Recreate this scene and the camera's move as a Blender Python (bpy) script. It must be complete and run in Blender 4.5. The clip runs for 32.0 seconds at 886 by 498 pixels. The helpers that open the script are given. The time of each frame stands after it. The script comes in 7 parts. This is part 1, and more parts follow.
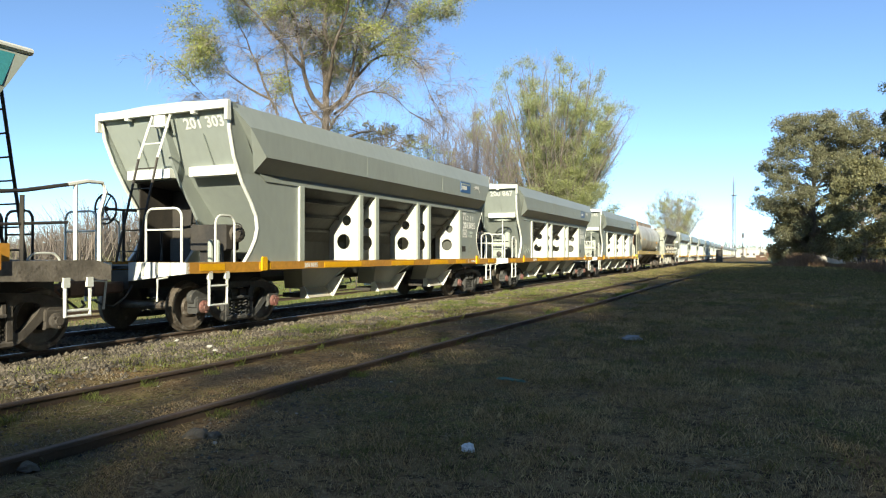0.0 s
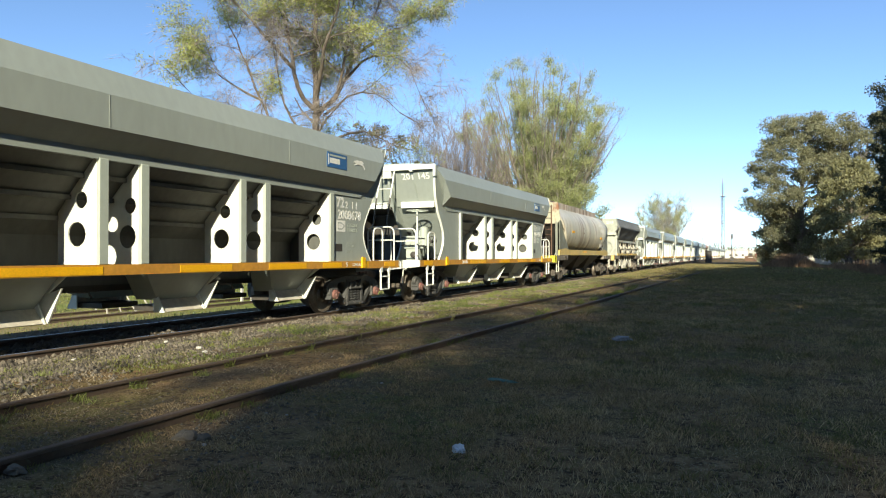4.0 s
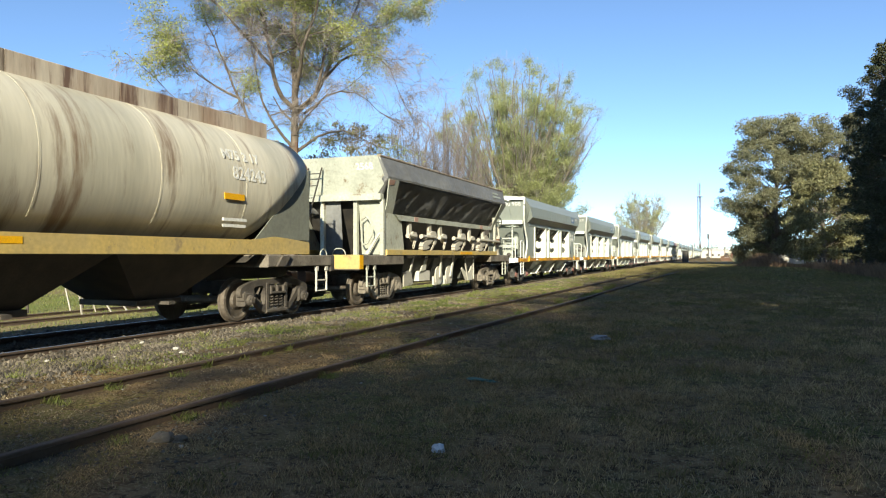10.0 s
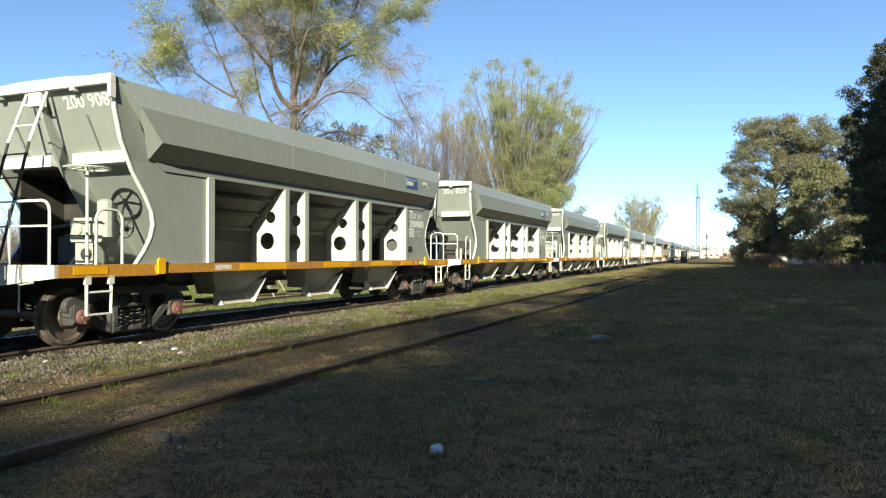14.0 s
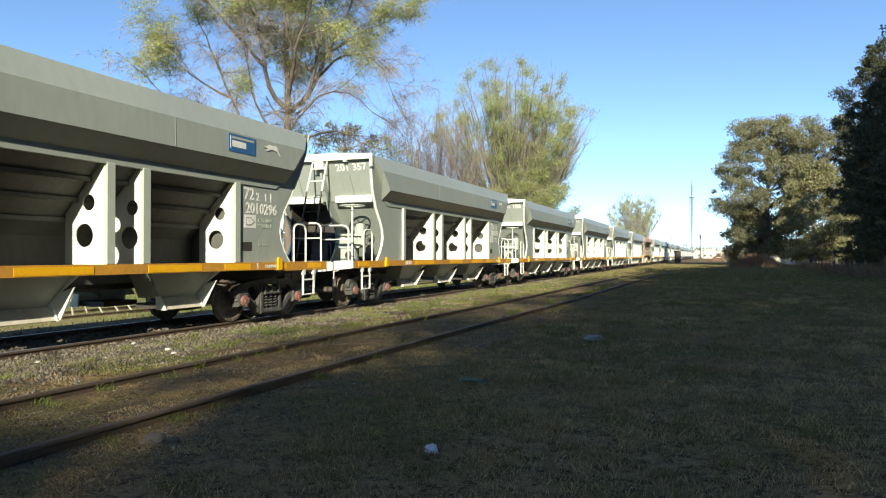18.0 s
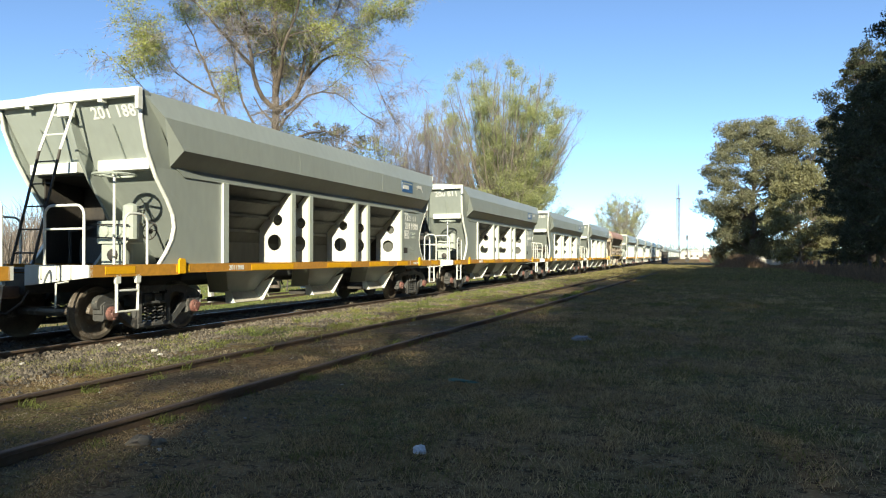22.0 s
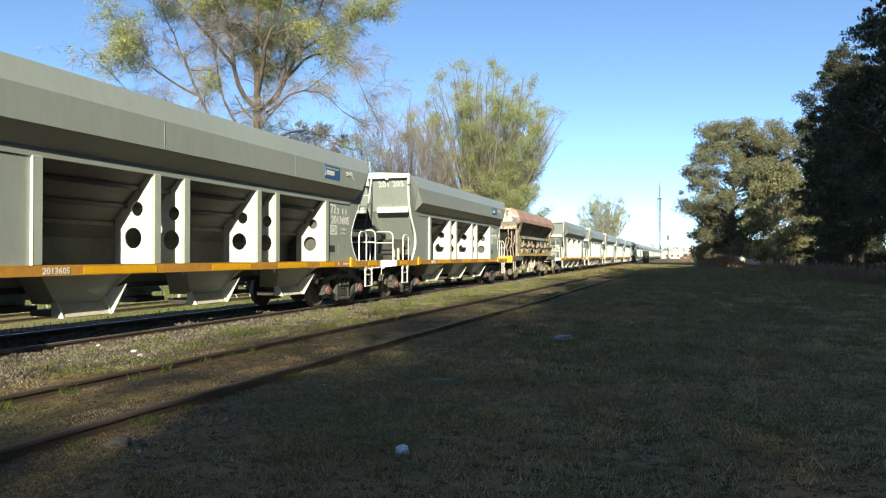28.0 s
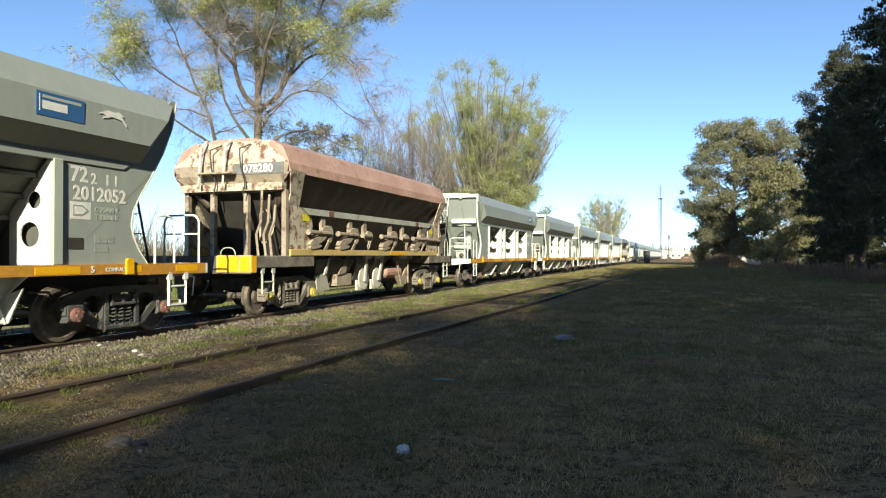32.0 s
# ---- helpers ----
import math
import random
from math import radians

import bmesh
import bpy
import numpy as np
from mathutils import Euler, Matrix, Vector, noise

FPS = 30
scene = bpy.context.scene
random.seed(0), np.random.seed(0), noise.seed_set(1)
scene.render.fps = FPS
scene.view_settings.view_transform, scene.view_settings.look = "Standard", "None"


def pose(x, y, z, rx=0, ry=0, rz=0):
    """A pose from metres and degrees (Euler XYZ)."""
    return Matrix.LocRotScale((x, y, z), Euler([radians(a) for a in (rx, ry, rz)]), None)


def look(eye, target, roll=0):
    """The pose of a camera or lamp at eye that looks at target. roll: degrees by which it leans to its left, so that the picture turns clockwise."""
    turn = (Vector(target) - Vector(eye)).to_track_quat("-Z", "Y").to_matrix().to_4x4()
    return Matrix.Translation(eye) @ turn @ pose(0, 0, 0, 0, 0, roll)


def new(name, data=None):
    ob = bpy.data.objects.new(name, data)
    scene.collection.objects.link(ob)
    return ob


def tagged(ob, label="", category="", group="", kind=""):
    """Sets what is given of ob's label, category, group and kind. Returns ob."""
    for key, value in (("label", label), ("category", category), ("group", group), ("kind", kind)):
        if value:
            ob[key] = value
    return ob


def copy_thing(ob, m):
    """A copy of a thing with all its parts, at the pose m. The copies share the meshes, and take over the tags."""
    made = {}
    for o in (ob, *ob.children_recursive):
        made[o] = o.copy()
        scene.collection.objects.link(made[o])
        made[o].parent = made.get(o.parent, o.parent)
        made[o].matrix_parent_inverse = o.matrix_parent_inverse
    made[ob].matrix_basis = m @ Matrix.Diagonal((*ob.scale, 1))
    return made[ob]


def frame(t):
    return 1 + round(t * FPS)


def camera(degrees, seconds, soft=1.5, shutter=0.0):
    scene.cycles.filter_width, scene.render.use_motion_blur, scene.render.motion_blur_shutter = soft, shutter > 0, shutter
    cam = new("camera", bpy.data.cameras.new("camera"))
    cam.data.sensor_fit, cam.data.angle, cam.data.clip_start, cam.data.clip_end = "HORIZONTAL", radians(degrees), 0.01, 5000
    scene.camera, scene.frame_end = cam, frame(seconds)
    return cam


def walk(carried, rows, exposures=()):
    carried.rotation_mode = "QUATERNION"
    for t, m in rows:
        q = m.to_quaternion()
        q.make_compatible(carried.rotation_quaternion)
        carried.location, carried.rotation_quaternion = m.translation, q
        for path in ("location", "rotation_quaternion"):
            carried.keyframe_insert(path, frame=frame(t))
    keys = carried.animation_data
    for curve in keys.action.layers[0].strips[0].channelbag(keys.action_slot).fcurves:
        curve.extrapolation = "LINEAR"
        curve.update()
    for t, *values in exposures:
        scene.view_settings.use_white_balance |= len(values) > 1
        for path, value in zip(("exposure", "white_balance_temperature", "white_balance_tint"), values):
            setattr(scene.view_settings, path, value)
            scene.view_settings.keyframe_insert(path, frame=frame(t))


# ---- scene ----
import collections

# Plan: X to the right, Y along the rails away from the viewer, z = 0 on the grass.
EYE = 1.5            # height of the tripod
RAIL = 0.10          # top of both pairs of rails
MAIN_X = -10.4       # middle of the running line
SIDE_X = -5.42       # middle of the overgrown siding
GAUGE = 1.746        # rail centre to rail centre, broad gauge
# seconds, turn to the left, tilt upwards (degrees)
PATH = [
    (0, 24.29, 0.46), (0.5, 24.24, 0.45), (1, 24.32, 0.5), (1.5, 24.18, 0.51), (2, 24.06, 0.47), (2.5, 23.99, 0.49), 
    (3, 23.89, 0.48), (3.5, 23.75, 0.51), (5.5, 22.89, 0.54), (6, 22.93, 0.54), (6.5, 22.97, 0.54), (7, 22.86, 0.51), 
    (7.5, 22.81, 0.51), (8, 22.72, 0.53), (8.5, 22.44, 0.52), (9, 22.28, 0.52), (9.5, 21.8, 0.52), (10, 21.82, 0.51), 
    (10.5, 21.84, 0.52), (11, 21.89, 0.53), (11.5, 21.87, 0.53), (12, 21.85, 0.54), (12.5, 21.83, 0.54), (13, 21.84, 0.55), 
    (13.5, 21.72, 0.59), (14, 21.72, 0.54), (14.5, 21.69, 0.55), (16.5, 21.58, 0.55), (17, 21.47, 0.53), (17.5, 21.38, 0.55), 
    (18, 21.25, 0.55), (18.5, 21.08, 0.68), (19, 21.07, 0.69), (19.5, 21.02, 0.63), (20, 20.85, 0.64), (20.5, 20.41, 0.61), 
    (21, 20.31, 0.61), (21.5, 20.3, 0.6), (22, 20.28, 0.6), (22.5, 20.22, 0.6), (23, 20.25, 0.58), (23.5, 20.18, 0.6), 
    (24, 20.06, 0.58), (24.5, 19.78, 0.58), (25, 19.41, 0.57), (25.5, 18.96, 0.57), (27.5, 18.86, 0.56), (28, 18.86, 0.57), 
    (28.5, 18.88, 0.57), (29, 18.85, 0.55), (29.5, 18.94, 0.57), (30, 18.85, 0.56), (30.5, 18.96, 0.57), (31, 18.91, 0.55), 
    (31.5, 18.94, 0.54), (32, 18.93, 0.56), 
]

cam = camera(65.3, 32.0, 1.15)
walk(cam, [(t, pose(0, 0, EYE, 90 + tilt, 0, turn)) for t, turn, tilt in PATH], [(0, 0.92, 7100, 3), (32, 0.92, 7100, 3)])

# ---- light ----
SUN_EL, SUN_AZ = radians(22.5), radians(18)      # low sun behind the viewer, to the right
world = bpy.data.worlds.new("sky")
scene.world = world
world.use_nodes = True
_nt = world.node_tree
_sky = _nt.nodes.new("ShaderNodeTexSky")
_sky.sky_type = 'NISHITA'
_sky.sun_disc = False
_sky.sun_elevation = SUN_EL
_sky.sun_rotation = math.pi - SUN_AZ
_sky.altitude = 5000
_sky.air_density = 1.0
_sky.dust_density = 0.0
_sky.ozone_density = 3.6
_nt.links.new(_sky.outputs[0], _nt.nodes["Background"].inputs[0])
_nt.nodes["Background"].inputs[1].default_value = 0.138
sun = new("sun", bpy.data.lights.new("sun", 'SUN'))
sun.data.energy = 4.7
sun.data.angle = radians(0.53)
sun.data.color = (1.0, 0.93, 0.80)
sun.matrix_world = look((40 * math.sin(SUN_AZ), -40 * math.cos(SUN_AZ), 40 * math.tan(SUN_EL)), (0, 0, 0))


# ---- materials ----
def material(name, base, second=None, scale=3.0, rough=0.6, metal=0.0, bump=0.15, fine=40.0, third=None, amount=0.35,
             stretch=(1, 1, 1), spread=0.0, thin=0.0, grain=0.5):
    """Two scales of noise between two base colours, a third in blotches, relief, and a little change from piece to piece."""
    mat = bpy.data.materials.new(name)
    mat.use_nodes = True
    nt = mat.node_tree
    n, l = nt.nodes, nt.links
    bsdf = n["Principled BSDF"]
    coord = n.new("ShaderNodeTexCoord")
    mapping = n.new("ShaderNodeMapping")
    mapping.inputs["Scale"].default_value = stretch
    l.new(coord.outputs["Object"], mapping.inputs[0])
    big = n.new("ShaderNodeTexNoise")
    big.inputs["Scale"].default_value = scale
    big.inputs["Detail"].default_value = 6
    small = n.new("ShaderNodeTexNoise")
    small.inputs["Scale"].default_value = fine
    small.inputs["Detail"].default_value = 3
    l.new(mapping.outputs[0], big.inputs["Vector"])
    l.new(mapping.outputs[0], small.inputs["Vector"])
    second = second or tuple(c * 0.75 for c in base)
    mix = n.new("ShaderNodeMix")
    mix.data_type = 'RGBA'
    mix.inputs["A"].default_value = (*base, 1)
    mix.inputs["B"].default_value = (*second, 1)
    ramp = n.new("ShaderNodeMapRange")
    ramp.inputs["From Min"].default_value = 0.35
    ramp.inputs["From Max"].default_value = 0.68
    l.new(big.outputs["Fac"], ramp.inputs["Value"])
    l.new(ramp.outputs[0], mix.inputs["Factor"])
    out = mix.outputs["Result"]
    speck = n.new("ShaderNodeMix")
    speck.data_type = 'RGBA'
    speck.blend_type = 'MULTIPLY'
    speck.inputs["Factor"].default_value = grain
    l.new(out, speck.inputs["A"])
    g2 = n.new("ShaderNodeMapRange")
    g2.inputs["From Min"].default_value = 0.3
    g2.inputs["From Max"].default_value = 0.7
    g2.inputs["To Min"].default_value = 0.72
    g2.inputs["To Max"].default_value = 1.18
    g2.clamp = False
    l.new(small.outputs["Fac"], g2.inputs["Value"])
    l.new(g2.outputs[0], speck.inputs["B"])
    out = speck.outputs["Result"]
    if third:
        blotch = n.new("ShaderNodeTexNoise")
        blotch.inputs["Scale"].default_value = scale * 2.3
        blotch.inputs["Detail"].default_value = 8
        blotch.inputs["Roughness"].default_value = 0.65
        l.new(mapping.outputs[0], blotch.inputs["Vector"])
        r3 = n.new("ShaderNodeMapRange")
        r3.inputs["From Min"].default_value = 1 - amount - 0.06
        r3.inputs["From Max"].default_value = 1 - amount + 0.06
        l.new(blotch.outputs["Fac"], r3.inputs["Value"])
        m3 = n.new("ShaderNodeMix")
        m3.data_type = 'RGBA'
        l.new(r3.outputs[0], m3.inputs["Factor"])
        l.new(out, m3.inputs["A"])
        m3.inputs["B"].default_value = (*third, 1)
        out = m3.outputs["Result"]
    if spread:
        info = n.new("ShaderNodeObjectInfo") if spread < 0 else n.new("ShaderNodeNewGeometry")
        src = info.outputs["Random"] if spread < 0 else info.outputs["Random Per Island"]
        hsv = n.new("ShaderNodeHueSaturation")
        r4 = n.new("ShaderNodeMapRange")
        r4.inputs["To Min"].default_value = 1 - abs(spread)
        r4.inputs["To Max"].default_value = 1 + abs(spread)
        l.new(src, r4.inputs["Value"])
        l.new(r4.outputs[0], hsv.inputs["Value"])
        l.new(out, hsv.inputs["Color"])
        out = hsv.outputs["Color"]
    l.new(out, bsdf.inputs["Base Color"])
    bsdf.inputs["Roughness"].default_value = rough
    bsdf.inputs["Metallic"].default_value = metal
    if bump:
        b = n.new("ShaderNodeBump")
        b.inputs["Strength"].default_value = bump
        b.inputs["Distance"].default_value = 0.02
        l.new(small.outputs["Fac"], b.inputs["Height"])
        l.new(b.outputs[0], bsdf.inputs["Normal"])
    if thin:
        tr = n.new("ShaderNodeBsdfTranslucent")
        l.new(out, tr.inputs["Color"])
        ms = n.new("ShaderNodeMixShader")
        ms.inputs[0].default_value = thin
        l.new(bsdf.outputs[0], ms.inputs[1])
        l.new(tr.outputs[0], ms.inputs[2])
        l.new(ms.outputs[0], n["Material Output"].inputs["Surface"])
    return mat


GREY = material("grey_green_paint", (0.325, 0.360, 0.330), (0.292, 0.325, 0.299), 0.5, 0.42, bump=0.015, fine=7, stretch=(1, 1, 0.35), grain=0.18)
GREY_PALE = material("pale_grey_paint", (0.425, 0.47, 0.415), (0.375, 0.415, 0.365), 0.6, 0.45, bump=0.02, fine=9, grain=0.18)
WHITE = material("white_paint", (0.76, 0.78, 0.72), (0.69, 0.70, 0.64), 1.2, 0.45, bump=0.02, fine=12, grain=0.18)
WHITE_WORN = material("worn_white_paint", (0.70, 0.70, 0.64), (0.58, 0.57, 0.50), 3.0, 0.6, bump=0.05, fine=14, third=(0.34, 0.30, 0.22), amount=0.36)
LETTER = material("white_lettering", (0.80, 0.80, 0.76), (0.68, 0.68, 0.64), 8.0, 0.6, bump=0.0, fine=40)
DUSTY_WHITE = material("dusty_white_paint", (0.60, 0.56, 0.48), (0.50, 0.45, 0.37), 2.0, 0.6, bump=0.05, fine=12)
ORANGE = material("orange_paint", (0.60, 0.295, 0.042), (0.48, 0.235, 0.05), 1.2, 0.5, bump=0.05, fine=12)
ORANGE_BRIGHT = material("reflective_orange", (0.90, 0.48, 0.02), (0.82, 0.42, 0.02), 3.0, 0.35, bump=0.02, fine=60)
YELLOW = material("dusty_yellow_paint", (0.60, 0.44, 0.15), (0.50, 0.385, 0.17), 1.5, 0.6, bump=0.08, fine=14, third=(0.30, 0.23, 0.13), amount=0.36)
# dark steel parts; on recess linings the colour stands for shade
DARK = material("dark_steel_and_recess_shade", (0.045, 0.042, 0.04), (0.075, 0.066, 0.055), 2.5, 0.6, 0.2, 0.2, 25)
CAST = material("dusty_cast_steel", (0.125, 0.108, 0.09), (0.055, 0.048, 0.042), 3.0, 0.75, 0.1, 0.3, 22)
SLATE = material("slate_cast_steel", (0.085, 0.086, 0.083), (0.048, 0.048, 0.047), 2.2, 0.7, 0.0, 0.25, 22, third=(0.20, 0.175, 0.145), amount=0.37)
DUSTY = material("tan_dusty_cast_steel", (0.25, 0.22, 0.18), (0.125, 0.11, 0.09), 3.0, 0.85, 0.0, 0.3, 22, third=(0.09, 0.075, 0.06), amount=0.38)
RUSTY = material("rusty_steel", (0.17, 0.095, 0.06), (0.10, 0.065, 0.045), 4.0, 0.85, 0.0, 0.3, 30)
REDCAP = material("red_axle_cap", (0.23, 0.095, 0.08), (0.15, 0.09, 0.075), 6.0, 0.6, 0.0, 0.2, 25)
BLUE = material("blue_sign_panel", (0.035, 0.12, 0.30), (0.04, 0.13, 0.29), 4.0, 0.4, bump=0.0)
TURQUOISE = material("turquoise_paint", (0.06, 0.33, 0.36), (0.07, 0.30, 0.33), 1.0, 0.5, bump=0.04)
TANK = material("stained_tank_paint", (0.73, 0.68, 0.55), (0.46, 0.44, 0.355), 0.55, 0.40, bump=0.05, fine=9,
                third=(0.26, 0.19, 0.13), amount=0.41, stretch=(0.22, 1.5, 0.20), grain=0.35)
TROUGH = material("streaked_brown_trough", (0.30, 0.22, 0.165), (0.55, 0.50, 0.42), 1.1, 0.6, bump=0.1, fine=12, third=(0.14, 0.09, 0.07), amount=0.42, stretch=(0.3, 1.6, 0.2), spread=-0.35)
YELLOWMARK = material("yellow_marker_paint", (0.72, 0.66, 0.04), (0.62, 0.56, 0.05), 5.0, 0.5, bump=0.02)
UNDERSIDE = material("black_wrinkled_sheet", (0.085, 0.07, 0.06), (0.13, 0.10, 0.08), 1.5, 0.5, bump=0.25, fine=6, stretch=(1, 2.0, 0.5))
RUSTGREEN = material("rust_blotched_olive_paint", (0.44, 0.445, 0.33), (0.36, 0.35, 0.25), 1.0, 0.7, bump=0.15, fine=16, third=(0.24, 0.105, 0.055), amount=0.44, stretch=(1.2, 1, 0.6))
TANK_SIDE = material("grey_tank_paint", (0.22, 0.235, 0.195), (0.18, 0.185, 0.155), 1.2, 0.55, bump=0.06, fine=12, third=(0.22, 0.17, 0.11), amount=0.30)
RUSTPAINT = material("rust_flaked_cream_paint", (0.56, 0.52, 0.41), (0.42, 0.37, 0.28), 2.2, 0.7, bump=0.2, fine=18, third=(0.17, 0.085, 0.055), amount=0.46)
SOOTGREY = material("sooted_grey_paint", (0.215, 0.22, 0.218), (0.135, 0.135, 0.134), 0.8, 0.6, bump=0.1, fine=9, third=(0.20, 0.13, 0.10), amount=0.31, stretch=(1, 0.5, 1))
BLACKTOP = material("sooty_grey_paint", (0.160, 0.162, 0.16), (0.085, 0.085, 0.084), 0.9, 0.6, bump=0.15, fine=9, third=(0.17, 0.12, 0.09), amount=0.33, stretch=(1, 0.6, 1))
OLDGREY = material("weathered_grey_paint", (0.48, 0.50, 0.425), (0.38, 0.395, 0.335), 1.4, 0.6, bump=0.1, fine=14, third=(0.20, 0.14, 0.09), amount=0.36)
PINKRUST = material("faded_red_oxide_paint", (0.50, 0.31, 0.25), (0.40, 0.245, 0.195), 0.8, 0.7, bump=0.15, fine=10, third=(0.20, 0.13, 0.10), amount=0.36)
BROWNGREY = material("brown_stained_paint", (0.40, 0.35, 0.275), (0.27, 0.215, 0.16), 1.6, 0.7, bump=0.15, fine=14, third=(0.14, 0.085, 0.055), amount=0.42)
# darker copy of the grey paint, shade of the bays put into the colour
GREY_SHADE = material("grey_paint_in_shade", (0.115, 0.12, 0.105), (0.085, 0.088, 0.08), 0.8, 0.7, bump=0.04, fine=9, stretch=(1, 1, 0.35))
LEVER_OLD = material("rust_stained_lever_steel", (0.40, 0.345, 0.27), (0.27, 0.215, 0.16), 3.0, 0.75, bump=0.15, fine=22, third=(0.14, 0.085, 0.055), amount=0.40)
LEVER = material("dusty_lever_steel", (0.56, 0.53, 0.45), (0.43, 0.40, 0.33), 3.0, 0.7, bump=0.12, fine=22, third=(0.18, 0.13, 0.09), amount=0.36)
DOOR = material("worn_pale_door", (0.64, 0.62, 0.54), (0.53, 0.51, 0.44), 1.4, 0.6, bump=0.04, fine=10, third=(0.26, 0.21, 0.15), amount=0.33, grain=0.25)
RAILSTEEL = material("rusty_rail", (0.15, 0.105, 0.078), (0.085, 0.062, 0.048), 1.5, 0.7, 0.2, 0.2, 30)
RAILTOP = material("rail_head_polish", (0.36, 0.35, 0.33), (0.25, 0.23, 0.21), 1.0, 0.42, 0.8, 0.05, 40)
TIMBER = material("weathered_sleeper", (0.10, 0.085, 0.07), (0.065, 0.055, 0.045), 3.0, 0.9, bump=0.4, fine=20, stretch=(0.3, 3, 1))
BARK = material("grey_brown_bark", (0.235, 0.20, 0.16), (0.15, 0.125, 0.10), 2.0, 0.9, bump=0.5, fine=14, stretch=(1, 1, 0.4))
BARK_PALE = material("pale_grey_bark", (0.36, 0.32, 0.265), (0.24, 0.21, 0.17), 2.0, 0.9, bump=0.4, fine=14, stretch=(1, 1, 0.4))
BARK_BROWN = material("brown_grey_bark", (0.17, 0.135, 0.105), (0.095, 0.078, 0.062), 2.0, 0.9, bump=0.5, fine=14, stretch=(1, 1, 0.4))
TWIG_MAUVE = material("mauve_grey_twigs", (0.34, 0.30, 0.275), (0.23, 0.20, 0.185), 2.0, 0.9, bump=0.0)
BARK_DARK = material("dark_bark", (0.085, 0.065, 0.05), (0.05, 0.04, 0.032), 2.0, 0.9, bump=0.5, fine=14, stretch=(1, 1, 0.4))
TWIG = material("bare_twigs", (0.25, 0.215, 0.20), (0.17, 0.145, 0.135), 2.0, 0.9, bump=0.0)
LEAF_SPRING = material("young_spring_leaf", (0.42, 0.45, 0.13), (0.32, 0.36, 0.13), 0.5, 0.6, bump=0.0, spread=0.3, thin=0.4)
LEAF_WILLOW = material("willow_leaf", (0.39, 0.425, 0.18), (0.28, 0.31, 0.14), 0.4, 0.6, bump=0.0, spread=0.35, thin=0.4)
LEAF_WILLOW_DULL = material("olive_leaf", (0.27, 0.27, 0.11), (0.19, 0.195, 0.085), 0.4, 0.6, bump=0.0, spread=0.35, thin=0.3)
LEAF_EUCA = material("grey_green_eucalyptus_leaf", (0.245, 0.24, 0.135), (0.165, 0.165, 0.095), 0.4, 0.55, bump=0.0, spread=0.4, thin=0.3)
LEAF_OLIVE = material("yellow_olive_leaf", (0.25, 0.24, 0.115), (0.18, 0.175, 0.085), 0.4, 0.6, bump=0.0, spread=0.35, thin=0.3)
TWIG_GREY = material("grey_twigs", (0.32, 0.31, 0.27), (0.24, 0.225, 0.195), 2.0, 0.9, bump=0.0)
LEAF_DARK = material("dark_evergreen_leaf", (0.060, 0.066, 0.030), (0.036, 0.046, 0.021), 0.5, 0.6, bump=0.0, spread=0.5, thin=0.2)
GRASS = material("meadow_grass_blades", (0.165, 0.160, 0.040), (0.25, 0.19, 0.068), 0.35, 0.7, bump=0.0, spread=0.5, thin=0.3)
FARGRASS = material("olive_far_grass", (0.20, 0.185, 0.070), (0.25, 0.20, 0.095), 0.2, 0.8, bump=0.0, spread=0.45, thin=0.3)
LEAF_POPLAR = material("pale_poplar_leaf", (0.56, 0.58, 0.24), (0.45, 0.47, 0.21), 0.4, 0.6, bump=0.0, spread=0.3, thin=0.5)
WEED = material("bright_green_weeds", (0.135, 0.185, 0.040), (0.24, 0.235, 0.075), 0.5, 0.7, bump=0.0, spread=0.4, thin=0.3)
STRAW = material("dry_grass_blades", (0.56, 0.40, 0.205), (0.37, 0.255, 0.13), 0.5, 0.8, bump=0.0, spread=0.45, thin=0.25)
STALK = material("grey_dry_stalks", (0.42, 0.35, 0.23), (0.30, 0.25, 0.165), 0.5, 0.8, bump=0.0, spread=0.45, thin=0.25)
STONE = material("ballast_stone", (0.158, 0.135, 0.104), (0.060, 0.051, 0.041), 2.0, 0.9, bump=0.3, fine=30, spread=0.6)
PALEWOOD = material("bleached_wood", (0.46, 0.43, 0.37), (0.33, 0.30, 0.25), 3.0, 0.9, bump=0.3, fine=20, stretch=(1, 1, 0.2))
PALESTONE = material("pale_stone", (0.52, 0.50, 0.46), (0.40, 0.38, 0.34), 6.0, 0.85, bump=0.3, fine=30)


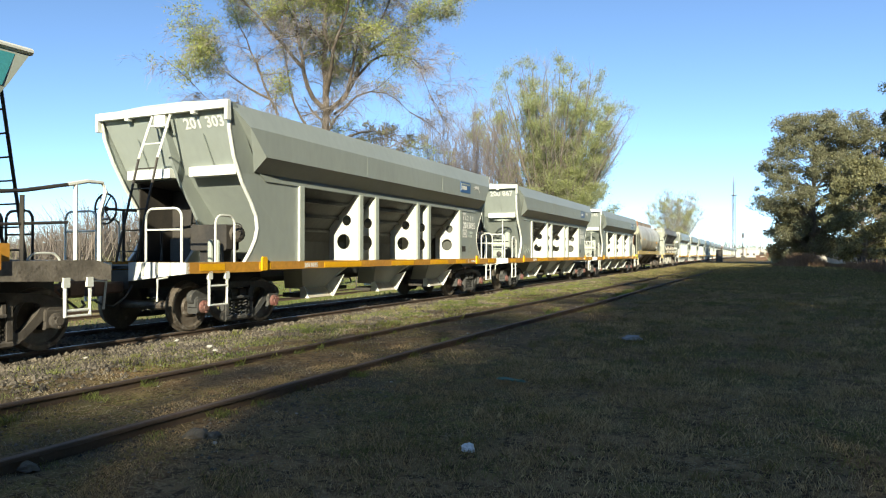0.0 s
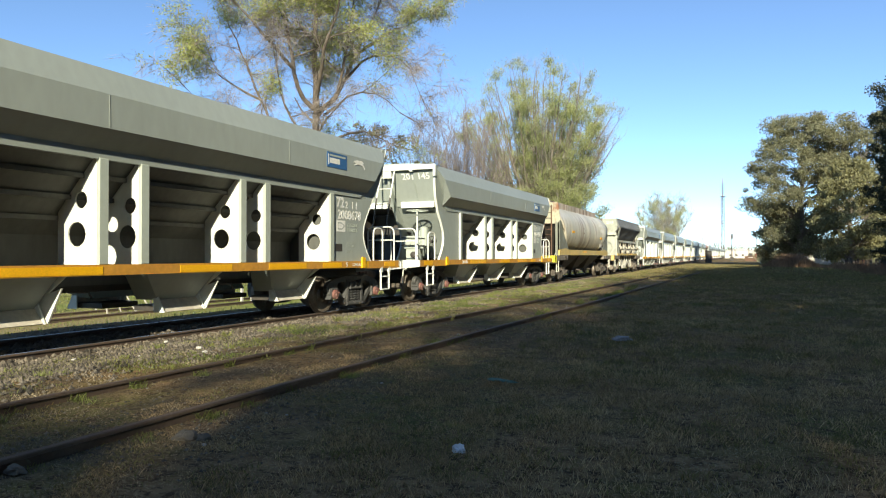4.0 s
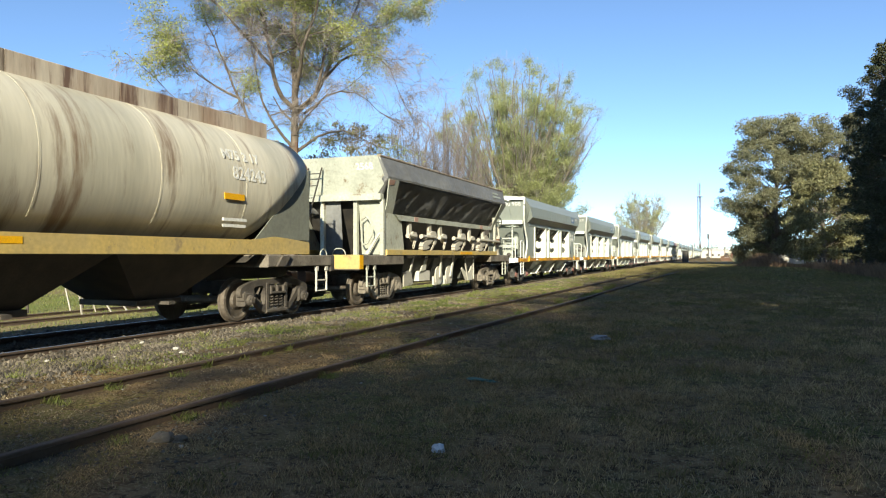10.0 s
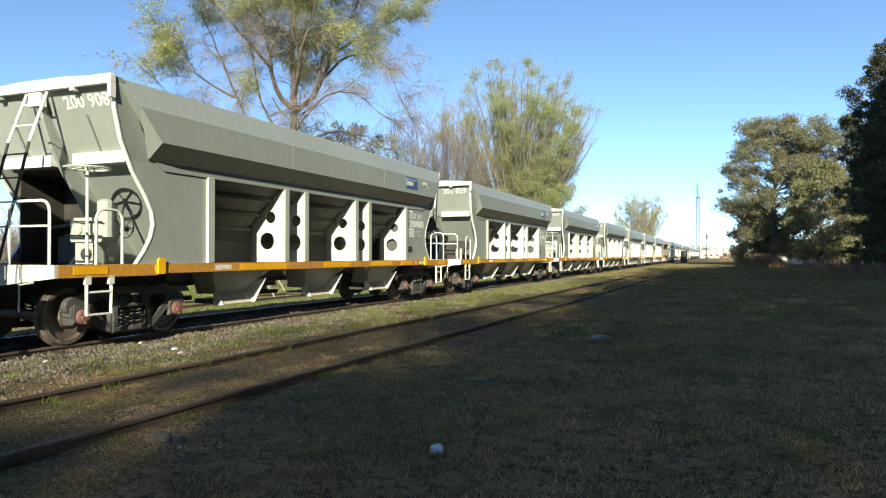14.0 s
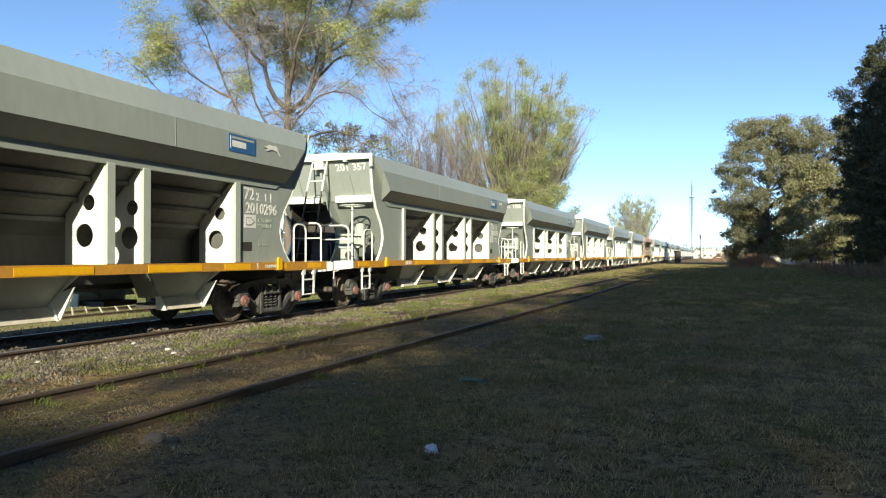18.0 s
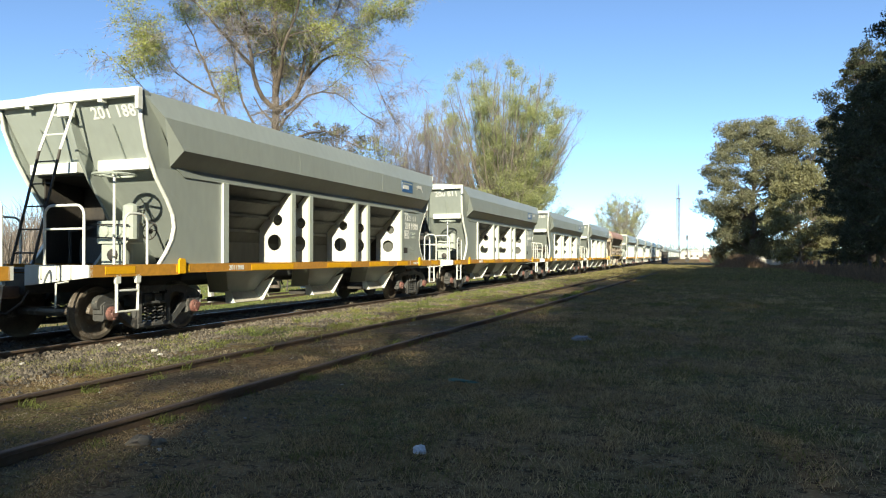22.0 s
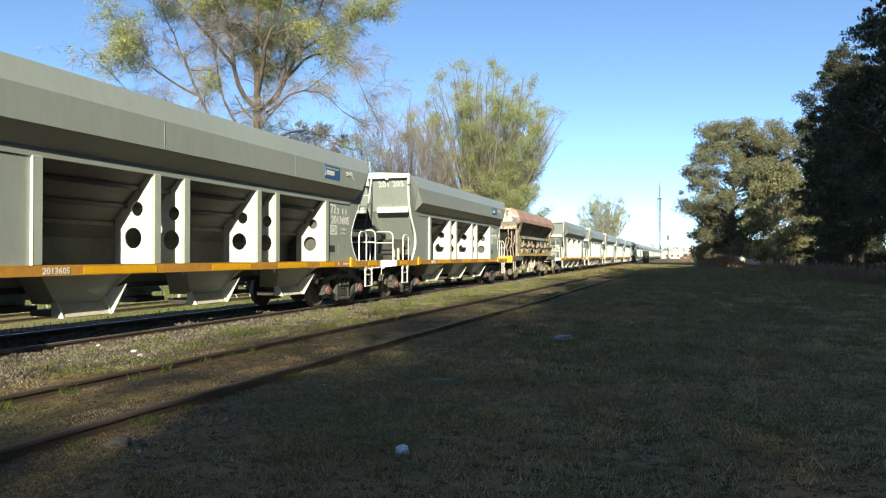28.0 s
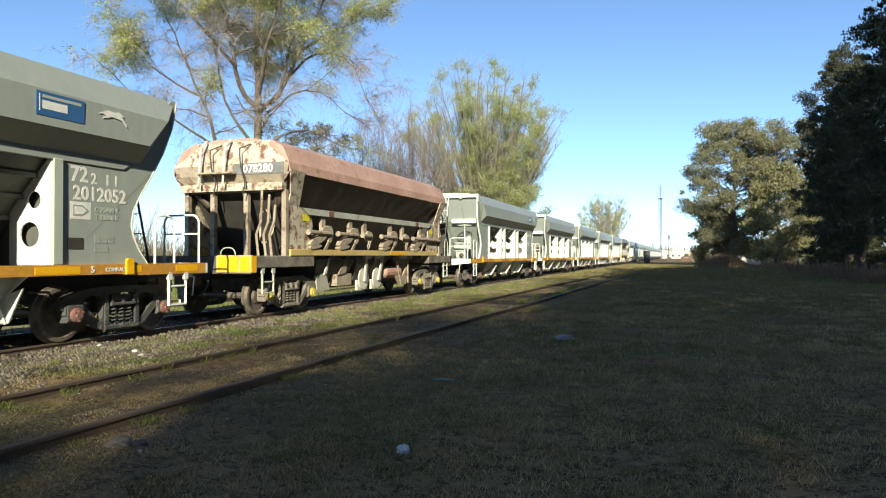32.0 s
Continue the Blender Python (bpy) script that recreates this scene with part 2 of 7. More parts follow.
def ground_material():
    """Grass, bare brown earth and grit by the rails, mixed by noise and by the distance from the two tracks."""
    mat = bpy.data.materials.new("rough_grass_and_earth")
    mat.use_nodes = True
    n, l = mat.node_tree.nodes, mat.node_tree.links
    bsdf = n["Principled BSDF"]
    bsdf.inputs["Roughness"].default_value = 0.95
    bsdf.inputs["Specular IOR Level"].default_value = 0.1
    geo = n.new("ShaderNodeNewGeometry")
    sep = n.new("ShaderNodeSeparateXYZ")
    l.new(geo.outputs["Position"], sep.inputs[0])

    def noise_at(scale, detail=6):
        t = n.new("ShaderNodeTexNoise")
        t.inputs["Scale"].default_value = scale
        t.inputs["Detail"].default_value = detail
        l.new(geo.outputs["Position"], t.inputs["Vector"])
        return t.outputs["Fac"]

    def span(value, a, b, c=0.0, d=1.0):
        r = n.new("ShaderNodeMapRange")
        r.inputs["From Min"].default_value, r.inputs["From Max"].default_value = a, b
        r.inputs["To Min"].default_value, r.inputs["To Max"].default_value = c, d
        l.new(value, r.inputs["Value"])
        return r.outputs[0]

    def mixed(fac, a, b):
        m = n.new("ShaderNodeMix")
        m.data_type = 'RGBA'
        for key, v in (("A", a), ("B", b)):
            if isinstance(v, tuple):
                m.inputs[key].default_value = (*v, 1)
            else:
                l.new(v, m.inputs[key])
        l.new(fac, m.inputs["Factor"])
        return m.outputs["Result"]

    def times(a, b):
        m = n.new("ShaderNodeMath")
        m.operation = 'MULTIPLY'
        l.new(a, m.inputs[0])
        l.new(b, m.inputs[1])
        return m.outputs[0]

    # dry turf and green turf in wide patches, broken by dark soil and straw
    dry = mixed(span(noise_at(4.0), 0.40, 0.62), (0.165, 0.100, 0.050), (0.31, 0.20, 0.10))
    green = mixed(span(noise_at(4.5), 0.42, 0.60), (0.100, 0.094, 0.030), (0.205, 0.188, 0.058))
    grass = mixed(span(noise_at(0.42), 0.46, 0.58), dry, green)
    grass = mixed(span(noise_at(9.0), 0.50, 0.60), grass, (0.085, 0.052, 0.028))
    grass = mixed(span(noise_at(34, 3), 0.52, 0.64), grass, (0.33, 0.24, 0.13))
    earth = mixed(span(noise_at(14), 0.4, 0.6), (0.145, 0.110, 0.072), (0.072, 0.055, 0.037))
    earth = mixed(span(noise_at(3), 0.45, 0.6), earth, (0.120, 0.096, 0.056))
    earth = mixed(span(noise_at(60, 2), 0.56, 0.70), earth, (0.24, 0.195, 0.14))
    near = times(span(sep.outputs["X"], -15.5, -13.0), span(sep.outputs["X"], -2.4, -4.6))
    patch = times(near, span(noise_at(0.9), 0.42, 0.62))
    col = mixed(patch, grass, earth)
    bed = times(span(sep.outputs["X"], -12.6, -11.8), span(sep.outputs["X"], -8.6, -9.2))
    col = mixed(bed, col, earth)
    field = mixed(span(noise_at(0.12), 0.42, 0.6), (0.20, 0.225, 0.060), (0.27, 0.215, 0.105))
    col = mixed(span(sep.outputs["X"], -13.0, -15.0), col, field)
    l.new(col, bsdf.inputs["Base Color"])
    b = n.new("ShaderNodeBump")
    b.inputs["Strength"].default_value = 0.7
    b.inputs["Distance"].default_value = 0.04
    l.new(noise_at(30, 4), b.inputs["Height"])
    l.new(b.outputs[0], bsdf.inputs["Normal"])
    return mat


GROUND = ground_material()
ASPHALT = material("grey_asphalt", (0.06, 0.06, 0.06), (0.045, 0.045, 0.045), 1.0, 0.9, bump=0.2, fine=30)
PLASTER = material("pale_plaster", (0.60, 0.56, 0.50), (0.50, 0.46, 0.40), 1.0, 0.9, bump=0.1)
BRICKRED = material("red_brick", (0.22, 0.085, 0.06), (0.17, 0.07, 0.05), 1.0, 0.9, bump=0.2)
ROOFTIN = material("corrugated_tin", (0.40, 0.40, 0.40), (0.30, 0.29, 0.28), 1.0, 0.5, 0.6, 0.1)
MASTGREY = material("mast_galvanised", (0.13, 0.115, 0.115), (0.10, 0.09, 0.09), 1.0, 0.6, bump=0)
MASTRED = material("faded_mast_red", (0.30, 0.14, 0.12), (0.25, 0.13, 0.11), 1.0, 0.6, bump=0)


# ---- mesh tools ----
class Shape:
    """Gathers boxes, prisms, tubes and turned forms into one mesh."""

    def __init__(self):
        self.v, self.f, self.m = [], [], []
        self.slot = 0

    def add(self, verts, faces):
        o = len(self.v)
        self.v += [tuple(p) for p in verts]
        self.f += [tuple(i + o for i in f) for f in faces]
        self.m += [self.slot] * len(faces)
        return self

    def box(self, x0, x1, y0, y1, z0, z1, bevel=0.0):
        if bevel <= 0:
            v = [(x, y, z) for x in (x0, x1) for y in (y0, y1) for z in (z0, z1)]
            return self.add(v, [(0, 1, 3, 2), (4, 6, 7, 5), (0, 4, 5, 1), (2, 3, 7, 6), (0, 2, 6, 4), (1, 5, 7, 3)])
        b = bevel
        prof = [(x0 + b, z0), (x1 - b, z0), (x1, z0 + b), (x1, z1 - b), (x1 - b, z1), (x0 + b, z1), (x0, z1 - b), (x0, z0 + b)]
        return self.prism_y(prof, y0, y1)

    def prism(self, prof, place):
        """prof: points of a flat outline, wound counter-clockwise; place: the two functions that put it into space."""
        k = len(prof)
        v = [place[0](p) for p in prof] + [place[1](p) for p in prof]
        faces = [tuple(range(k - 1, -1, -1)), tuple(range(k, 2 * k))]
        faces += [(i, (i + 1) % k, k + (i + 1) % k, k + i) for i in range(k)]
        return self.add(v, faces)

    def prism_y(self, prof, y0, y1):
        return self.prism(prof, (lambda p: (p[0], y0, p[1]), lambda p: (p[0], y1, p[1])))

    def prism_x(self, prof, x0, x1):
        """prof in (y, z)"""
        return self.prism(prof, (lambda p: (x0, p[0], p[1]), lambda p: (x1, p[0], p[1])))

    def prism_z(self, prof, z0, z1):
        return self.prism(prof, (lambda p: (p[0], p[1], z0), lambda p: (p[0], p[1], z1)))

    def tube(self, path, r, sides=6, r2=None):
        pts = [Vector(p) for p in path]
        k = len(pts)
        v, faces = [], []
        for i, p in enumerate(pts):
            d = (pts[min(i + 1, k - 1)] - pts[max(i - 1, 0)]).normalized()
            a = d.cross(Vector((0.31, 0.17, 0.94)))
            if a.length < 0.1:
                a = d.cross(Vector((1, 0, 0)))
            a.normalize()
            b = d.cross(a)
            rr = r if r2 is None else r + (r2 - r) * i / (k - 1)
            v += [p + rr * (math.cos(q) * a + math.sin(q) * b) for q in (2 * math.pi * j / sides for j in range(sides))]
        for i in range(k - 1):
            for j in range(sides):
                e = (j + 1) % sides
                faces.append((i * sides + j, i * sides + e, (i + 1) * sides + e, (i + 1) * sides + j))
        faces += [tuple(range(sides - 1, -1, -1)), tuple(range((k - 1) * sides, k * sides))]
        return self.add(v, faces)

    def turned(self, prof, axis='x', centre=(0, 0, 0), sides=20):
        """prof: (along, radius) points; turned about an axis through centre."""
        v, faces = [], []
        k = len(prof)
        for j in range(sides):
            q = 2 * math.pi * j / sides
            for a, r in prof:
                c, s = r * math.cos(q), r * math.sin(q)
                p = {'x': (a, c, s), 'y': (c, a, s), 'z': (c, s, a)}[axis]
                v.append((p[0] + centre[0], p[1] + centre[1], p[2] + centre[2]))
        for j in range(sides):
            e = (j + 1) % sides
            for i in range(k - 1):
                faces.append((j * k + i, e * k + i, e * k + i + 1, j * k + i + 1))
        if prof[0][1] > 1e-6:
            faces.append(tuple(j * k for j in range(sides)))
        if prof[-1][1] > 1e-6:
            faces.append(tuple(j * k + k - 1 for j in reversed(range(sides))))
        return self.add(v, faces)

    def loft(self, rings, close=True, caps=True):
        """Skin over rings of equally many points."""
        k = len(rings[0])
        v = [p for r in rings for p in r]
        faces = []
        for i in range(len(rings) - 1):
            for j in range(k if close else k - 1):
                e = (j + 1) % k
                faces.append((i * k + j, i * k + e, (i + 1) * k + e, (i + 1) * k + j))
        if caps and close:
            faces += [tuple(range(k - 1, -1, -1)), tuple(range((len(rings) - 1) * k, len(rings) * k))]
        return self.add(v, faces)

    def sheet(self, pts, thick, towards):
        """A flat plate over pts, with thickness along the vector towards."""
        t = Vector(towards).normalized() * thick
        k = len(pts)
        v = [Vector(p) for p in pts] + [Vector(p) + t for p in pts]
        faces = [tuple(range(k)), tuple(range(2 * k - 1, k - 1, -1))]
        faces += [(i, k + i, k + (i + 1) % k, (i + 1) % k) for i in range(k)]
        return self.add(v, faces)

    def mesh(self, name, mats, smooth=False):
        me = bpy.data.meshes.new(name)
        me.from_pydata([tuple(p) for p in self.v], [], self.f)
        for m in (mats if isinstance(mats, (list, tuple)) else [mats]):
            me.materials.append(m)
        if self.slot:
            me.polygons.foreach_set("material_index", self.m)
        if smooth:
            me.polygons.foreach_set("use_smooth", [True] * len(self.f))
        bm = bmesh.new()
        bm.from_mesh(me)
        bmesh.ops.recalc_face_normals(bm, faces=bm.faces)
        bm.to_mesh(me)
        bm.free()
        me.update()
        return me


def part(name, shape, mat, parent, label="", smooth=False, at=None):
    """Links a Shape (or a mesh) as one mesh object under a thing or a part."""
    me = shape.mesh(name, mat, smooth) if isinstance(shape, Shape) else shape
    ob = new(name, me)
    ob.parent = parent
    if at is not None:
        ob.matrix_basis = at
    if label:
        ob["label"] = label
    return ob


def thing(name, label, category, at=None, group="", kind=""):
    ob = new(name)
    ob.empty_display_size = 0.3
    if at is not None:
        ob.matrix_basis = at
    return tagged(ob, label, category, group, kind)


def words(text, size, mat):
    """Lettering in the built-in font, as a thin mesh, centred, reading along x in the x-y plane."""
    cu = bpy.data.curves.new("lettering", 'FONT')
    cu.body, cu.size, cu.extrude, cu.resolution_u, cu.offset = text, size, 0.002, 2, size * 0.022
    cu.align_x, cu.align_y = 'CENTER', 'CENTER'
    ob = new("lettering", cu)
    bpy.context.view_layer.update()
    me = bpy.data.meshes.new_from_object(ob.evaluated_get(bpy.context.evaluated_depsgraph_get()))
    bpy.data.objects.remove(ob)
    me.materials.clear()
    me.materials.append(mat)
    return me


def on_side(y, z, x, lean=0):
    """Lettering on the side that faces +x; reads along +y."""
    return Matrix.Translation((x, y, z)) @ Matrix(((0, 0, 1, 0), (1, 0, 0, 0), (0, 1, 0, 0), (0, 0, 0, 1))) @ pose(0, 0, 0, lean)


def arc(cx, cz, r, a0, a1, k=8):
    return [(cx + r * math.cos(radians(a0 + (a1 - a0) * i / k)), cz + r * math.sin(radians(a0 + (a1 - a0) * i / k))) for i in range(k + 1)]


def plate(shape, outline, holes, put0, put1):
    """A plate with round holes through it. outline: (a, b) points; holes: (a, b, radius)."""
    from mathutils.geometry import tessellate_polygon
    loops = [outline] + [[(a + r * math.cos(-2 * math.pi * i / 16), b + r * math.sin(-2 * math.pi * i / 16)) for i in range(16)]
                         for a, b, r in holes]
    flat = [p for lp in loops for p in lp]
    tris = tessellate_polygon([[Vector((p[0], p[1], 0)) for p in lp] for lp in loops])
    k = len(flat)
    faces = [tuple(t) for t in tris] + [tuple(i + k for i in reversed(t)) for t in tris]
    o = 0
    for lp in loops:
        n = len(lp)
        faces += [(o + i, o + (i + 1) % n, k + o + (i + 1) % n, k + o + i) for i in range(n)]
        o += n
    shape.add([put0(p) for p in flat] + [put1(p) for p in flat], faces)
    return shape


# ---- rolling stock: shared running gear ----
WHEEL_R = 0.45


def rounded(pts, times=2):
    """Cuts the corners of a closed outline until it is smooth."""
    for _ in range(times):
        out = []
        for p, q in zip(pts, pts[1:] + pts[:1]):
            out += [(0.78 * p[0] + 0.22 * q[0], 0.78 * p[1] + 0.22 * q[1]), (0.22 * p[0] + 0.78 * q[0], 0.22 * p[1] + 0.78 * q[1])]
        pts = out
    return pts


def bogie_parts(wagon, y, cap, frame_paint=None):
    """A cast three-piece bogie: two side frames with springs, bolster, two wheelsets and four axle boxes."""
    cast = frame_paint or CAST
    bogie = part("bogie", Shape().box(-1.0, 1.0, -0.2, 0.2, 0.52, 0.82, 0.04), cast, wagon, at=pose(0, y, 0))
    for dy in (-1.0, 1.0):
        w = Shape()
        for s in (-1, 1):
            prof = [(0.80, 0.10), (0.80, WHEEL_R - 0.09), (0.795, WHEEL_R - 0.02), (0.80, WHEEL_R + 0.025), (0.835, WHEEL_R + 0.025), (0.85, WHEEL_R),
                    (0.935, WHEEL_R - 0.012), (0.94, WHEEL_R - 0.07), (0.90, WHEEL_R - 0.10), (0.875, 0.20), (0.93, 0.15), (0.94, 0.09), (0.94, 0.0)]
            w.turned([(s * a, r) for a, r in prof], 'x', sides=28)
        w.turned([(-0.85, 0.085), (0.85, 0.085)], 'x', sides=10)
        ob = part("wheelset", w, CAST_WHEEL, bogie, at=pose(0, dy, WHEEL_R))
        for s in (-1, 1):
            box = Shape()
            box.box(s * 1.13 - 0.12, s * 1.13 + 0.12, dy - 0.15, dy + 0.15, WHEEL_R - 0.12, WHEEL_R + 0.17, 0.03)
            part("axle_box", box, cast, bogie)
            c = Shape().turned([(s * 1.22, 0.0), (s * 1.22, 0.12), (s * 1.30, 0.115), (s * 1.32, 0.07), (s * 1.34, 0.06), (s * 1.34, 0.0)], 'x', (0, dy, WHEEL_R), 14)
            for k in range(3):
                a = 2.1 * k + 0.5
                c.turned([(s * 1.29, 0.022), (s * 1.335, 0.022), (s * 1.335, 0.0)], 'x', (0, dy + 0.088 * math.cos(a), WHEEL_R + 0.088 * math.sin(a)), 6)
            part("axle_cap", c, cap, bogie)
    for s in (-1, 1):
        fr = Shape()
        outline = rounded([(-1.26, 0.60), (-1.20, 0.74), (-0.66, 0.88), (0.66, 0.88), (1.20, 0.74), (1.26, 0.60), (1.20, 0.50), (0.96, 0.58),
                           (0.54, 0.20), (0.34, 0.12), (-0.34, 0.12), (-0.54, 0.20), (-0.96, 0.58), (-1.20, 0.50)])
        x0, x1 = s * 1.08, s * 1.20
        from mathutils.geometry import tessellate_polygon
        holes = [rounded([(-0.88, 0.71), (-0.40, 0.76), (-0.40, 0.34), (-0.52, 0.32)]), rounded([(0.88, 0.71), (0.52, 0.32), (0.40, 0.34), (0.40, 0.76)]),
                 [(-0.29, 0.76), (0.29, 0.76), (0.29, 0.24), (-0.29, 0.24)]]
        loops = [outline] + holes
        flat = [p for lp in loops for p in lp]
        tris = tessellate_polygon([[Vector((p[0], p[1], 0)) for p in lp] for lp in loops])
        k = len(flat)
        faces = [tuple(t) for t in tris] + [tuple(i + k for i in reversed(t)) for t in tris]
        o = 0
        for lp in loops:
            n = len(lp)
            faces += [(o + i, o + (i + 1) % n, k + o + (i + 1) % n, k + o + i) for i in range(n)]
            o += n
        fr.add([(x0, p[0], p[1]) for p in flat] + [(x1, p[0], p[1]) for p in flat], faces)
        fr.box(s * 1.14 - 0.10, s * 1.14 + 0.10, -0.38, 0.38, 0.13, 0.235, 0.03)
        for e in (-1, 1):
            fr.box(s * 1.14 - 0.08, s * 1.14 + 0.09, *sorted((e * 0.30, e * 0.38)), 0.22, 0.80, 0.02)
            fr.prism_x(rounded([(e * 0.84, 0.40), (e * 1.18, 0.40), (e * 1.18, 0.64), (e * 0.84, 0.64)], 1)[::e], s * 1.05, s * 1.235)
        part("side_frame", fr, cast, bogie)
        tray = Shape().box(s * 1.14 - 0.14, s * 1.14 + 0.13, -0.27, 0.27, 0.55, 0.60, 0.01).box(s * 1.14 - 0.14, s * 1.14 + 0.06, -0.24, 0.24, 0.60, 0.73, 0.02)
        for dy in (-0.24, 0.0, 0.24):
            tray.box(s * 1.14 + 0.06, s * 1.14 + 0.12, dy - 0.025, dy + 0.025, 0.58, 0.73)
        part("bolster_end", tray, cast, bogie)
        for dy in (-0.17, 0.0, 0.17):
            coil = Shape()
            turns = [(s * 1.16 + 0.065 * math.cos(a), dy + 0.065 * math.sin(a), 0.24 + 0.31 * a / (10 * math.pi)) for a in np.linspace(0, 10 * math.pi, 41)]
            coil.tube(turns, 0.017, 4)
            part("coil_spring", coil, cast, bogie)
    brake = Shape()
    for dy in (-0.48, 0.48):
        brake.box(-0.95, 0.95, dy - 0.05, dy + 0.05, 0.36, 0.46)
        for s in (-1, 1):
            brake.box(s * 0.87 - 0.05, s * 0.87 + 0.05, dy - 0.09, dy + 0.09, 0.30, 0.62, 0.02)
    part("brake_beam", brake, DARK, bogie)
    return bogie


CAST_WHEEL = [material("dusty_wheel", (0.20, 0.168, 0.135), (0.095, 0.08, 0.066), 3.0, 0.5, 0.35, 0.15, 25, third=(0.30, 0.27, 0.24), amount=0.36)]


def coupler(wagon, y, s):
    c = Shape()
    c.box(-0.10, 0.10, min(y, y + s * 0.45), max(y, y + s * 0.45), 0.72, 0.92, 0.03)
    c.box(-0.16, 0.14, min(y + s * 0.36, y + s * 0.62), max(y + s * 0.36, y + s * 0.62), 0.68, 0.98, 0.05)
    part("coupler", c, RUSTY, wagon)
    h = Shape()
    h.tube([(0.32, y, 0.85), (0.33, y + s * 0.15, 0.66), (0.30, y + s * 0.38, 0.50), (0.22, y + s * 0.56, 0.55), (0.1, y + s * 0.60, 0.62)], 0.022, 6)
    part("brake_hose", h, DARK, wagon)


def hoop(x, y0, y1, z0, z1, mid, r=0.022, across=False):
    """A rounded handrail hoop with a middle bar, along y at x, or across from y0 to y1 in x at y = x."""
    b = 0.16
    prof = [(y0, z0), (y0, z1 - b)] + [(p[0], p[1]) for p in arc(y0 + b, z1 - b, b, 180, 90, 5)] + arc(y1 - b, z1 - b, b, 90, 0, 5) + [(y1, z1 - b), (y1, z0)]
    put = (lambda p: (p[0], x, p[1])) if across else (lambda p: (x, p[0], p[1]))
    s = Shape().tube([put(p) for p in prof], r, 6)
    if mid:
        s.tube([put((y0, mid)), put((y1, mid))], r * 0.8, 6)
    return s


def step(x, y0, y1, z0, z1, rung):
    s = Shape()
    s.tube([(x, y0, z1), (x, y0, z0), (x, y1, z0), (x, y1, z1)], 0.028, 6)
    s.tube([(x, y0, rung), (x, y1, rung)], 0.02, 6)
    s.box(x - 0.02, x + 0.03, y0 - 0.04, y0 + 0.06, z1 - 0.12, z1 + 0.02)
    s.box(x - 0.02, x + 0.03, y1 - 0.06, y1 + 0.04, z1 - 0.12, z1 + 0.02)
    return s


def handwheel(r, tube_r=0.02, spokes=6):
    s = Shape()
    s.tube([(r * math.cos(a), r * math.sin(a), 0) for a in np.linspace(0, 2 * math.pi, 21)], tube_r, 6)
    for i in range(spokes):
        a = 2 * math.pi * i / spokes
        s.tube([(0.03 * math.cos(a), 0.03 * math.sin(a), 0.03), (r * math.cos(a), r * math.sin(a), 0)], tube_r * 0.7, 5)
    s.turned([(-0.03, 0.05), (0.05, 0.04)], 'z', sides=10)
    return s


STENCIL = material("faint_stencil_paint", (0.36, 0.39, 0.34), (0.30, 0.33, 0.29), 8.0, 0.6, bump=0.0)
# ---- grey three-bay grain hopper ----
EDGE = [(6.75, 4.20), (6.69, 3.72), (6.52, 3.25), (6.25, 2.77), (5.98, 2.40), (5.84, 2.15), (5.80, 1.92), (5.86, 1.70), (6.00, 1.47), (6.18, 1.26)]


def lean_x(z):
    return 1.55 + max(0.0, z - 2.9) * 0.10


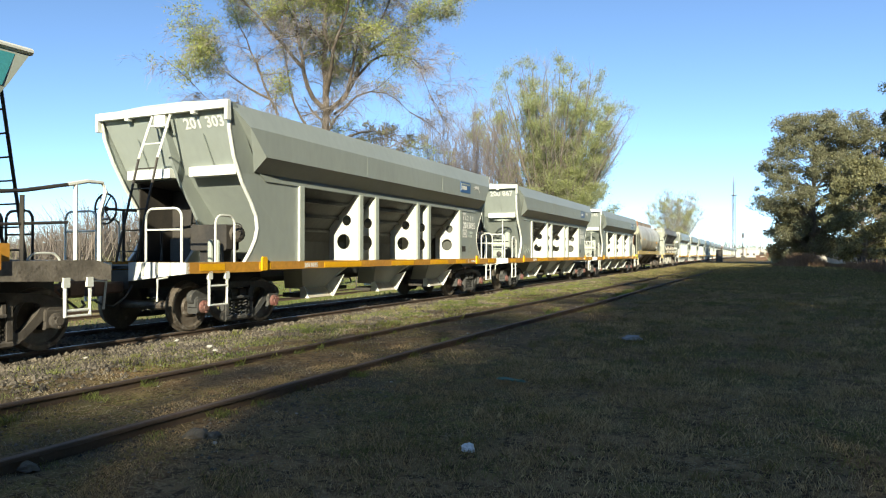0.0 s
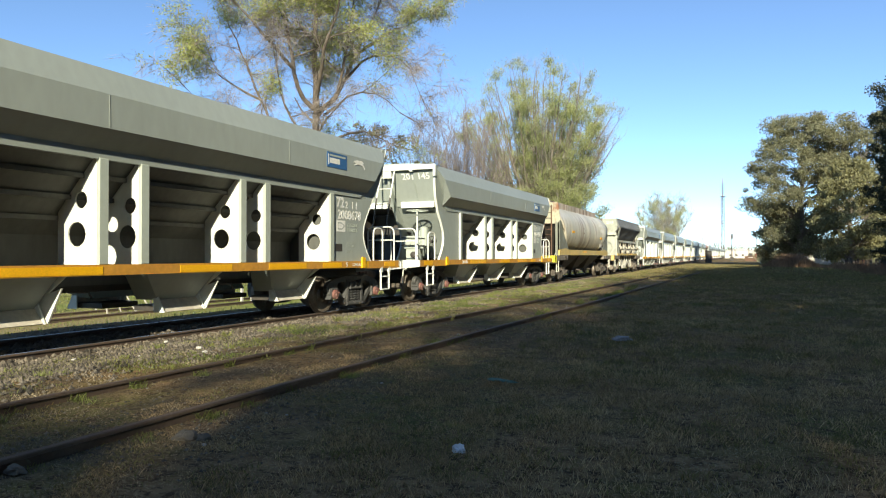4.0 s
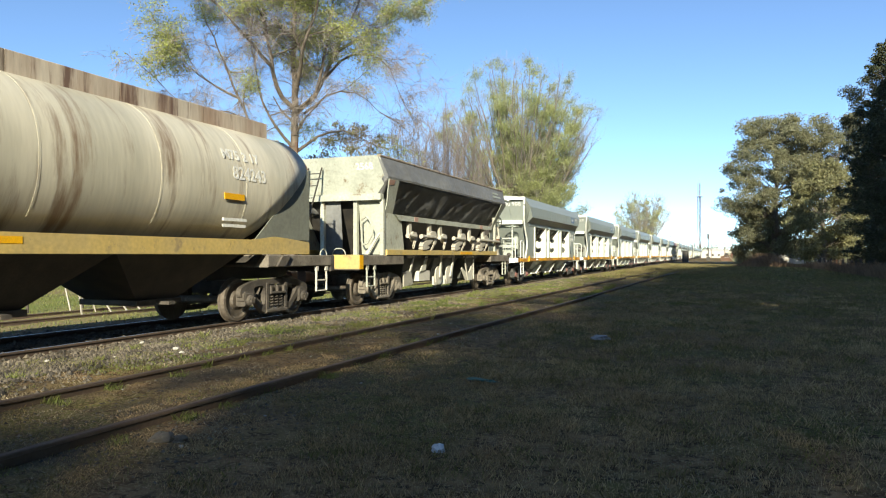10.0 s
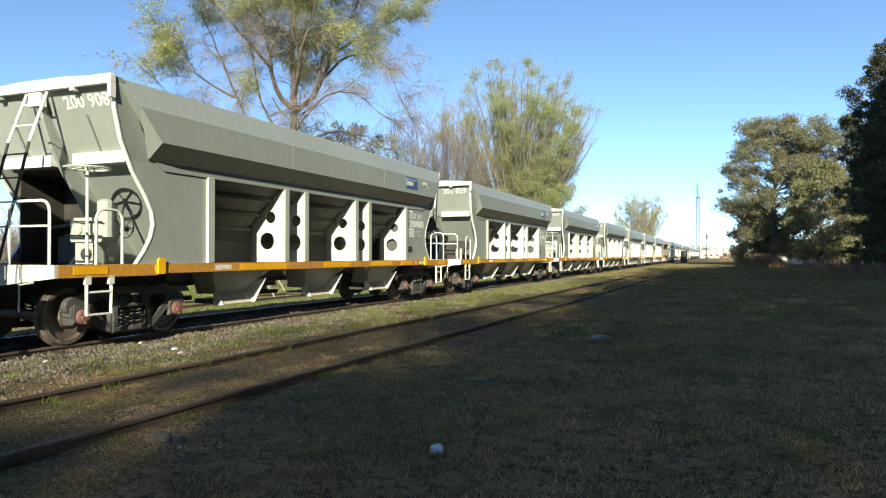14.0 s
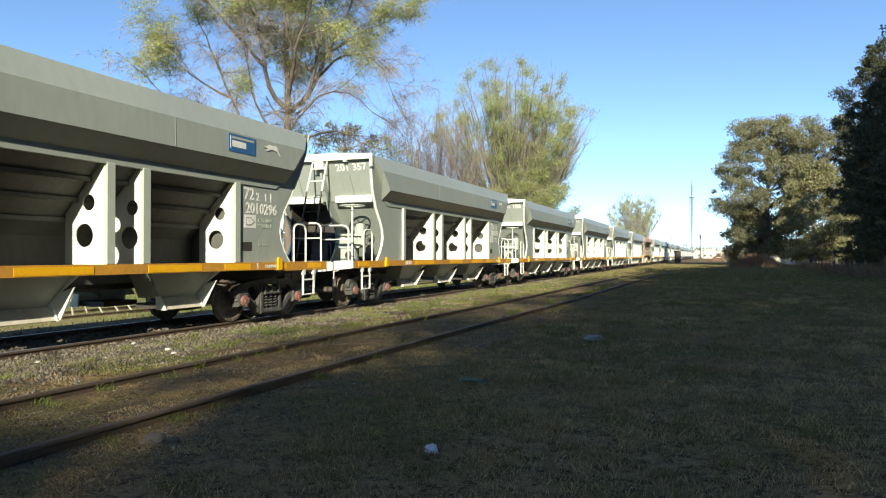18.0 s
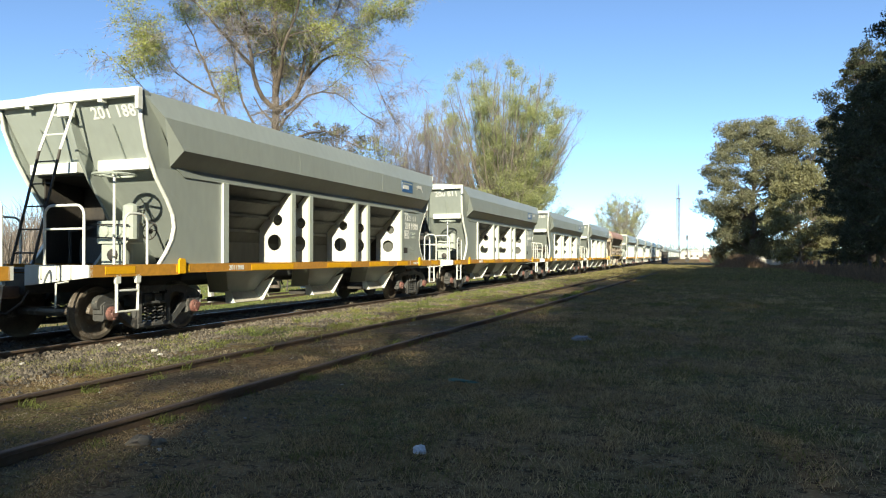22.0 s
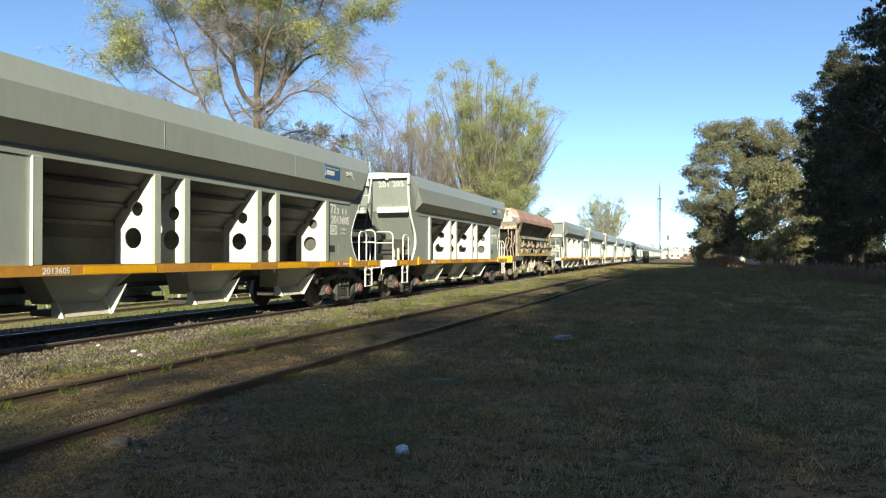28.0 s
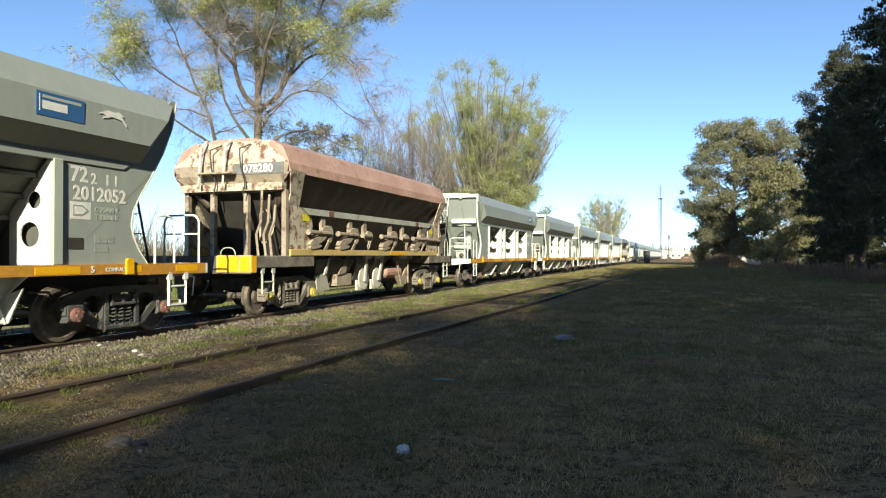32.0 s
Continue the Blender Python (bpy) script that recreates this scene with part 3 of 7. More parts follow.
def grey_hopper(end_kind):
    w = thing("hopper_wagon", "grey-green bogie hopper wagon with white ribs and orange sill, rolling past", "freight wagon", group="train")
    # upper shell: two leaning panels, the tucked-under band and the top chord
    for s in (-1, 1):
        sh = Shape()
        prof = [(1.63, 4.20, 6.75), (1.83, 3.78, 6.37), (1.84, 3.27, 5.91), (1.575, 2.99, 5.96), (1.545, 3.02, 5.90), (1.55, 3.3, 5.90), (1.60, 4.17, 6.65)]
        rings = [[(s * x, e * ye, z) for x, z, ye in prof] for e in (-1, 1)]
        sh.loft(rings)
        part("upper_side_panel", sh, GREY, w)
        ch = Shape().prism_x([(-5.82, 2.99), (-5.60, 2.845), (5.60, 2.845), (5.82, 2.99)], s * 1.50, s * 1.578)
        part("top_chord", ch, GREY, w)
        for yy in (-2.1, 2.3):
            part("weld_seam", Shape().sheet([(s * 1.832, yy, 3.77), (s * 1.832, yy + 0.015, 3.77), (s * 1.842, yy + 0.015, 3.28), (s * 1.842, yy, 3.28)], 0.004, (s, 0, 0)), GREY, w)
        # side sheets at both ends with their curved outline
        for e in (-1, 1):
            low = [(6.35, 2.95)] + EDGE[3:] + [(4.36, 1.26), (4.36, 2.95)]
            high = EDGE[:3] + [(6.35, 2.95), (5.70, 2.95), (5.92, 3.15), (6.34, 3.80), (6.60, 4.20)]
            p = Shape()
            for out in (low, high):
                pts = [(e * y, z) for y, z in out]
                plate(p, pts, [], lambda q: (s * (lean_x(q[1]) - 0.02), q[0], q[1]), lambda q: (s * lean_x(q[1]), q[0], q[1]))
            part("side_sheet", p, GREY, w)
            fl = Shape()
            path = [(e * y, z) for y, z in EDGE]
            ring = []
            for i, (y, z) in enumerate(path):
                x = s * lean_x(z)
                ring.append([(x + s * 0.010, y + e * 0.016, z), (x + s * 0.010, y - e * 0.012, z), (x - s * 0.06, y - e * 0.012, z), (x - s * 0.06, y + e * 0.016, z)])
            fl.loft(ring)
            part("edge_flange", fl, WHITE, w, "white edge flange")
    # roof, top rims
    part("roof", Shape().prism_y([(-1.58, 4.17), (1.58, 4.17), (1.2, 4.27), (0.5, 4.31), (-0.5, 4.31), (-1.2, 4.27)], -6.70, 6.70), GREY_PALE, w)
    for e in (-1, 1):
        rim = Shape().box(-1.70 if e < 0 else -1.60, 1.70 if e < 0 else 1.60, e * 6.78 - 0.06, e * 6.78 + 0.03, 4.08, 4.225 if e < 0 else 4.19, 0.015)
        for s in (-1, 1):
            for x in (0.85,):
                rim.box(s * x - 0.05, s * x + 0.05, e * 6.78 - 0.05, e * 6.78 + 0.05, 4.03, 4.10)
            if e < 0:
                rim.box(s * 1.66 - 0.035, s * 1.66 + 0.035, e * 6.79 - 0.05, e * 6.79 + 0.05, 3.86, 4.10)
        rim.box(-0.14, 0.14, e * 6.76 - 0.05, e * 6.76 + 0.06, 3.84, 4.10)
        part("top_rim", rim, WHITE, w, "white top rim")
    # slope sheets of the bays, in darker grey that paints in the recess shade
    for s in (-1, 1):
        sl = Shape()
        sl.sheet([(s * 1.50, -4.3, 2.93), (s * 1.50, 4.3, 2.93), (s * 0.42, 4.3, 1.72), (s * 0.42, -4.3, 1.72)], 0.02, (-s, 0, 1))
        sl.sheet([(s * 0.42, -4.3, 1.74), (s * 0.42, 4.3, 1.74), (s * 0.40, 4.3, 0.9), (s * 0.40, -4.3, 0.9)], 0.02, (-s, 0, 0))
        part("slope_sheet", sl, GREY_SHADE, w)
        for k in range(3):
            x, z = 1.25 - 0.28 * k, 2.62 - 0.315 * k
            part("stiffener", Shape().box(s * x - 0.04, s * x + 0.04, -4.3, 4.3, z - 0.05, z + 0.02), GREY_SHADE, w)
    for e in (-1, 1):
        part("bay_end_sheet", Shape().sheet([(-1.5, e * 4.34, 1.1), (1.5, e * 4.34, 1.1), (1.5, e * 4.34, 2.95), (-1.5, e * 4.34, 2.95)], 0.02, (0, e, 0)), GREY_SHADE, w)
    # posts, and cross plates with lightening holes
    for s in (-1, 1):
        for y in (-4.42, -1.98, -1.20, 1.18, 1.92, 4.30):
            part("side_post", Shape().box(min(s * 1.49, s * 1.60), max(s * 1.49, s * 1.60), y - 0.075, y + 0.075, 1.26, 2.86, 0.012), GREY_PALE, w)
        part("post_face", Shape().box(min(s * 1.51, s * 1.604), max(s * 1.51, s * 1.604), -4.512, -4.498, 1.265, 2.85), WHITE, w)
        for y in (-2.06, -1.28, 1.10, 1.84, 4.22):
            p = Shape()
            out = [(1.55, 1.26), (1.55, 2.86), (1.49, 2.86), (0.72, 2.08), (0.72, 1.26)]
            round_holes = [(s * 1.36, 2.20, 0.13), (s * 1.30, 1.70, 0.19)] if y in (-1.28, 1.84) else [(s * 1.22, 2.24, 0.13), (s * 1.13, 1.72, 0.19)]
            plate(p, [(s * a, b) for a, b in (out if s > 0 else out[::-1])], round_holes, lambda q: (q[0], y - 0.012, q[1]), lambda q: (q[0], y + 0.012, q[1]))
            part("cross_plate", p, WHITE, w, "white plate with round holes")
    # sills
    for s in (-1, 1):
        si = Shape().prism_x([(-7.70, 1.07), (-5.80, 1.07), (-5.50, 1.10), (5.50, 1.10), (5.80, 1.07), (7.70, 1.07), (7.70, 1.262), (-7.70, 1.262)], s * 1.47, s * 1.60)
        sill = part("side_sill", si, ORANGE, w, "orange side sill")
        for y, l in ((-7.10, 0.62), (-5.65, 0.34), (-2.8, 1.6), (0.2, 1.3), (2.6, 1.3), (4.30, 0.8), (5.88, 0.22), (7.15, 0.60)):
            part("reflector_strip", Shape().box(s * 1.602 - 0.004, s * 1.602 + 0.004, y - l / 2, y + l / 2, 1.115, 1.235), ORANGE_BRIGHT, sill)
        for y in (-5.70, 5.70):
            part("jacking_lug", Shape().prism_x([(y - 0.08, 1.09), (y + 0.08, 1.09), (y + 0.08, 1.32), (y + 0.05, 1.36), (y - 0.05, 1.36), (y - 0.08, 1.32)], s * 1.60, s * 1.64), ORANGE_BRIGHT, w)
    part("centre_sill", Shape().box(-0.22, 0.22, -7.70, 7.70, 0.78, 1.12, 0.02), DARK, w)
    for e in (-1, 1):
        part("floor_frame", Shape().box(-1.46, 1.46, *sorted((e * 4.55, e * 7.6)), 1.14, 1.20), DARK, w)
    # discharge chutes: throats that kick outwards to the outlets, with the cross plates carried on below
    for y in (-3.2, 0.0, 3.2):
        for s in (-1, 1):
            c = Shape().loft([[(s * x, y - a, z), (s * x, y + b, z), (s * (x - 0.5), y + b, z), (s * (x - 0.5), y - a, z)] for x, a, b, z in ((1.46, 1.05, 0.60, 1.12), (0.99, 0.36, 0.54, 0.62))])
            chute = part("discharge_chute", c, GREY, w)
            lip = Shape().sheet([(s * 0.99, y - 0.36, 0.635), (s * 0.99, y + 0.56, 0.635), (s * 1.18, y + 0.58, 0.42), (s * 1.18, y - 0.39, 0.42)], 0.02, (-s, 0, -0.6))
            part("outlet_lip", lip, DUSTY_WHITE, chute, "dusty white outlet lip")
            for yy in (y - 0.40, y + 0.57):
                cheek = Shape().prism([(s * 0.94, 0.80), (s * 1.06, 0.68), (s * 1.20, 0.41), (s * 0.96, 0.41)][::s], (lambda q: (q[0], yy - 0.012, q[1]), lambda q: (q[0], yy + 0.012, q[1])))
                part("outlet_cheek", cheek, WHITE, chute, "white outlet cheek plate")
            part("outlet_gate", Shape().box(*sorted((s * 0.40, s * 1.02)), y - 0.32, y + 0.50, 0.42, 0.52), DARK, chute)
            # added plate above the chute, only there to keep sun off it
            part("bay_floor", Shape().box(*sorted((s * 0.70, s * 1.48)), y - 1.0, y + 0.42, 1.19, 1.23), GREY_SHADE, w)
            fin = [(s * 0.80, 1.10), (s * 1.56, 1.10), (s * 1.18, 0.84), (s * 1.48, 0.93), (s * 1.19, 0.415), (s * 0.86, 0.415)]
            part("chute_gusset", Shape().prism(fin, (lambda q: (q[0], y + 0.61, q[1]), lambda q: (q[0], y + 0.634, q[1]))), WHITE, w, "white chute gusset")
        part("gate_rod", Shape().tube([(1.24, y + 0.9, 0.86), (1.24, y + 1.25, 0.84), (1.24, y + 1.3, 0.74)], 0.02, 5), DARK, w)
    # ends
    for e in (-1, 1):
        sl = Shape()
        sl.sheet([(-1.62, e * 6.74, 4.15), (1.62, e * 6.74, 4.15), (1.52, e * 6.15, 2.98), (-1.52, e * 6.15, 2.98)], 0.02, (0, -e, 0))
        sl.sheet([(0.04, e * 6.12, 2.99), (1.50, e * 6.12, 2.99), (1.50, e * 4.60, 1.30), (0.04, e * 4.60, 1.30)], 0.02, (0, -e, 0))
        for x in (-0.85, 0.85):
            sl.sheet([(x - 0.012, e * 6.545, 3.70), (x + 0.012, e * 6.545, 3.70), (x + 0.012, e * 6.20, 3.03), (x - 0.012, e * 6.20, 3.03)], 0.03, (0, e, 0))
        part("end_slope_sheet", sl, GREY, w)
        rib = Shape()
        rib.prism_x([(e * (y - 0.02), z - 0.05) for y, z in EDGE] + [(e * 4.6, 1.24), (e * 4.6, 1.6), (e * 5.9, 2.95)], -0.035, 0.035)
        part("centre_web", rib, GREY, w)
        for s in (-1, 1):
            part("white_ledge", Shape().box(min(s * 0.25, s * 1.42), max(s * 0.25, s * 1.42), e * 6.16 - 0.14, e * 6.16 + 0.14, 2.93, 3.12, 0.01), WHITE, w)
        bm_ = Shape()
        for s in (-1, 1):
            bm_.prism_y([(s * 1.60, 1.262), (s * 0.25, 1.262), (s * 0.25, 0.93), (s * 1.60, 1.07)][::s], e * 7.70 - 0.03, e * 7.70 + 0.05)
            for x in (0.62, 0.95, 1.25):
                bm_.box(s * x - 0.015, s * x + 0.015, e * 7.72, e * 7.72 + e * 0.05, 1.04, 1.25)
        part("end_beam", bm_, WHITE, w, "white end beam")
        # recess walls are near-black: its deep shade is put into the colour
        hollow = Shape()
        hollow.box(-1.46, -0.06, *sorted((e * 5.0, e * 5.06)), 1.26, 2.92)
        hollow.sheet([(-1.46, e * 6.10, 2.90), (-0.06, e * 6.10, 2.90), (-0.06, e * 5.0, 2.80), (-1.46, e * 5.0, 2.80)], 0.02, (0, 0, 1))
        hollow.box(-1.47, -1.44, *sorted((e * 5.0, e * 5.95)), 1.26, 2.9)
        part("equipment_recess", hollow, DARK, w, "equipment recess under the slope, walls dark for its deep shade")
        part("air_pipe", Shape().tube([(-1.2, e * 5.6, 1.26), (-1.2, e * 5.6, 1.9), (-0.3, e * 5.6, 2.0), (-0.3, e * 5.6, 1.26)], 0.04, 6), CAST, w)
        part("valve_box", Shape().box(-1.0, -0.45, *sorted((e * 5.2, e * 5.55)), 1.26, 1.75, 0.03), DARK, w)
        coupler(w, e * 7.70, e)
        # ladder down from the rim, white above and dark below
        lad = Shape()
        for x in (-0.20, 0.26):
            lad.tube([(x, e * 6.78, 4.08), (x * 1.05 + 0.02, e * 7.12, 3.2)], 0.025, 6)
        for k in range(2):
            u = (k + 0.6) / 2.4
            lad.tube([(-0.2, e * (6.78 + 0.34 * u), 4.08 - 0.88 * u), (0.26, e * (6.78 + 0.34 * u), 4.08 - 0.88 * u)], 0.014, 5)
        up = part("ladder", lad, WHITE, w, "white end ladder")
        low = Shape()
        for x in (-0.19, 0.29):
            low.tube([(x, e * 7.12, 3.2), (x, e * 7.62, 1.26)], 0.025, 6)
        for k in range(5):
            u = (k + 0.5) / 5
            low.tube([(-0.19, e * (7.12 + 0.5 * u), 3.2 - 1.94 * u), (0.29, e * (7.12 + 0.5 * u), 3.2 - 1.94 * u)], 0.014, 5)
        part("lower_ladder", low, DARK, up, "dark lower rungs")
        for s in (-1, 1):
            part("handrail", hoop(e * 7.68, *sorted((s * 0.62, s * 1.45)), 1.26, 2.20, 1.83, across=True), WHITE, w, "white tubular handrail")
            part("handrail", hoop(s * 1.50, *sorted((e * 6.92, e * 6.42)), 1.26, 2.12, 0), WHITE, w, "white tubular handrail")
            part("step", step(s * 1.57, *sorted((e * 7.15, e * 6.70)), 0.50, 1.08, 0.84), WHITE, w, "white hanging step")
            part("pull_rod", Shape().tube([(s * 1.15, e * 7.70, 1.0), (s * 1.15, e * 7.92, 0.98), (s * 1.12, e * 7.90, 0.60)], 0.018, 5), WHITE, w)
    if end_kind == 0:
        bx = Shape().box(0.45, 1.15, -6.50, -6.15, 1.62, 2.02, 0.03).box(0.52, 0.98, -6.46, -6.20, 1.26, 1.62).box(0.95, 1.2, -6.42, -6.20, 1.95, 2.22, 0.03)
        cab = part("brake_cabinet", bx, GREY_PALE, w, "pale grey brake cabinet")
        for x in (0.62, 0.92):
            part("cabinet_cover", Shape().turned([(-6.50, 0.0), (-6.50, 0.12), (-6.53, 0.11), (-6.54, 0.0)], 'y', (x, 0, 1.84), 12), GREY_PALE, cab)
        for z in (1.73, 1.96):
            part("control_rod", Shape().tube([(0.38, -6.56, z), (1.22, -6.56, z - 0.02)], 0.014, 5), DARK, cab)
        part("drain_cock", Shape().turned([(-6.44, 0.0), (-6.44, 0.12), (-6.50, 0.10), (-6.52, 0.0)], 'y', (0.78, 0, 1.42), 10), DARK, cab)
        part("brake_cylinder", Shape().turned([(1.70, 0.0), (1.70, 0.13), (2.28, 0.13), (2.32, 0.05), (2.32, 0.0)], 'z', (1.12, -6.40, 0), 12), GREY_PALE, w)
        part("brake_spindle", Shape().tube([(1.0, -6.65, 1.26), (1.0, -6.65, 2.78)], 0.025, 8), WHITE, w)
        hw = part("handwheel", handwheel(0.34), GREY_PALE, w, at=pose(1.0, -6.65, 2.80))
    else:
        part("air_reservoir", Shape().turned([(0.35, 0.0), (0.37, 0.13), (0.44, 0.17), (1.26, 0.17), (1.33, 0.13), (1.35, 0.0)], 'x', (0, -6.05, 1.80), 16), CAST, w)
        part("brake_cabinet", Shape().box(0.30, 1.20, -6.30, -5.95, 1.48, 1.98, 0.03).box(0.45, 1.05, -6.20, -6.0, 1.26, 1.48), DARK, w, "black brake equipment box")
        for x in (0.98, 1.14):
            part("valve_cylinder", Shape().turned([(1.26, 0.0), (1.26, 0.055), (1.62, 0.055), (1.68, 0.03), (1.68, 0.0)], 'z', (x, -6.48, 0), 10), GREY_PALE, w)
        part("brake_spindle", Shape().tube([(-0.6, -7.50, 2.25), (-0.6, -6.80, 2.25)], 0.025, 8).tube([(-0.6, -7.10, 1.26), (-0.6, -7.10, 2.25)], 0.03, 6), DARK, w)
        part("handwheel", handwheel(0.28), DARK, w, at=pose(-0.6, -7.50, 2.25, 90))
    part("side_handwheel", handwheel(0.16, 0.013), DARK, w, at=pose(1.25, -6.10, 1.85, 80, 0, 0))
    for y in (-5.95, 5.95):
        bogie_parts(w, y, REDCAP, SLATE)
    # blue panel with two plain bars of lettering, running-hound mark, stencils
    for s in (1,):
        sign = part("sign_panel", Shape().box(1.834, 1.846, 3.70, 4.53, 3.40, 3.74), BLUE, w, "blue company panel with white bars")
        part("bar", Shape().box(1.846, 1.849, 3.80, 4.47, 3.652, 3.695), GREY_PALE, sign)
        part("bar", Shape().box(1.846, 1.849, 3.80, 4.22, 3.495, 3.615), LETTER, sign)
        part("bar", Shape().box(1.846, 1.849, 3.745, 3.760, 3.46, 3.70), LETTER, sign)
        hound = [(0, .02), (.12, .07), (.2, .10), (.34, .09), (.44, .11), (.50, .08), (.56, .05), (.50, .045), (.58, -.04), (.63, -.10), (.60, -.10), (.50, -.02), (.40, .0), (.28, .01), (.20, -.02), (.08, -.04), (.16, .01), (.08, .035)]
        part("running_hound_mark", Shape().prism(hound, (lambda p: (1.842, 4.80 + p[0] * 0.95, 3.60 + p[1]), lambda p: (1.848, 4.80 + p[0] * 0.95, 3.60 + p[1]))), LETTER, w)
        panel = part("stencil_panel", Shape().box(1.552, 1.555, 4.55, 4.94, 1.97, 2.24), LETTER, w)
        part("stencil_arrow", Shape().prism_x([(4.60, 2.02), (4.78, 2.02), (4.91, 2.105), (4.78, 2.19), (4.60, 2.19)], 1.555, 1.558), GREY, panel)
        part("arrow_fill", Shape().prism_x([(4.63, 2.045), (4.77, 2.045), (4.86, 2.105), (4.77, 2.165), (4.63, 2.165)], 1.558, 1.561), LETTER, panel)
        part("load_text", words("C 75000 K", 0.115, GREY_PALE), None, w, at=on_side(5.27, 2.135, 1.556))
        part("load_text", words("T 23800 K", 0.115, GREY_PALE), None, w, at=on_side(5.27, 2.015, 1.556))
        for y0, y1, z0, z1 in ((5.02, 5.14, 1.60, 1.73), (5.16, 5.42, 1.675, 1.73), (5.16, 5.28, 1.60, 1.66), (5.30, 5.42, 1.60, 1.66), (5.02, 5.30, 1.46, 1.53)):
            part("stencil_bar", Shape().box(1.552, 1.555, y0, y1, z0, z1), STENCIL, w)
        part("dark_label", Shape().box(1.552, 1.556, 4.50, 4.80, 1.50, 1.68), DARK, w)
        part("sill_text", words("5", 0.15, LETTER), None, w, at=on_side(4.94, 1.175, 1.607))
        part("sill_text", words("COMP.ALTO", 0.095, LETTER), None, w, at=on_side(5.46, 1.17, 1.607))
        part("class_number", words("72", 0.34, LETTER), None, w, at=on_side(4.72, 2.66, 1.556))
        part("class_number", words("2", 0.23, LETTER), None, w, at=on_side(5.0, 2.62, 1.556))
        part("class_number", words("1 1", 0.24, LETTER), None, w, at=on_side(5.37, 2.62, 1.556))
    return w


def number_on(w, end_no, side_no):
    """Stencilled numbers on the end sheet and the side of one grey wagon."""
    a = words(end_no, 0.30, LETTER)
    tilt = math.degrees(math.atan2(0.60, 1.17))
    part("end_number", a, None, w, at=pose(0.93, -6.613, 3.885, 90 + tilt, 0, 0))
    part("side_number", words(side_no, 0.31, LETTER), None, w, at=on_side(5.14, 2.37, 1.556))
    part("sill_number", words(side_no, 0.14, LETTER), None, w, at=on_side(-4.1, 1.17, 1.605))


CAPS_YELLOW = material("yellow_axle_cap", (0.50, 0.42, 0.08), (0.35, 0.28, 0.08), 6.0, 0.6, bump=0.2, fine=25)


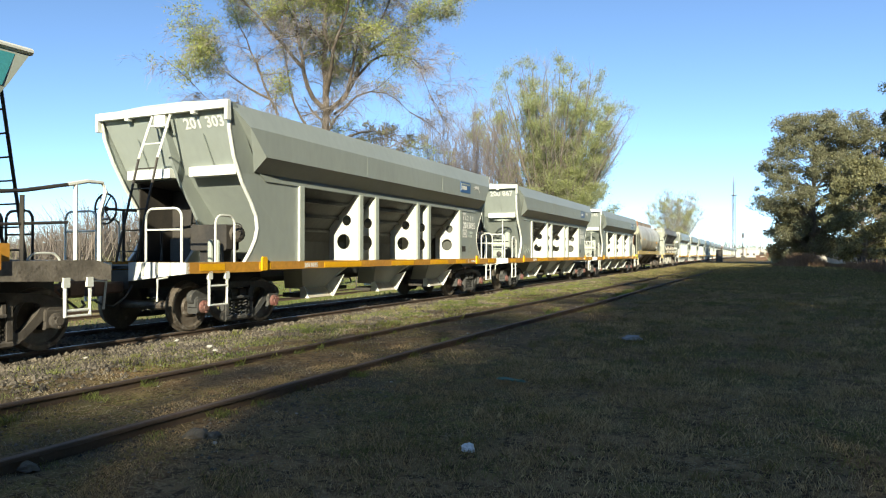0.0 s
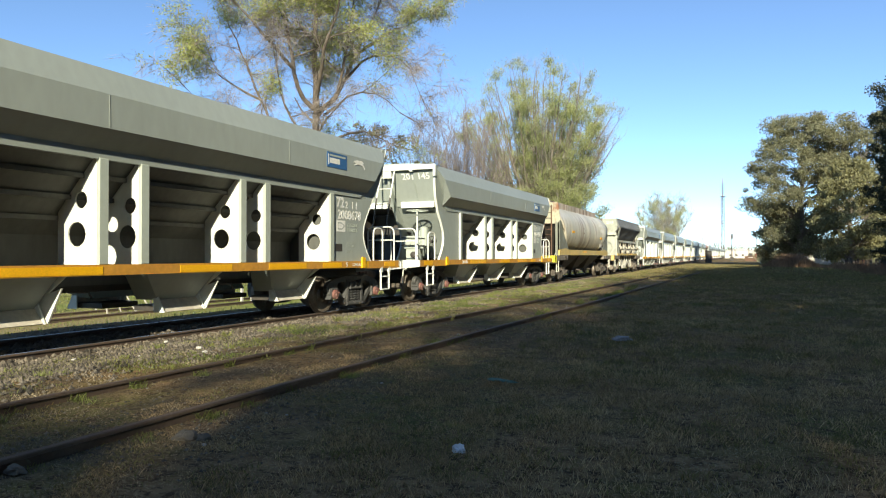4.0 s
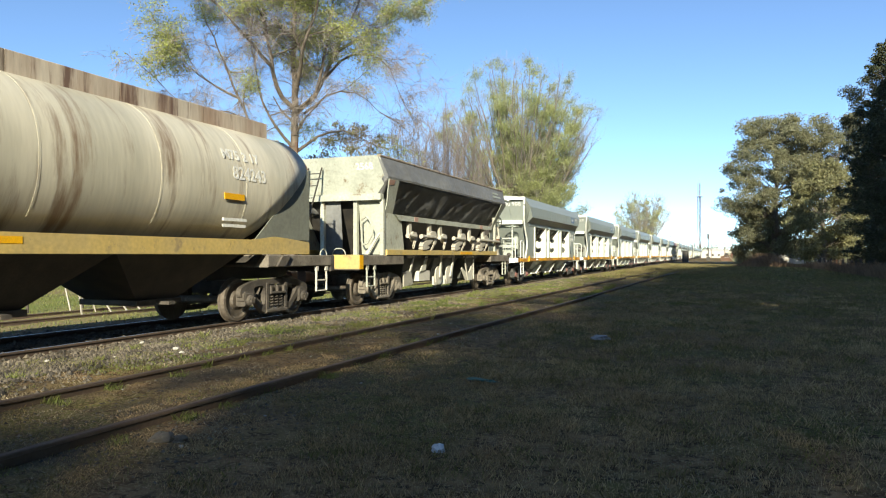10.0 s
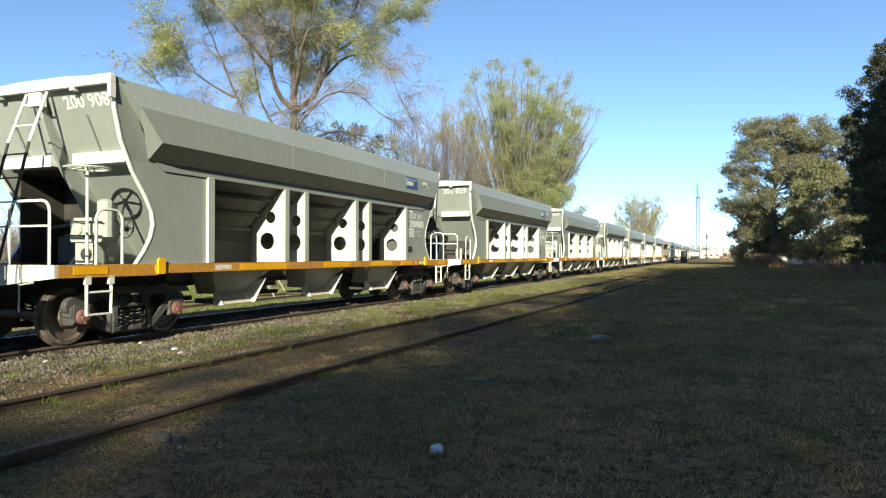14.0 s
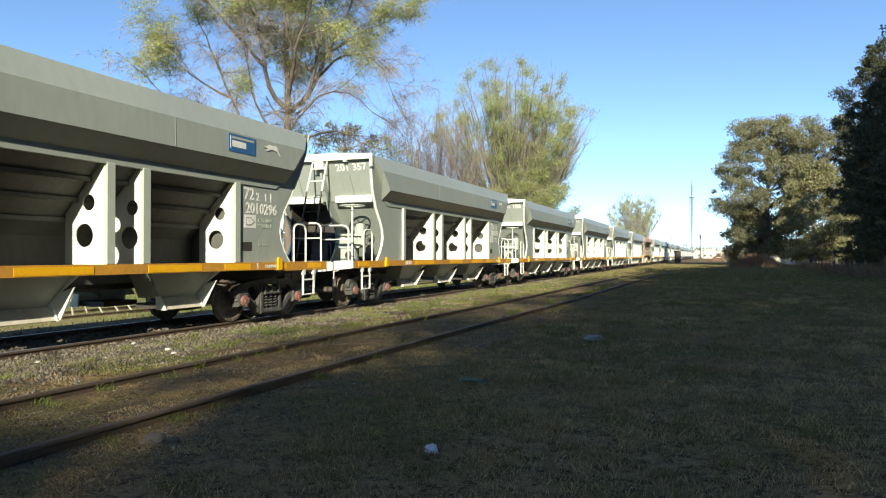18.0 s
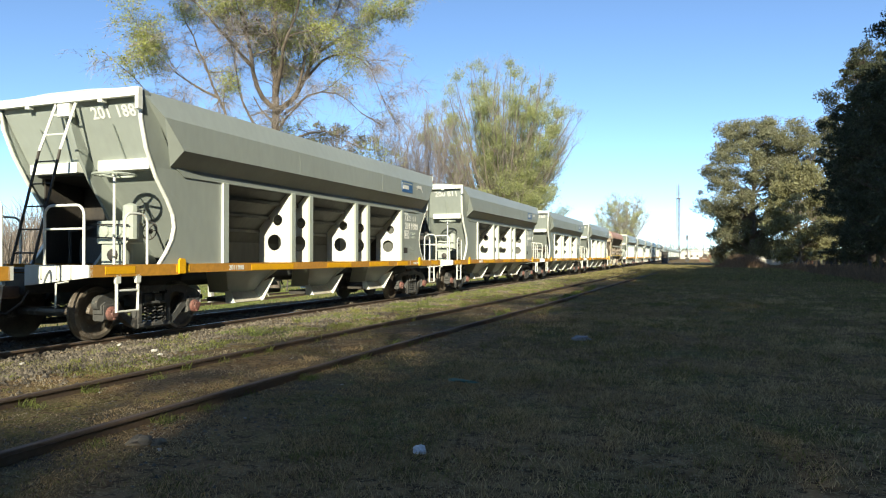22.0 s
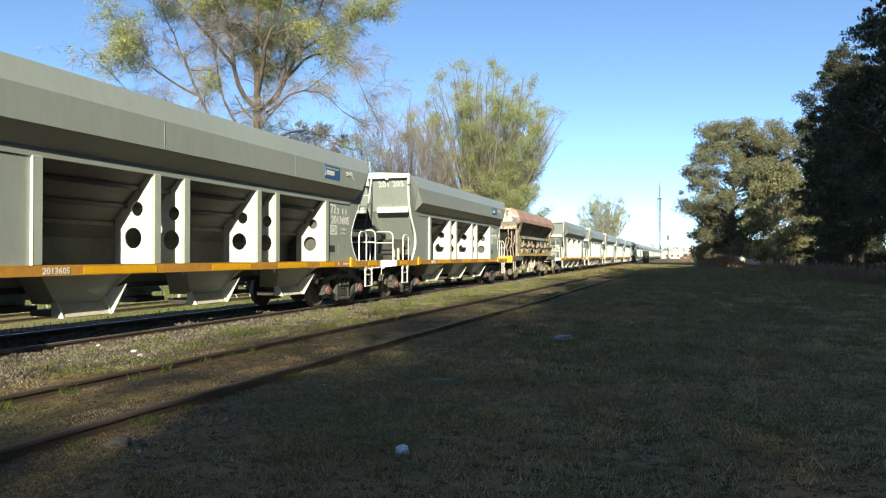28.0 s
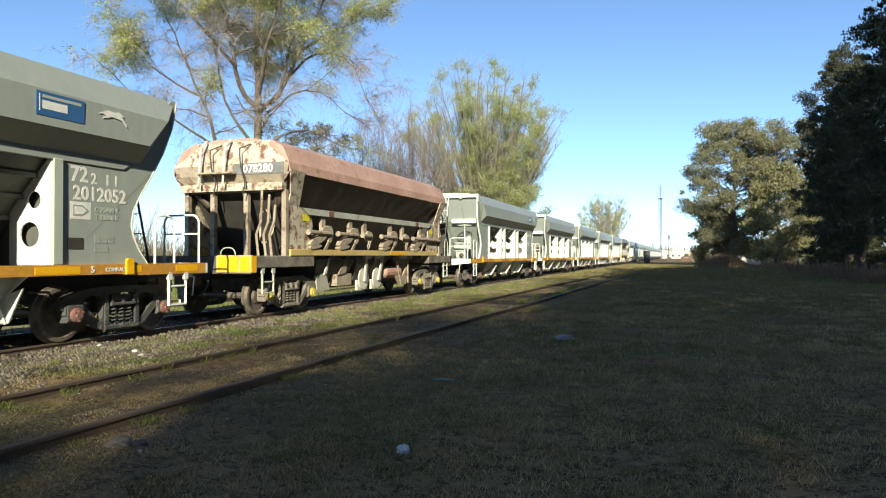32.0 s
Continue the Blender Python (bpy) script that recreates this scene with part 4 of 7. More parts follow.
# ---- covered tank-bodied hopper ----
def tank_hopper():
    w = thing("tank_hopper_wagon", "rain-streaked beige covered hopper wagon with rounded body and yellow sill", "freight wagon", group="train")
    body = Shape()

    def section(k=1.0):
        """Rounded cross-section as (x, z) points."""
        pts = []
        for a in np.linspace(-60, 240, 49):
            c, q = math.cos(radians(a)), math.sin(radians(a))
            pts.append((1.53 * k * math.copysign(abs(c) ** 0.88, c), 2.80 + 1.40 * k * math.copysign(abs(q) ** 0.92, q)))
        return pts

    def end_at(z):
        """How far the body reaches at height z: it is cut off along the sloping end sheets."""
        return 5.02 + 1.93 * min(1.0, max(0.0, (z - 1.72) / 1.66))

    for_y = (-1, -0.92, -0.8, -0.6, -0.4, -0.2, 0, 0.2, 0.4, 0.6, 0.8, 0.92, 1)
    body.loft([[(x, f * end_at(z), z) for x, z in section()] for f in for_y])
    part("tank_body", body, TANK, w, "streaked beige rounded tank body", smooth=True)
    for y in np.linspace(-4.6, 4.6, 5):
        band = Shape()
        band.loft([[(x, y + d, z) for x, z in section(1.002)] for d in (-0.02, 0.02)])
        part("weld_band", band, TANK, w)
    # hatch trough along the top
    for i, y in enumerate((-5.2, -3.1, -1.0, 1.1, 3.2, 5.3)):
        part("trough_panel", Shape().box(-0.72, 0.72, y - 1.04, y + 1.04, 4.02, 4.42, 0.012), TROUGH, w, "brown streaked hatch trough panel")
    for i in range(9):
        y = -5.6 + i * 1.4
        part("hatch_cover", Shape().box(-0.5, 0.5, y - 0.42, y + 0.42, 4.42, 4.455, 0.01), BROWNGREY, w)
    for e in (-1, 1):
        for s in (-1, 1):
            side = Shape().prism([(e * 7.0, 3.40), (e * 6.92, 3.36), (e * 4.98, 1.74), (e * 7.0, 1.74)], (lambda q: (s * 1.42, q[0], q[1]), lambda q: (s * 1.445, q[0], q[1])))
            part("end_side_sheet", side, TANK_SIDE, w)
        top = Shape()
        panel = [(-1.34, 3.10), (-1.48, 3.32), (-1.36, 4.24), (1.36, 4.24), (1.48, 3.32), (1.34, 3.10)] if e < 0 else [(-1.34, 3.10)] + [p for p in section(0.99)[::-1] if p[1] > 3.32] + [(1.34, 3.10)]
        top.prism_y(panel, e * 7.0 - 0.05, e * 7.0 + 0.02)
        part("end_panel", top, RUSTGREEN, w, "rust-blotched end panel")
        for x in (-1.25, 0.62, 1.22) if e < 0 else (-0.5, 0.5):
            part("end_rib", Shape().box(x - 0.05, x + 0.05, e * 7.0 - 0.02, e * 7.0 + 0.06, 3.2, 4.16), RUSTGREEN, w)
        part("end_roof", Shape().box(-0.72, 0.72, min(e * 6.1, e * 7.0), max(e * 6.1, e * 7.0), 4.03, 4.07), TANK_SIDE, w)
        # near-black sheet: shade below the end panel put into its colour
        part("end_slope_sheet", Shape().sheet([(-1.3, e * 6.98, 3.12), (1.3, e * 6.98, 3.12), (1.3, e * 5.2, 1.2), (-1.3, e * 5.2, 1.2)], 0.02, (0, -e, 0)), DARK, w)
        for s in (-1, 1):
            part("corner_post", Shape().box(s * 1.28 - 0.06, s * 1.28 + 0.06, e * 7.0 - 0.06, e * 7.0 + 0.04, 1.42, 3.2), TANK_SIDE, w)
        for x in (-0.5, 0.3):
            part("end_strut", Shape().box(x - 0.05, x + 0.05, e * 6.9 - 0.05, e * 6.9 + 0.05, 1.42, 3.15), DARK, w)
        lad = Shape()
        for x in (0.62, 1.02):
            lad.box(x - 0.03, x + 0.03, e * 7.10 - 0.02, e * 7.10 + 0.03, 1.4, 4.1)
        for k in range(9):
            lad.tube([(0.62, e * 7.1, 1.6 + 0.3 * k), (1.02, e * 7.1, 1.6 + 0.3 * k)], 0.014, 5)
        part("ladder", lad, RUSTY, w, "rusty end ladder")
        # near-black wall deepens the painted shade behind the ladder
        part("back_wall", Shape().box(-1.22, 0.55, *sorted((e * 6.2, e * 6.3)), 1.42, 3.12), DARK, w)
        part("end_beam", Shape().box(-1.5, 1.5, e * 8.0 - 0.1, e * 8.0 + 0.05, 1.0, 1.40, 0.02), CAST, w)
        if e < 0:
            block = part("end_block", Shape().box(0.62, 1.50, *sorted((e * 8.03, e * 8.10)), 1.03, 1.41, 0.015), YELLOW, w, "yellow painted end block")
            for k in range(3):
                part("warning_stripe", Shape().box(0.66 + k * 0.28, 0.90 + k * 0.28, *sorted((e * 8.101, e * 8.11)), 1.05, 1.39), YELLOWMARK, block)
            part("painted_corner", Shape().box(1.502, 1.512, *sorted((e * 7.88, e * 8.09)), 1.03, 1.40), YELLOWMARK, block)
        part("platform", Shape().box(-1.5, 1.5, *sorted((e * 5.35, e * 7.9)), 1.14, 1.40, 0.02), DUSTY, w)
        for s in (-1, 1):
            part("bolster_rib", Shape().sheet([(s * 1.505, e * 6.1, 1.38), (s * 1.505, e * 5.8, 1.38), (s * 1.505, e * 5.6, 1.16), (s * 1.505, e * 5.9, 1.16)], 0.05, (s, 0, 0)), CAST, w)
            part("step", step(s * 1.45, *sorted((e * 7.3, e * 7.75)), 0.55, 1.15, 0.8), DOOR, w)
            part("handrail", hoop(s * 1.40, *sorted((e * 7.55, e * 7.85)), 1.40, 1.55, 0, 0.015), OLDGREY, w)
        coupler(w, e * 7.85, e)
        bogie_parts(w, e * 6.05, CAST)
    for s in (-1, 1):
        si = Shape().prism_x([(-7.0, 1.42), (-5.3, 1.42), (5.3, 1.42), (7.0, 1.42), (7.0, 1.70), (6.0, 1.78), (5.6, 1.80), (4.9, 1.72), (-4.9, 1.72), (-5.6, 1.80), (-6.0, 1.78), (-7.0, 1.70)], s * 1.36, s * 1.45)
        part("side_sill", si, YELLOW, w, "dusty yellow side sill")
        part("orange_patch", Shape().box(*sorted((s * 1.451, s * 1.456)), -1.1, -0.2, 1.56, 1.66), ORANGE_BRIGHT, w)
    for e in (-1, 1):
        part("stub_sill", Shape().box(-0.25, 0.25, *sorted((e * 4.9, e * 7.8)), 0.85, 1.2, 0.02), DARK, w)
    for y in (-3.3, -0.1, 3.1):
        c = Shape().loft([[(-1.35, y - 1.62, 1.46), (1.35, y - 1.62, 1.46), (1.35, y + 1.62, 1.46), (-1.35, y + 1.62, 1.46)],
                          [(-0.6, y - 0.45, 0.55), (0.6, y - 0.45, 0.55), (0.6, y + 0.45, 0.55), (-0.6, y + 0.45, 0.55)]])
        part("discharge_chute", c, DARK, w)
        part("outlet_gate", Shape().box(-0.7, 0.7, y - 0.55, y + 0.55, 0.48, 0.58).box(-1.0, 1.0, y - 0.08, y + 0.08, 0.49, 0.55), CAST, w)
    # lettering and patches on the body
    for y, z in ((-4.1, 2.75), (4.2, 2.55)):
        x = 1.536
        part("orange_label", Shape().box(x - 0.01, x + 0.004, y - 0.3, y + 0.3, z - 0.06, z + 0.06), ORANGE_BRIGHT, w)
    part("side_number", words("824243", 0.36, LETTER), None, w, at=on_side(4.70, 3.02, 1.522, -8))
    part("class_number", words("M75 2 17", 0.30, LETTER), None, w, at=on_side(4.50, 3.38, 1.434, -24))
    part("number_field", Shape().box(-0.42, 0.55, -7.06, -7.02, 3.86, 4.12), WHITE_WORN, w, "worn white number field")
    part("end_number", words("824243", 0.25, SLATE), None, w, at=pose(0.08, -7.064, 3.98, 90, 0, 0))
    for y0, y1, z0, z1 in ((-1.42, -1.36, 2.72, 3.06), (-1.42, -1.14, 2.72, 2.77), (-1.20, -1.14, 2.72, 3.06), (-1.34, -1.22, 2.90, 3.06), (-1.08, -0.98, 2.84, 2.98), (-0.94, -0.82, 2.84, 2.95), (-0.78, -0.64, 2.86, 2.96)):
        part("faded_emblem", Shape().box(1.50, 1.531 - max(0.0, z1 - 2.85) * 0.07, y0, y1, z0, z1), RUSTY, w)
    for z in (2.10, 1.98):
        part("stencil_bar", Shape().box(1.47, 1.485 + (z - 1.98) * 0.2, 3.9, 4.6, z - 0.03, z + 0.03), LETTER, w)
    return w


# ---- ballast hopper with side levers ----
def ballast_hopper(old):
    """old=False: grey and sooty; old=True: flaking rust and faded oxide red with a covered load."""
    label = "flaking, rust-stained ballast hopper wagon with faded red top" if old else "grey ballast hopper wagon with dented sooty side and door levers"
    w = thing("ballast_hopper_wagon", label, "freight wagon", group="train")
    upper, under, frame_mat, endm = (PINKRUST, UNDERSIDE, OLDGREY, RUSTPAINT) if old else (SOOTGREY, BLACKTOP, OLDGREY, OLDGREY)
    rnd = random.Random(5 + old)
    lever_paint = LEVER_OLD if old else LEVER
    for s in (-1, 1):
        # upper band and dented under-slope, slightly buckled along its length
        ys = np.linspace(-5.75, 5.75, 110)
        rings_u, rings_d = [], []
        for i, y in enumerate(ys):
            d = 0.05 * math.sin(y * 3.1 + s) * math.sin(y * 1.3) + rnd.uniform(-0.02, 0.02)
            f = 1 if abs(y) < 5.5 else 0.2
            if old:
                rings_u.append([(s * 1.10, y * 0.985, 4.20), (s * 1.45, y * 0.99, 4.02), (s * (1.66 + d * 0.2 * f), y, 3.62), (s * (1.68 + d * 0.2 * f), y, 3.40), (s * 1.60, y, 3.40), (s * 1.0, y * 0.98, 4.1)])
            else:
                rings_u.append([(s * 1.48, y * 1.028, 4.22), (s * 1.52, y * 1.028, 4.20), (s * (1.71 + d * 0.35 * f), y, 3.64), (s * (1.70 + d * 0.35 * f), y, 3.58), (s * 1.60, y, 3.60), (s * 1.46, y * 1.028, 4.16)])
            outer, inner = [], []
            for j in range(11):
                q = j / 10
                crease = abs(noise.noise(Vector((y * 0.95 + q * 0.9, q * 0.9, 3.0 * s + old))))
                fine = abs(noise.noise(Vector((y * 2.3 - q * 1.1, q * 1.6, 7.0 + s))))
                dent = (0.035 - 0.20 * crease - 0.07 * fine) * math.sin(math.pi * q) * f
                x, z, k = (1.66 - 0.60 * q, 3.44 - 0.84 * q, 1 - 0.08 * q) if old else (1.69 - 0.63 * q, 3.60 - 1.0 * q, 1 - 0.08 * q)
                outer.append((s * (x + dent), y * k, z))
                inner.append((s * (x - 0.16), y * k, z + 0.05))
            rings_d.append(outer + inner[::-1])
        part("upper_side_panel", Shape().loft(rings_u), upper, w)
        part("under_slope", Shape().loft(rings_d), under, w, "dented sooty slope sheet", smooth=True)
        if old:
            for y, z in ((-4.62, 2.36), (4.62, 2.30)):
                part("marker", Shape().box(*sorted((s * 1.455, s * 1.46)), y - 0.17, y + 0.17, z - 0.09, z + 0.09), YELLOWMARK, w, "yellow painted marker")
        part("top_chord", Shape().prism_x([(-4.6, 2.44), (4.3, 2.44), (4.5, 2.60), (-4.9, 2.60)], s * 1.42, s * 1.52), frame_mat, w)
        if not old:
            part("top_rim", Shape().box(*sorted((s * 1.44, s * 1.545)), -5.92, 5.92, 4.175, 4.25, 0.02), BROWNGREY, w, "rust-brown top rim")
        for y in (-3.4, 3.0):
            part("red_patch", Shape().box(*sorted((s * 1.521, s * 1.53)), y - 0.14, y + 0.14, 2.45, 2.59), PINKRUST if not old else REDCAP, w)
        # corner columns at both ends
        for e in (-1, 1):
            lower = [(e * 5.46, 2.62), (e * 5.45, 1.55), (e * 4.15, 1.55), (e * 4.35, 2.46), (e * 4.90, 2.62)]
            upper_c = [(e * 5.46, 2.62), (e * 5.48, 2.9), (e * 5.74, 3.45 if old else 3.57), (e * 5.08, 3.45 if old else 3.57), (e * 4.95, 2.62)]
            if e > 0 and not old:
                lower = [(4.80, 2.62), (4.78, 1.57), (4.15, 1.57), (4.35, 2.46), (4.60, 2.62)]
                upper_c = [(4.80, 2.62), (5.74, 3.57), (5.08, 3.57), (4.60, 2.62)]
            cs = Shape()
            for out in (lower, upper_c):
                plate(cs, out, [], lambda q: (s * (1.42 + max(0.0, q[1] - 2.62) * 0.30), q[0], q[1]), lambda q: (s * (1.45 + max(0.0, q[1] - 2.62) * 0.30), q[0], q[1]))
            part("corner_sheet", cs, RUSTPAINT if old else frame_mat if e < 0 else TANK_SIDE, w)
            if not old and e < 0:
                oxide = Shape().sheet([(s * 1.690, e * 5.66, 3.40), (s * 1.695, e * 5.38, 3.42), (s * 1.734, e * 5.34, 3.55), (s * 1.734, e * 5.70, 3.55)], 0.006, (s, 0, 0))
                part("oxide_patch", oxide, PINKRUST, w)
        # near-black to paint in the shade behind the levers
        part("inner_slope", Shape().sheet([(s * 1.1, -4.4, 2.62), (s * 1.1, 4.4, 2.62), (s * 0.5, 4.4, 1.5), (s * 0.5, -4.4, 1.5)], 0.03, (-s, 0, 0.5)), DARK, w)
        # levers, shafts and cranks
        for kind, y in (("shoe" if old else "block", -3.75), ("shoe", -2.15), ("block", -1.20), ("shoe", 0.75), ("block", 1.80), ("shoe", 3.45)):
            hg = Shape()
            hg.box(*sorted((s * 1.38, s * 1.46)), y - 0.08, y + 0.13, 2.06, 2.50)
            if kind == "shoe":
                hook = rounded([(y - 0.14, 2.04), (y - 0.14, 2.14), (y + 0.28, 2.22), (y + 0.44, 2.06), (y + 0.40, 1.84), (y + 0.24, 1.72), (y + 0.14, 1.78), (y + 0.24, 1.92), (y + 0.12, 2.00)], 1)
                hg.prism_x(hook, s * 1.44, s * 1.54)
            else:
                hg.prism_x(rounded([(y + 0.04, 1.84), (y + 0.44, 1.80), (y + 0.46, 2.10), (y + 0.06, 2.15)], 1), s * 1.42, s * 1.52)
                hg.turned([(s * 1.52, 0.0), (s * 1.52, 0.075), (s * 1.56, 0.06), (s * 1.56, 0.0)], 'x', (0, y + 0.26, 1.98), 10)
            part("lever_bracket", hg, lever_paint, w)
            reach = 0.92 if kind == "shoe" else 0.34
            rod = Shape().tube([(s * 1.56, y - reach, 2.0), (s * 1.56, y + 0.22, 1.99)], 0.055, 8)
            rod.turned([(y - reach - 0.03, 0.0), (y - reach - 0.03, 0.075), (y - reach + 0.03, 0.075), (y - reach + 0.03, 0.0)], 'y', (s * 1.56, 0, 2.0), 10)
            part("shaft", rod, lever_paint, w)
            if kind == "shoe":
                for prof in ([(y - 0.82, 1.70), (y - 0.62, 1.85), (y - 0.10, 1.97), (y + 0.08, 1.91), (y - 0.16, 1.77), (y - 0.45, 1.69), (y - 0.76, 1.65)],
                             [(y - 0.82, 1.62), (y - 0.70, 1.68), (y - 0.30, 1.70), (y - 0.18, 1.65), (y - 0.45, 1.585), (y - 0.76, 1.56)]):
                    part("crank_shoe", Shape().prism_x(rounded(prof, 1), s * 1.40, s * 1.55), lever_paint, w)
                part("crank_arm", Shape().sheet([(s * 1.52, y + 0.24, 1.86), (s * 1.52, y + 0.36, 1.88), (s * 1.46, y + 0.16, 1.57), (s * 1.46, y + 0.02, 1.57)], 0.03, (s, 0, 0)), lever_paint, w)
            else:
                part("crank_arm", Shape().tube([(s * 1.53, y + 0.16, 1.84), (s * 1.53, y + 0.06, 1.68), (s * 1.53, y + 0.10, 1.60), (s * 1.53, y + 0.17, 1.64), (s * 1.53, y + 0.26, 1.84)], 0.018, 6), lever_paint, w)
        si = Shape().box(*sorted((s * 1.40, s * 1.52)), -5.44, 5.1, 1.40, 1.56, 0.01)
        part("side_sill", si, YELLOW, w, "yellow side sill")
        part("orange_patch", Shape().box(*sorted((s * 1.522, s * 1.527)), 0.6, 1.9, 1.43, 1.52), ORANGE_BRIGHT, w)
        for y, k in ((-3.15, 0), (-2.15, 1), (-0.75, 2), (0.25, 2), (2.3, 3)):
            d = Shape()
            x = 1.22
            if k == 2:
                d.turned([(s * (x - 0.04), 0.0), (s * (x - 0.04), 0.33), (s * x, 0.33), (s * x, 0.0)], 'x', (0, y, 0.70), 16)
                d.box(*sorted((s * (x - 0.12), s * x - s * 0.045)), y - 0.36, y + 0.36, 0.36, 0.66)
                d.sheet([(s * (x + 0.01), y - 0.05, 0.62), (s * (x + 0.01), y + 0.09, 0.62), (s * (x + 0.08), y + 0.22 * (y > 0), 1.40), (s * (x + 0.08), y - 0.1 + 0.22 * (y > 0), 1.40)], 0.05, (s, 0, 0))
            elif k == 0:
                d.sheet([(s * x, y - 0.62, 0.86), (s * x, y - 0.10, 0.92), (s * (x - 0.12), y + 0.35, 0.45), (s * (x - 0.12), y - 0.35, 0.40)], 0.05, (s, 0, 0.2))
                d.sheet([(s * (x + 0.02), y - 0.20, 0.88), (s * (x + 0.02), y - 0.06, 0.92), (s * (x + 0.06), y + 0.08, 1.36), (s * (x + 0.06), y - 0.02, 1.30)], 0.04, (s, 0, 0))
            elif k == 1:
                d.box(*sorted((s * 0.7, s * x)), y - 0.35, y + 0.55, 0.55, 0.88)
                d.sheet([(s * x, y - 0.34, 0.86), (s * x, y + 0.10, 0.90), (s * (x + 0.04), y + 0.24, 1.38), (s * (x + 0.04), y + 0.10, 1.38)], 0.04, (s, 0, 0))
            else:
                d.prism_x([(y - 0.75, 0.88), (y - 0.70, 0.93), (y - 0.28, 0.72), (y + 0.10, 0.72), (y + 0.45, 1.0), (y + 0.50, 0.62), (y + 0.42, 0.42), (y - 0.25, 0.42)], s * (x - 0.05), s * x)
                d.sheet([(s * (x + 0.03), y - 0.66, 1.36), (s * (x + 0.03), y - 0.56, 1.36), (s * (x + 0.03), y - 0.10, 0.42), (s * (x + 0.03), y - 0.20, 0.42)], 0.03, (s, 0, 0))
                d.sheet([(s * (x + 0.03), y + 0.42, 1.36), (s * (x + 0.03), y + 0.50, 1.36), (s * (x + 0.03), y + 0.52, 0.45), (s * (x + 0.03), y + 0.44, 0.45)], 0.03, (s, 0, 0))
            part("discharge_door", d, BROWNGREY if old and k in (1, 3) else DOOR, w, "pale worn discharge door")
            part("door_chute", Shape().loft([[(s * 1.3, y - 0.65, 1.3), (s * 1.3, y + 0.65, 1.3), (s * 0.3, y + 0.65, 1.3), (s * 0.3, y - 0.65, 1.3)], [(s * 0.95, y - 0.3, 0.5), (s * 0.95, y + 0.3, 0.5), (s * 0.3, y + 0.3, 0.5), (s * 0.3, y - 0.3, 0.5)]]), GREY_SHADE, w)
    if not old:
        for y0, y1, za, zb in ((4.25, 4.95, 4.02, 3.94), (4.15, 5.20, 3.88, 3.80)):
            bar = [(1.525 + (4.20 - z) * 0.339, y, z) for y, z in ((y0, za), (y1, za), (y1, zb), (y0, zb))]
            part("stencil_bar", Shape().sheet(bar, 0.006, (1, 0, 0.34)), STENCIL, w)
    if old:
        part("load_cover", Shape().loft([[(-1.12, y, 4.16), (-0.5, y, 4.28), (0.5, y, 4.28), (1.12, y, 4.16), (0.5, y, 4.1), (-0.5, y, 4.1)] for y in np.linspace(-5.6, 5.6, 12)]), PINKRUST, w)
        part("air_tank", Shape().turned([(-0.75, 0.0), (-0.72, 0.16), (-0.6, 0.21), (0.6, 0.21), (0.72, 0.16), (0.75, 0.0)], 'y', (1.05, 1.6, 0.85), 14), PINKRUST, w, "red-oxide air tank")
    else:
        part("load", Shape().loft([[(-1.42, y, 4.10), (-0.6, y, 4.12 + rnd.uniform(0, .08)), (0.6, y, 4.12 + rnd.uniform(0, .08)), (1.42, y, 4.10), (0, y, 3.9)] for y in np.linspace(-5.8, 5.8, 20)]), STONE, w)
    # ends
    for e in (-1, 1):
        en = Shape()
        if old:
            rows = ((4.20, 1.12, 5.60), (3.95, 1.46, 5.68), (3.62, 1.66, 5.75), (3.36, 1.64, 5.75), (3.10, 1.36, 5.62), (2.95, 1.25, 5.54))
            for i in range(2):
                en.sheet([(-rows[i][1], e * rows[i][2], rows[i][0]), (rows[i][1], e * rows[i][2], rows[i][0]), (rows[i + 1][1], e * rows[i + 1][2], rows[i + 1][0]), (-rows[i + 1][1], e * rows[i + 1][2], rows[i + 1][0])], 0.03, (0, -e, 0))
            low = Shape()
            for i in range(2, 5):
                low.sheet([(-rows[i][1], e * rows[i][2], rows[i][0]), (rows[i][1], e * rows[i][2], rows[i][0]), (rows[i + 1][1], e * rows[i + 1][2], rows[i + 1][0]), (-rows[i + 1][1], e * rows[i + 1][2], rows[i + 1][0])], 0.03, (0, -e, 0))
            part("lower_end_sheet", low, BROWNGREY, w, "brown-stained lower end sheet")
            part("number_panel", Shape().box(0.12, 1.50, *sorted((e * 5.752, e * 5.768)), 3.37, 3.64), SOOTGREY, w)
            for x in (-0.72, -0.02):
                part("grab_bar", Shape().tube([(x, e * 5.70, 4.24), (x, e * 5.92, 4.05), (x - 0.05, e * 5.95, 3.10)], 0.028, 6), DOOR, w, "cream-painted grab bar")
            for x in (-0.42, 0.42):
                part("bent_rod", Shape().tube([(x + 0.12, e * 5.66, 4.12), (x - 0.05, e * 5.90, 3.98), (x, e * 5.92, 3.55), (x + 0.10, e * 5.88, 3.15), (x + 0.02, e * 5.86, 2.85)], 0.018, 6), DARK, w)
            part("step_plate", Shape().box(-0.78, 0.20, *sorted((e * 5.78, e * 6.05)), 3.38, 3.42), BROWNGREY, w)
        else:
            en.sheet([(-1.51, e * 5.92, 4.23), (1.51, e * 5.92, 4.23), (1.69, e * 5.725, 3.61), (1.18, e * 5.55, 3.06), (-1.18, e * 5.55, 3.06), (-1.69, e * 5.725, 3.61)], 0.03, (0, -e, 0))
        part("end_sheet", en, endm, w)
        part("end_ledge", Shape().box(-1.45, 1.45, e * 5.62 - 0.12, e * 5.62 + 0.08, 2.98, 3.16, 0.015), endm, w)
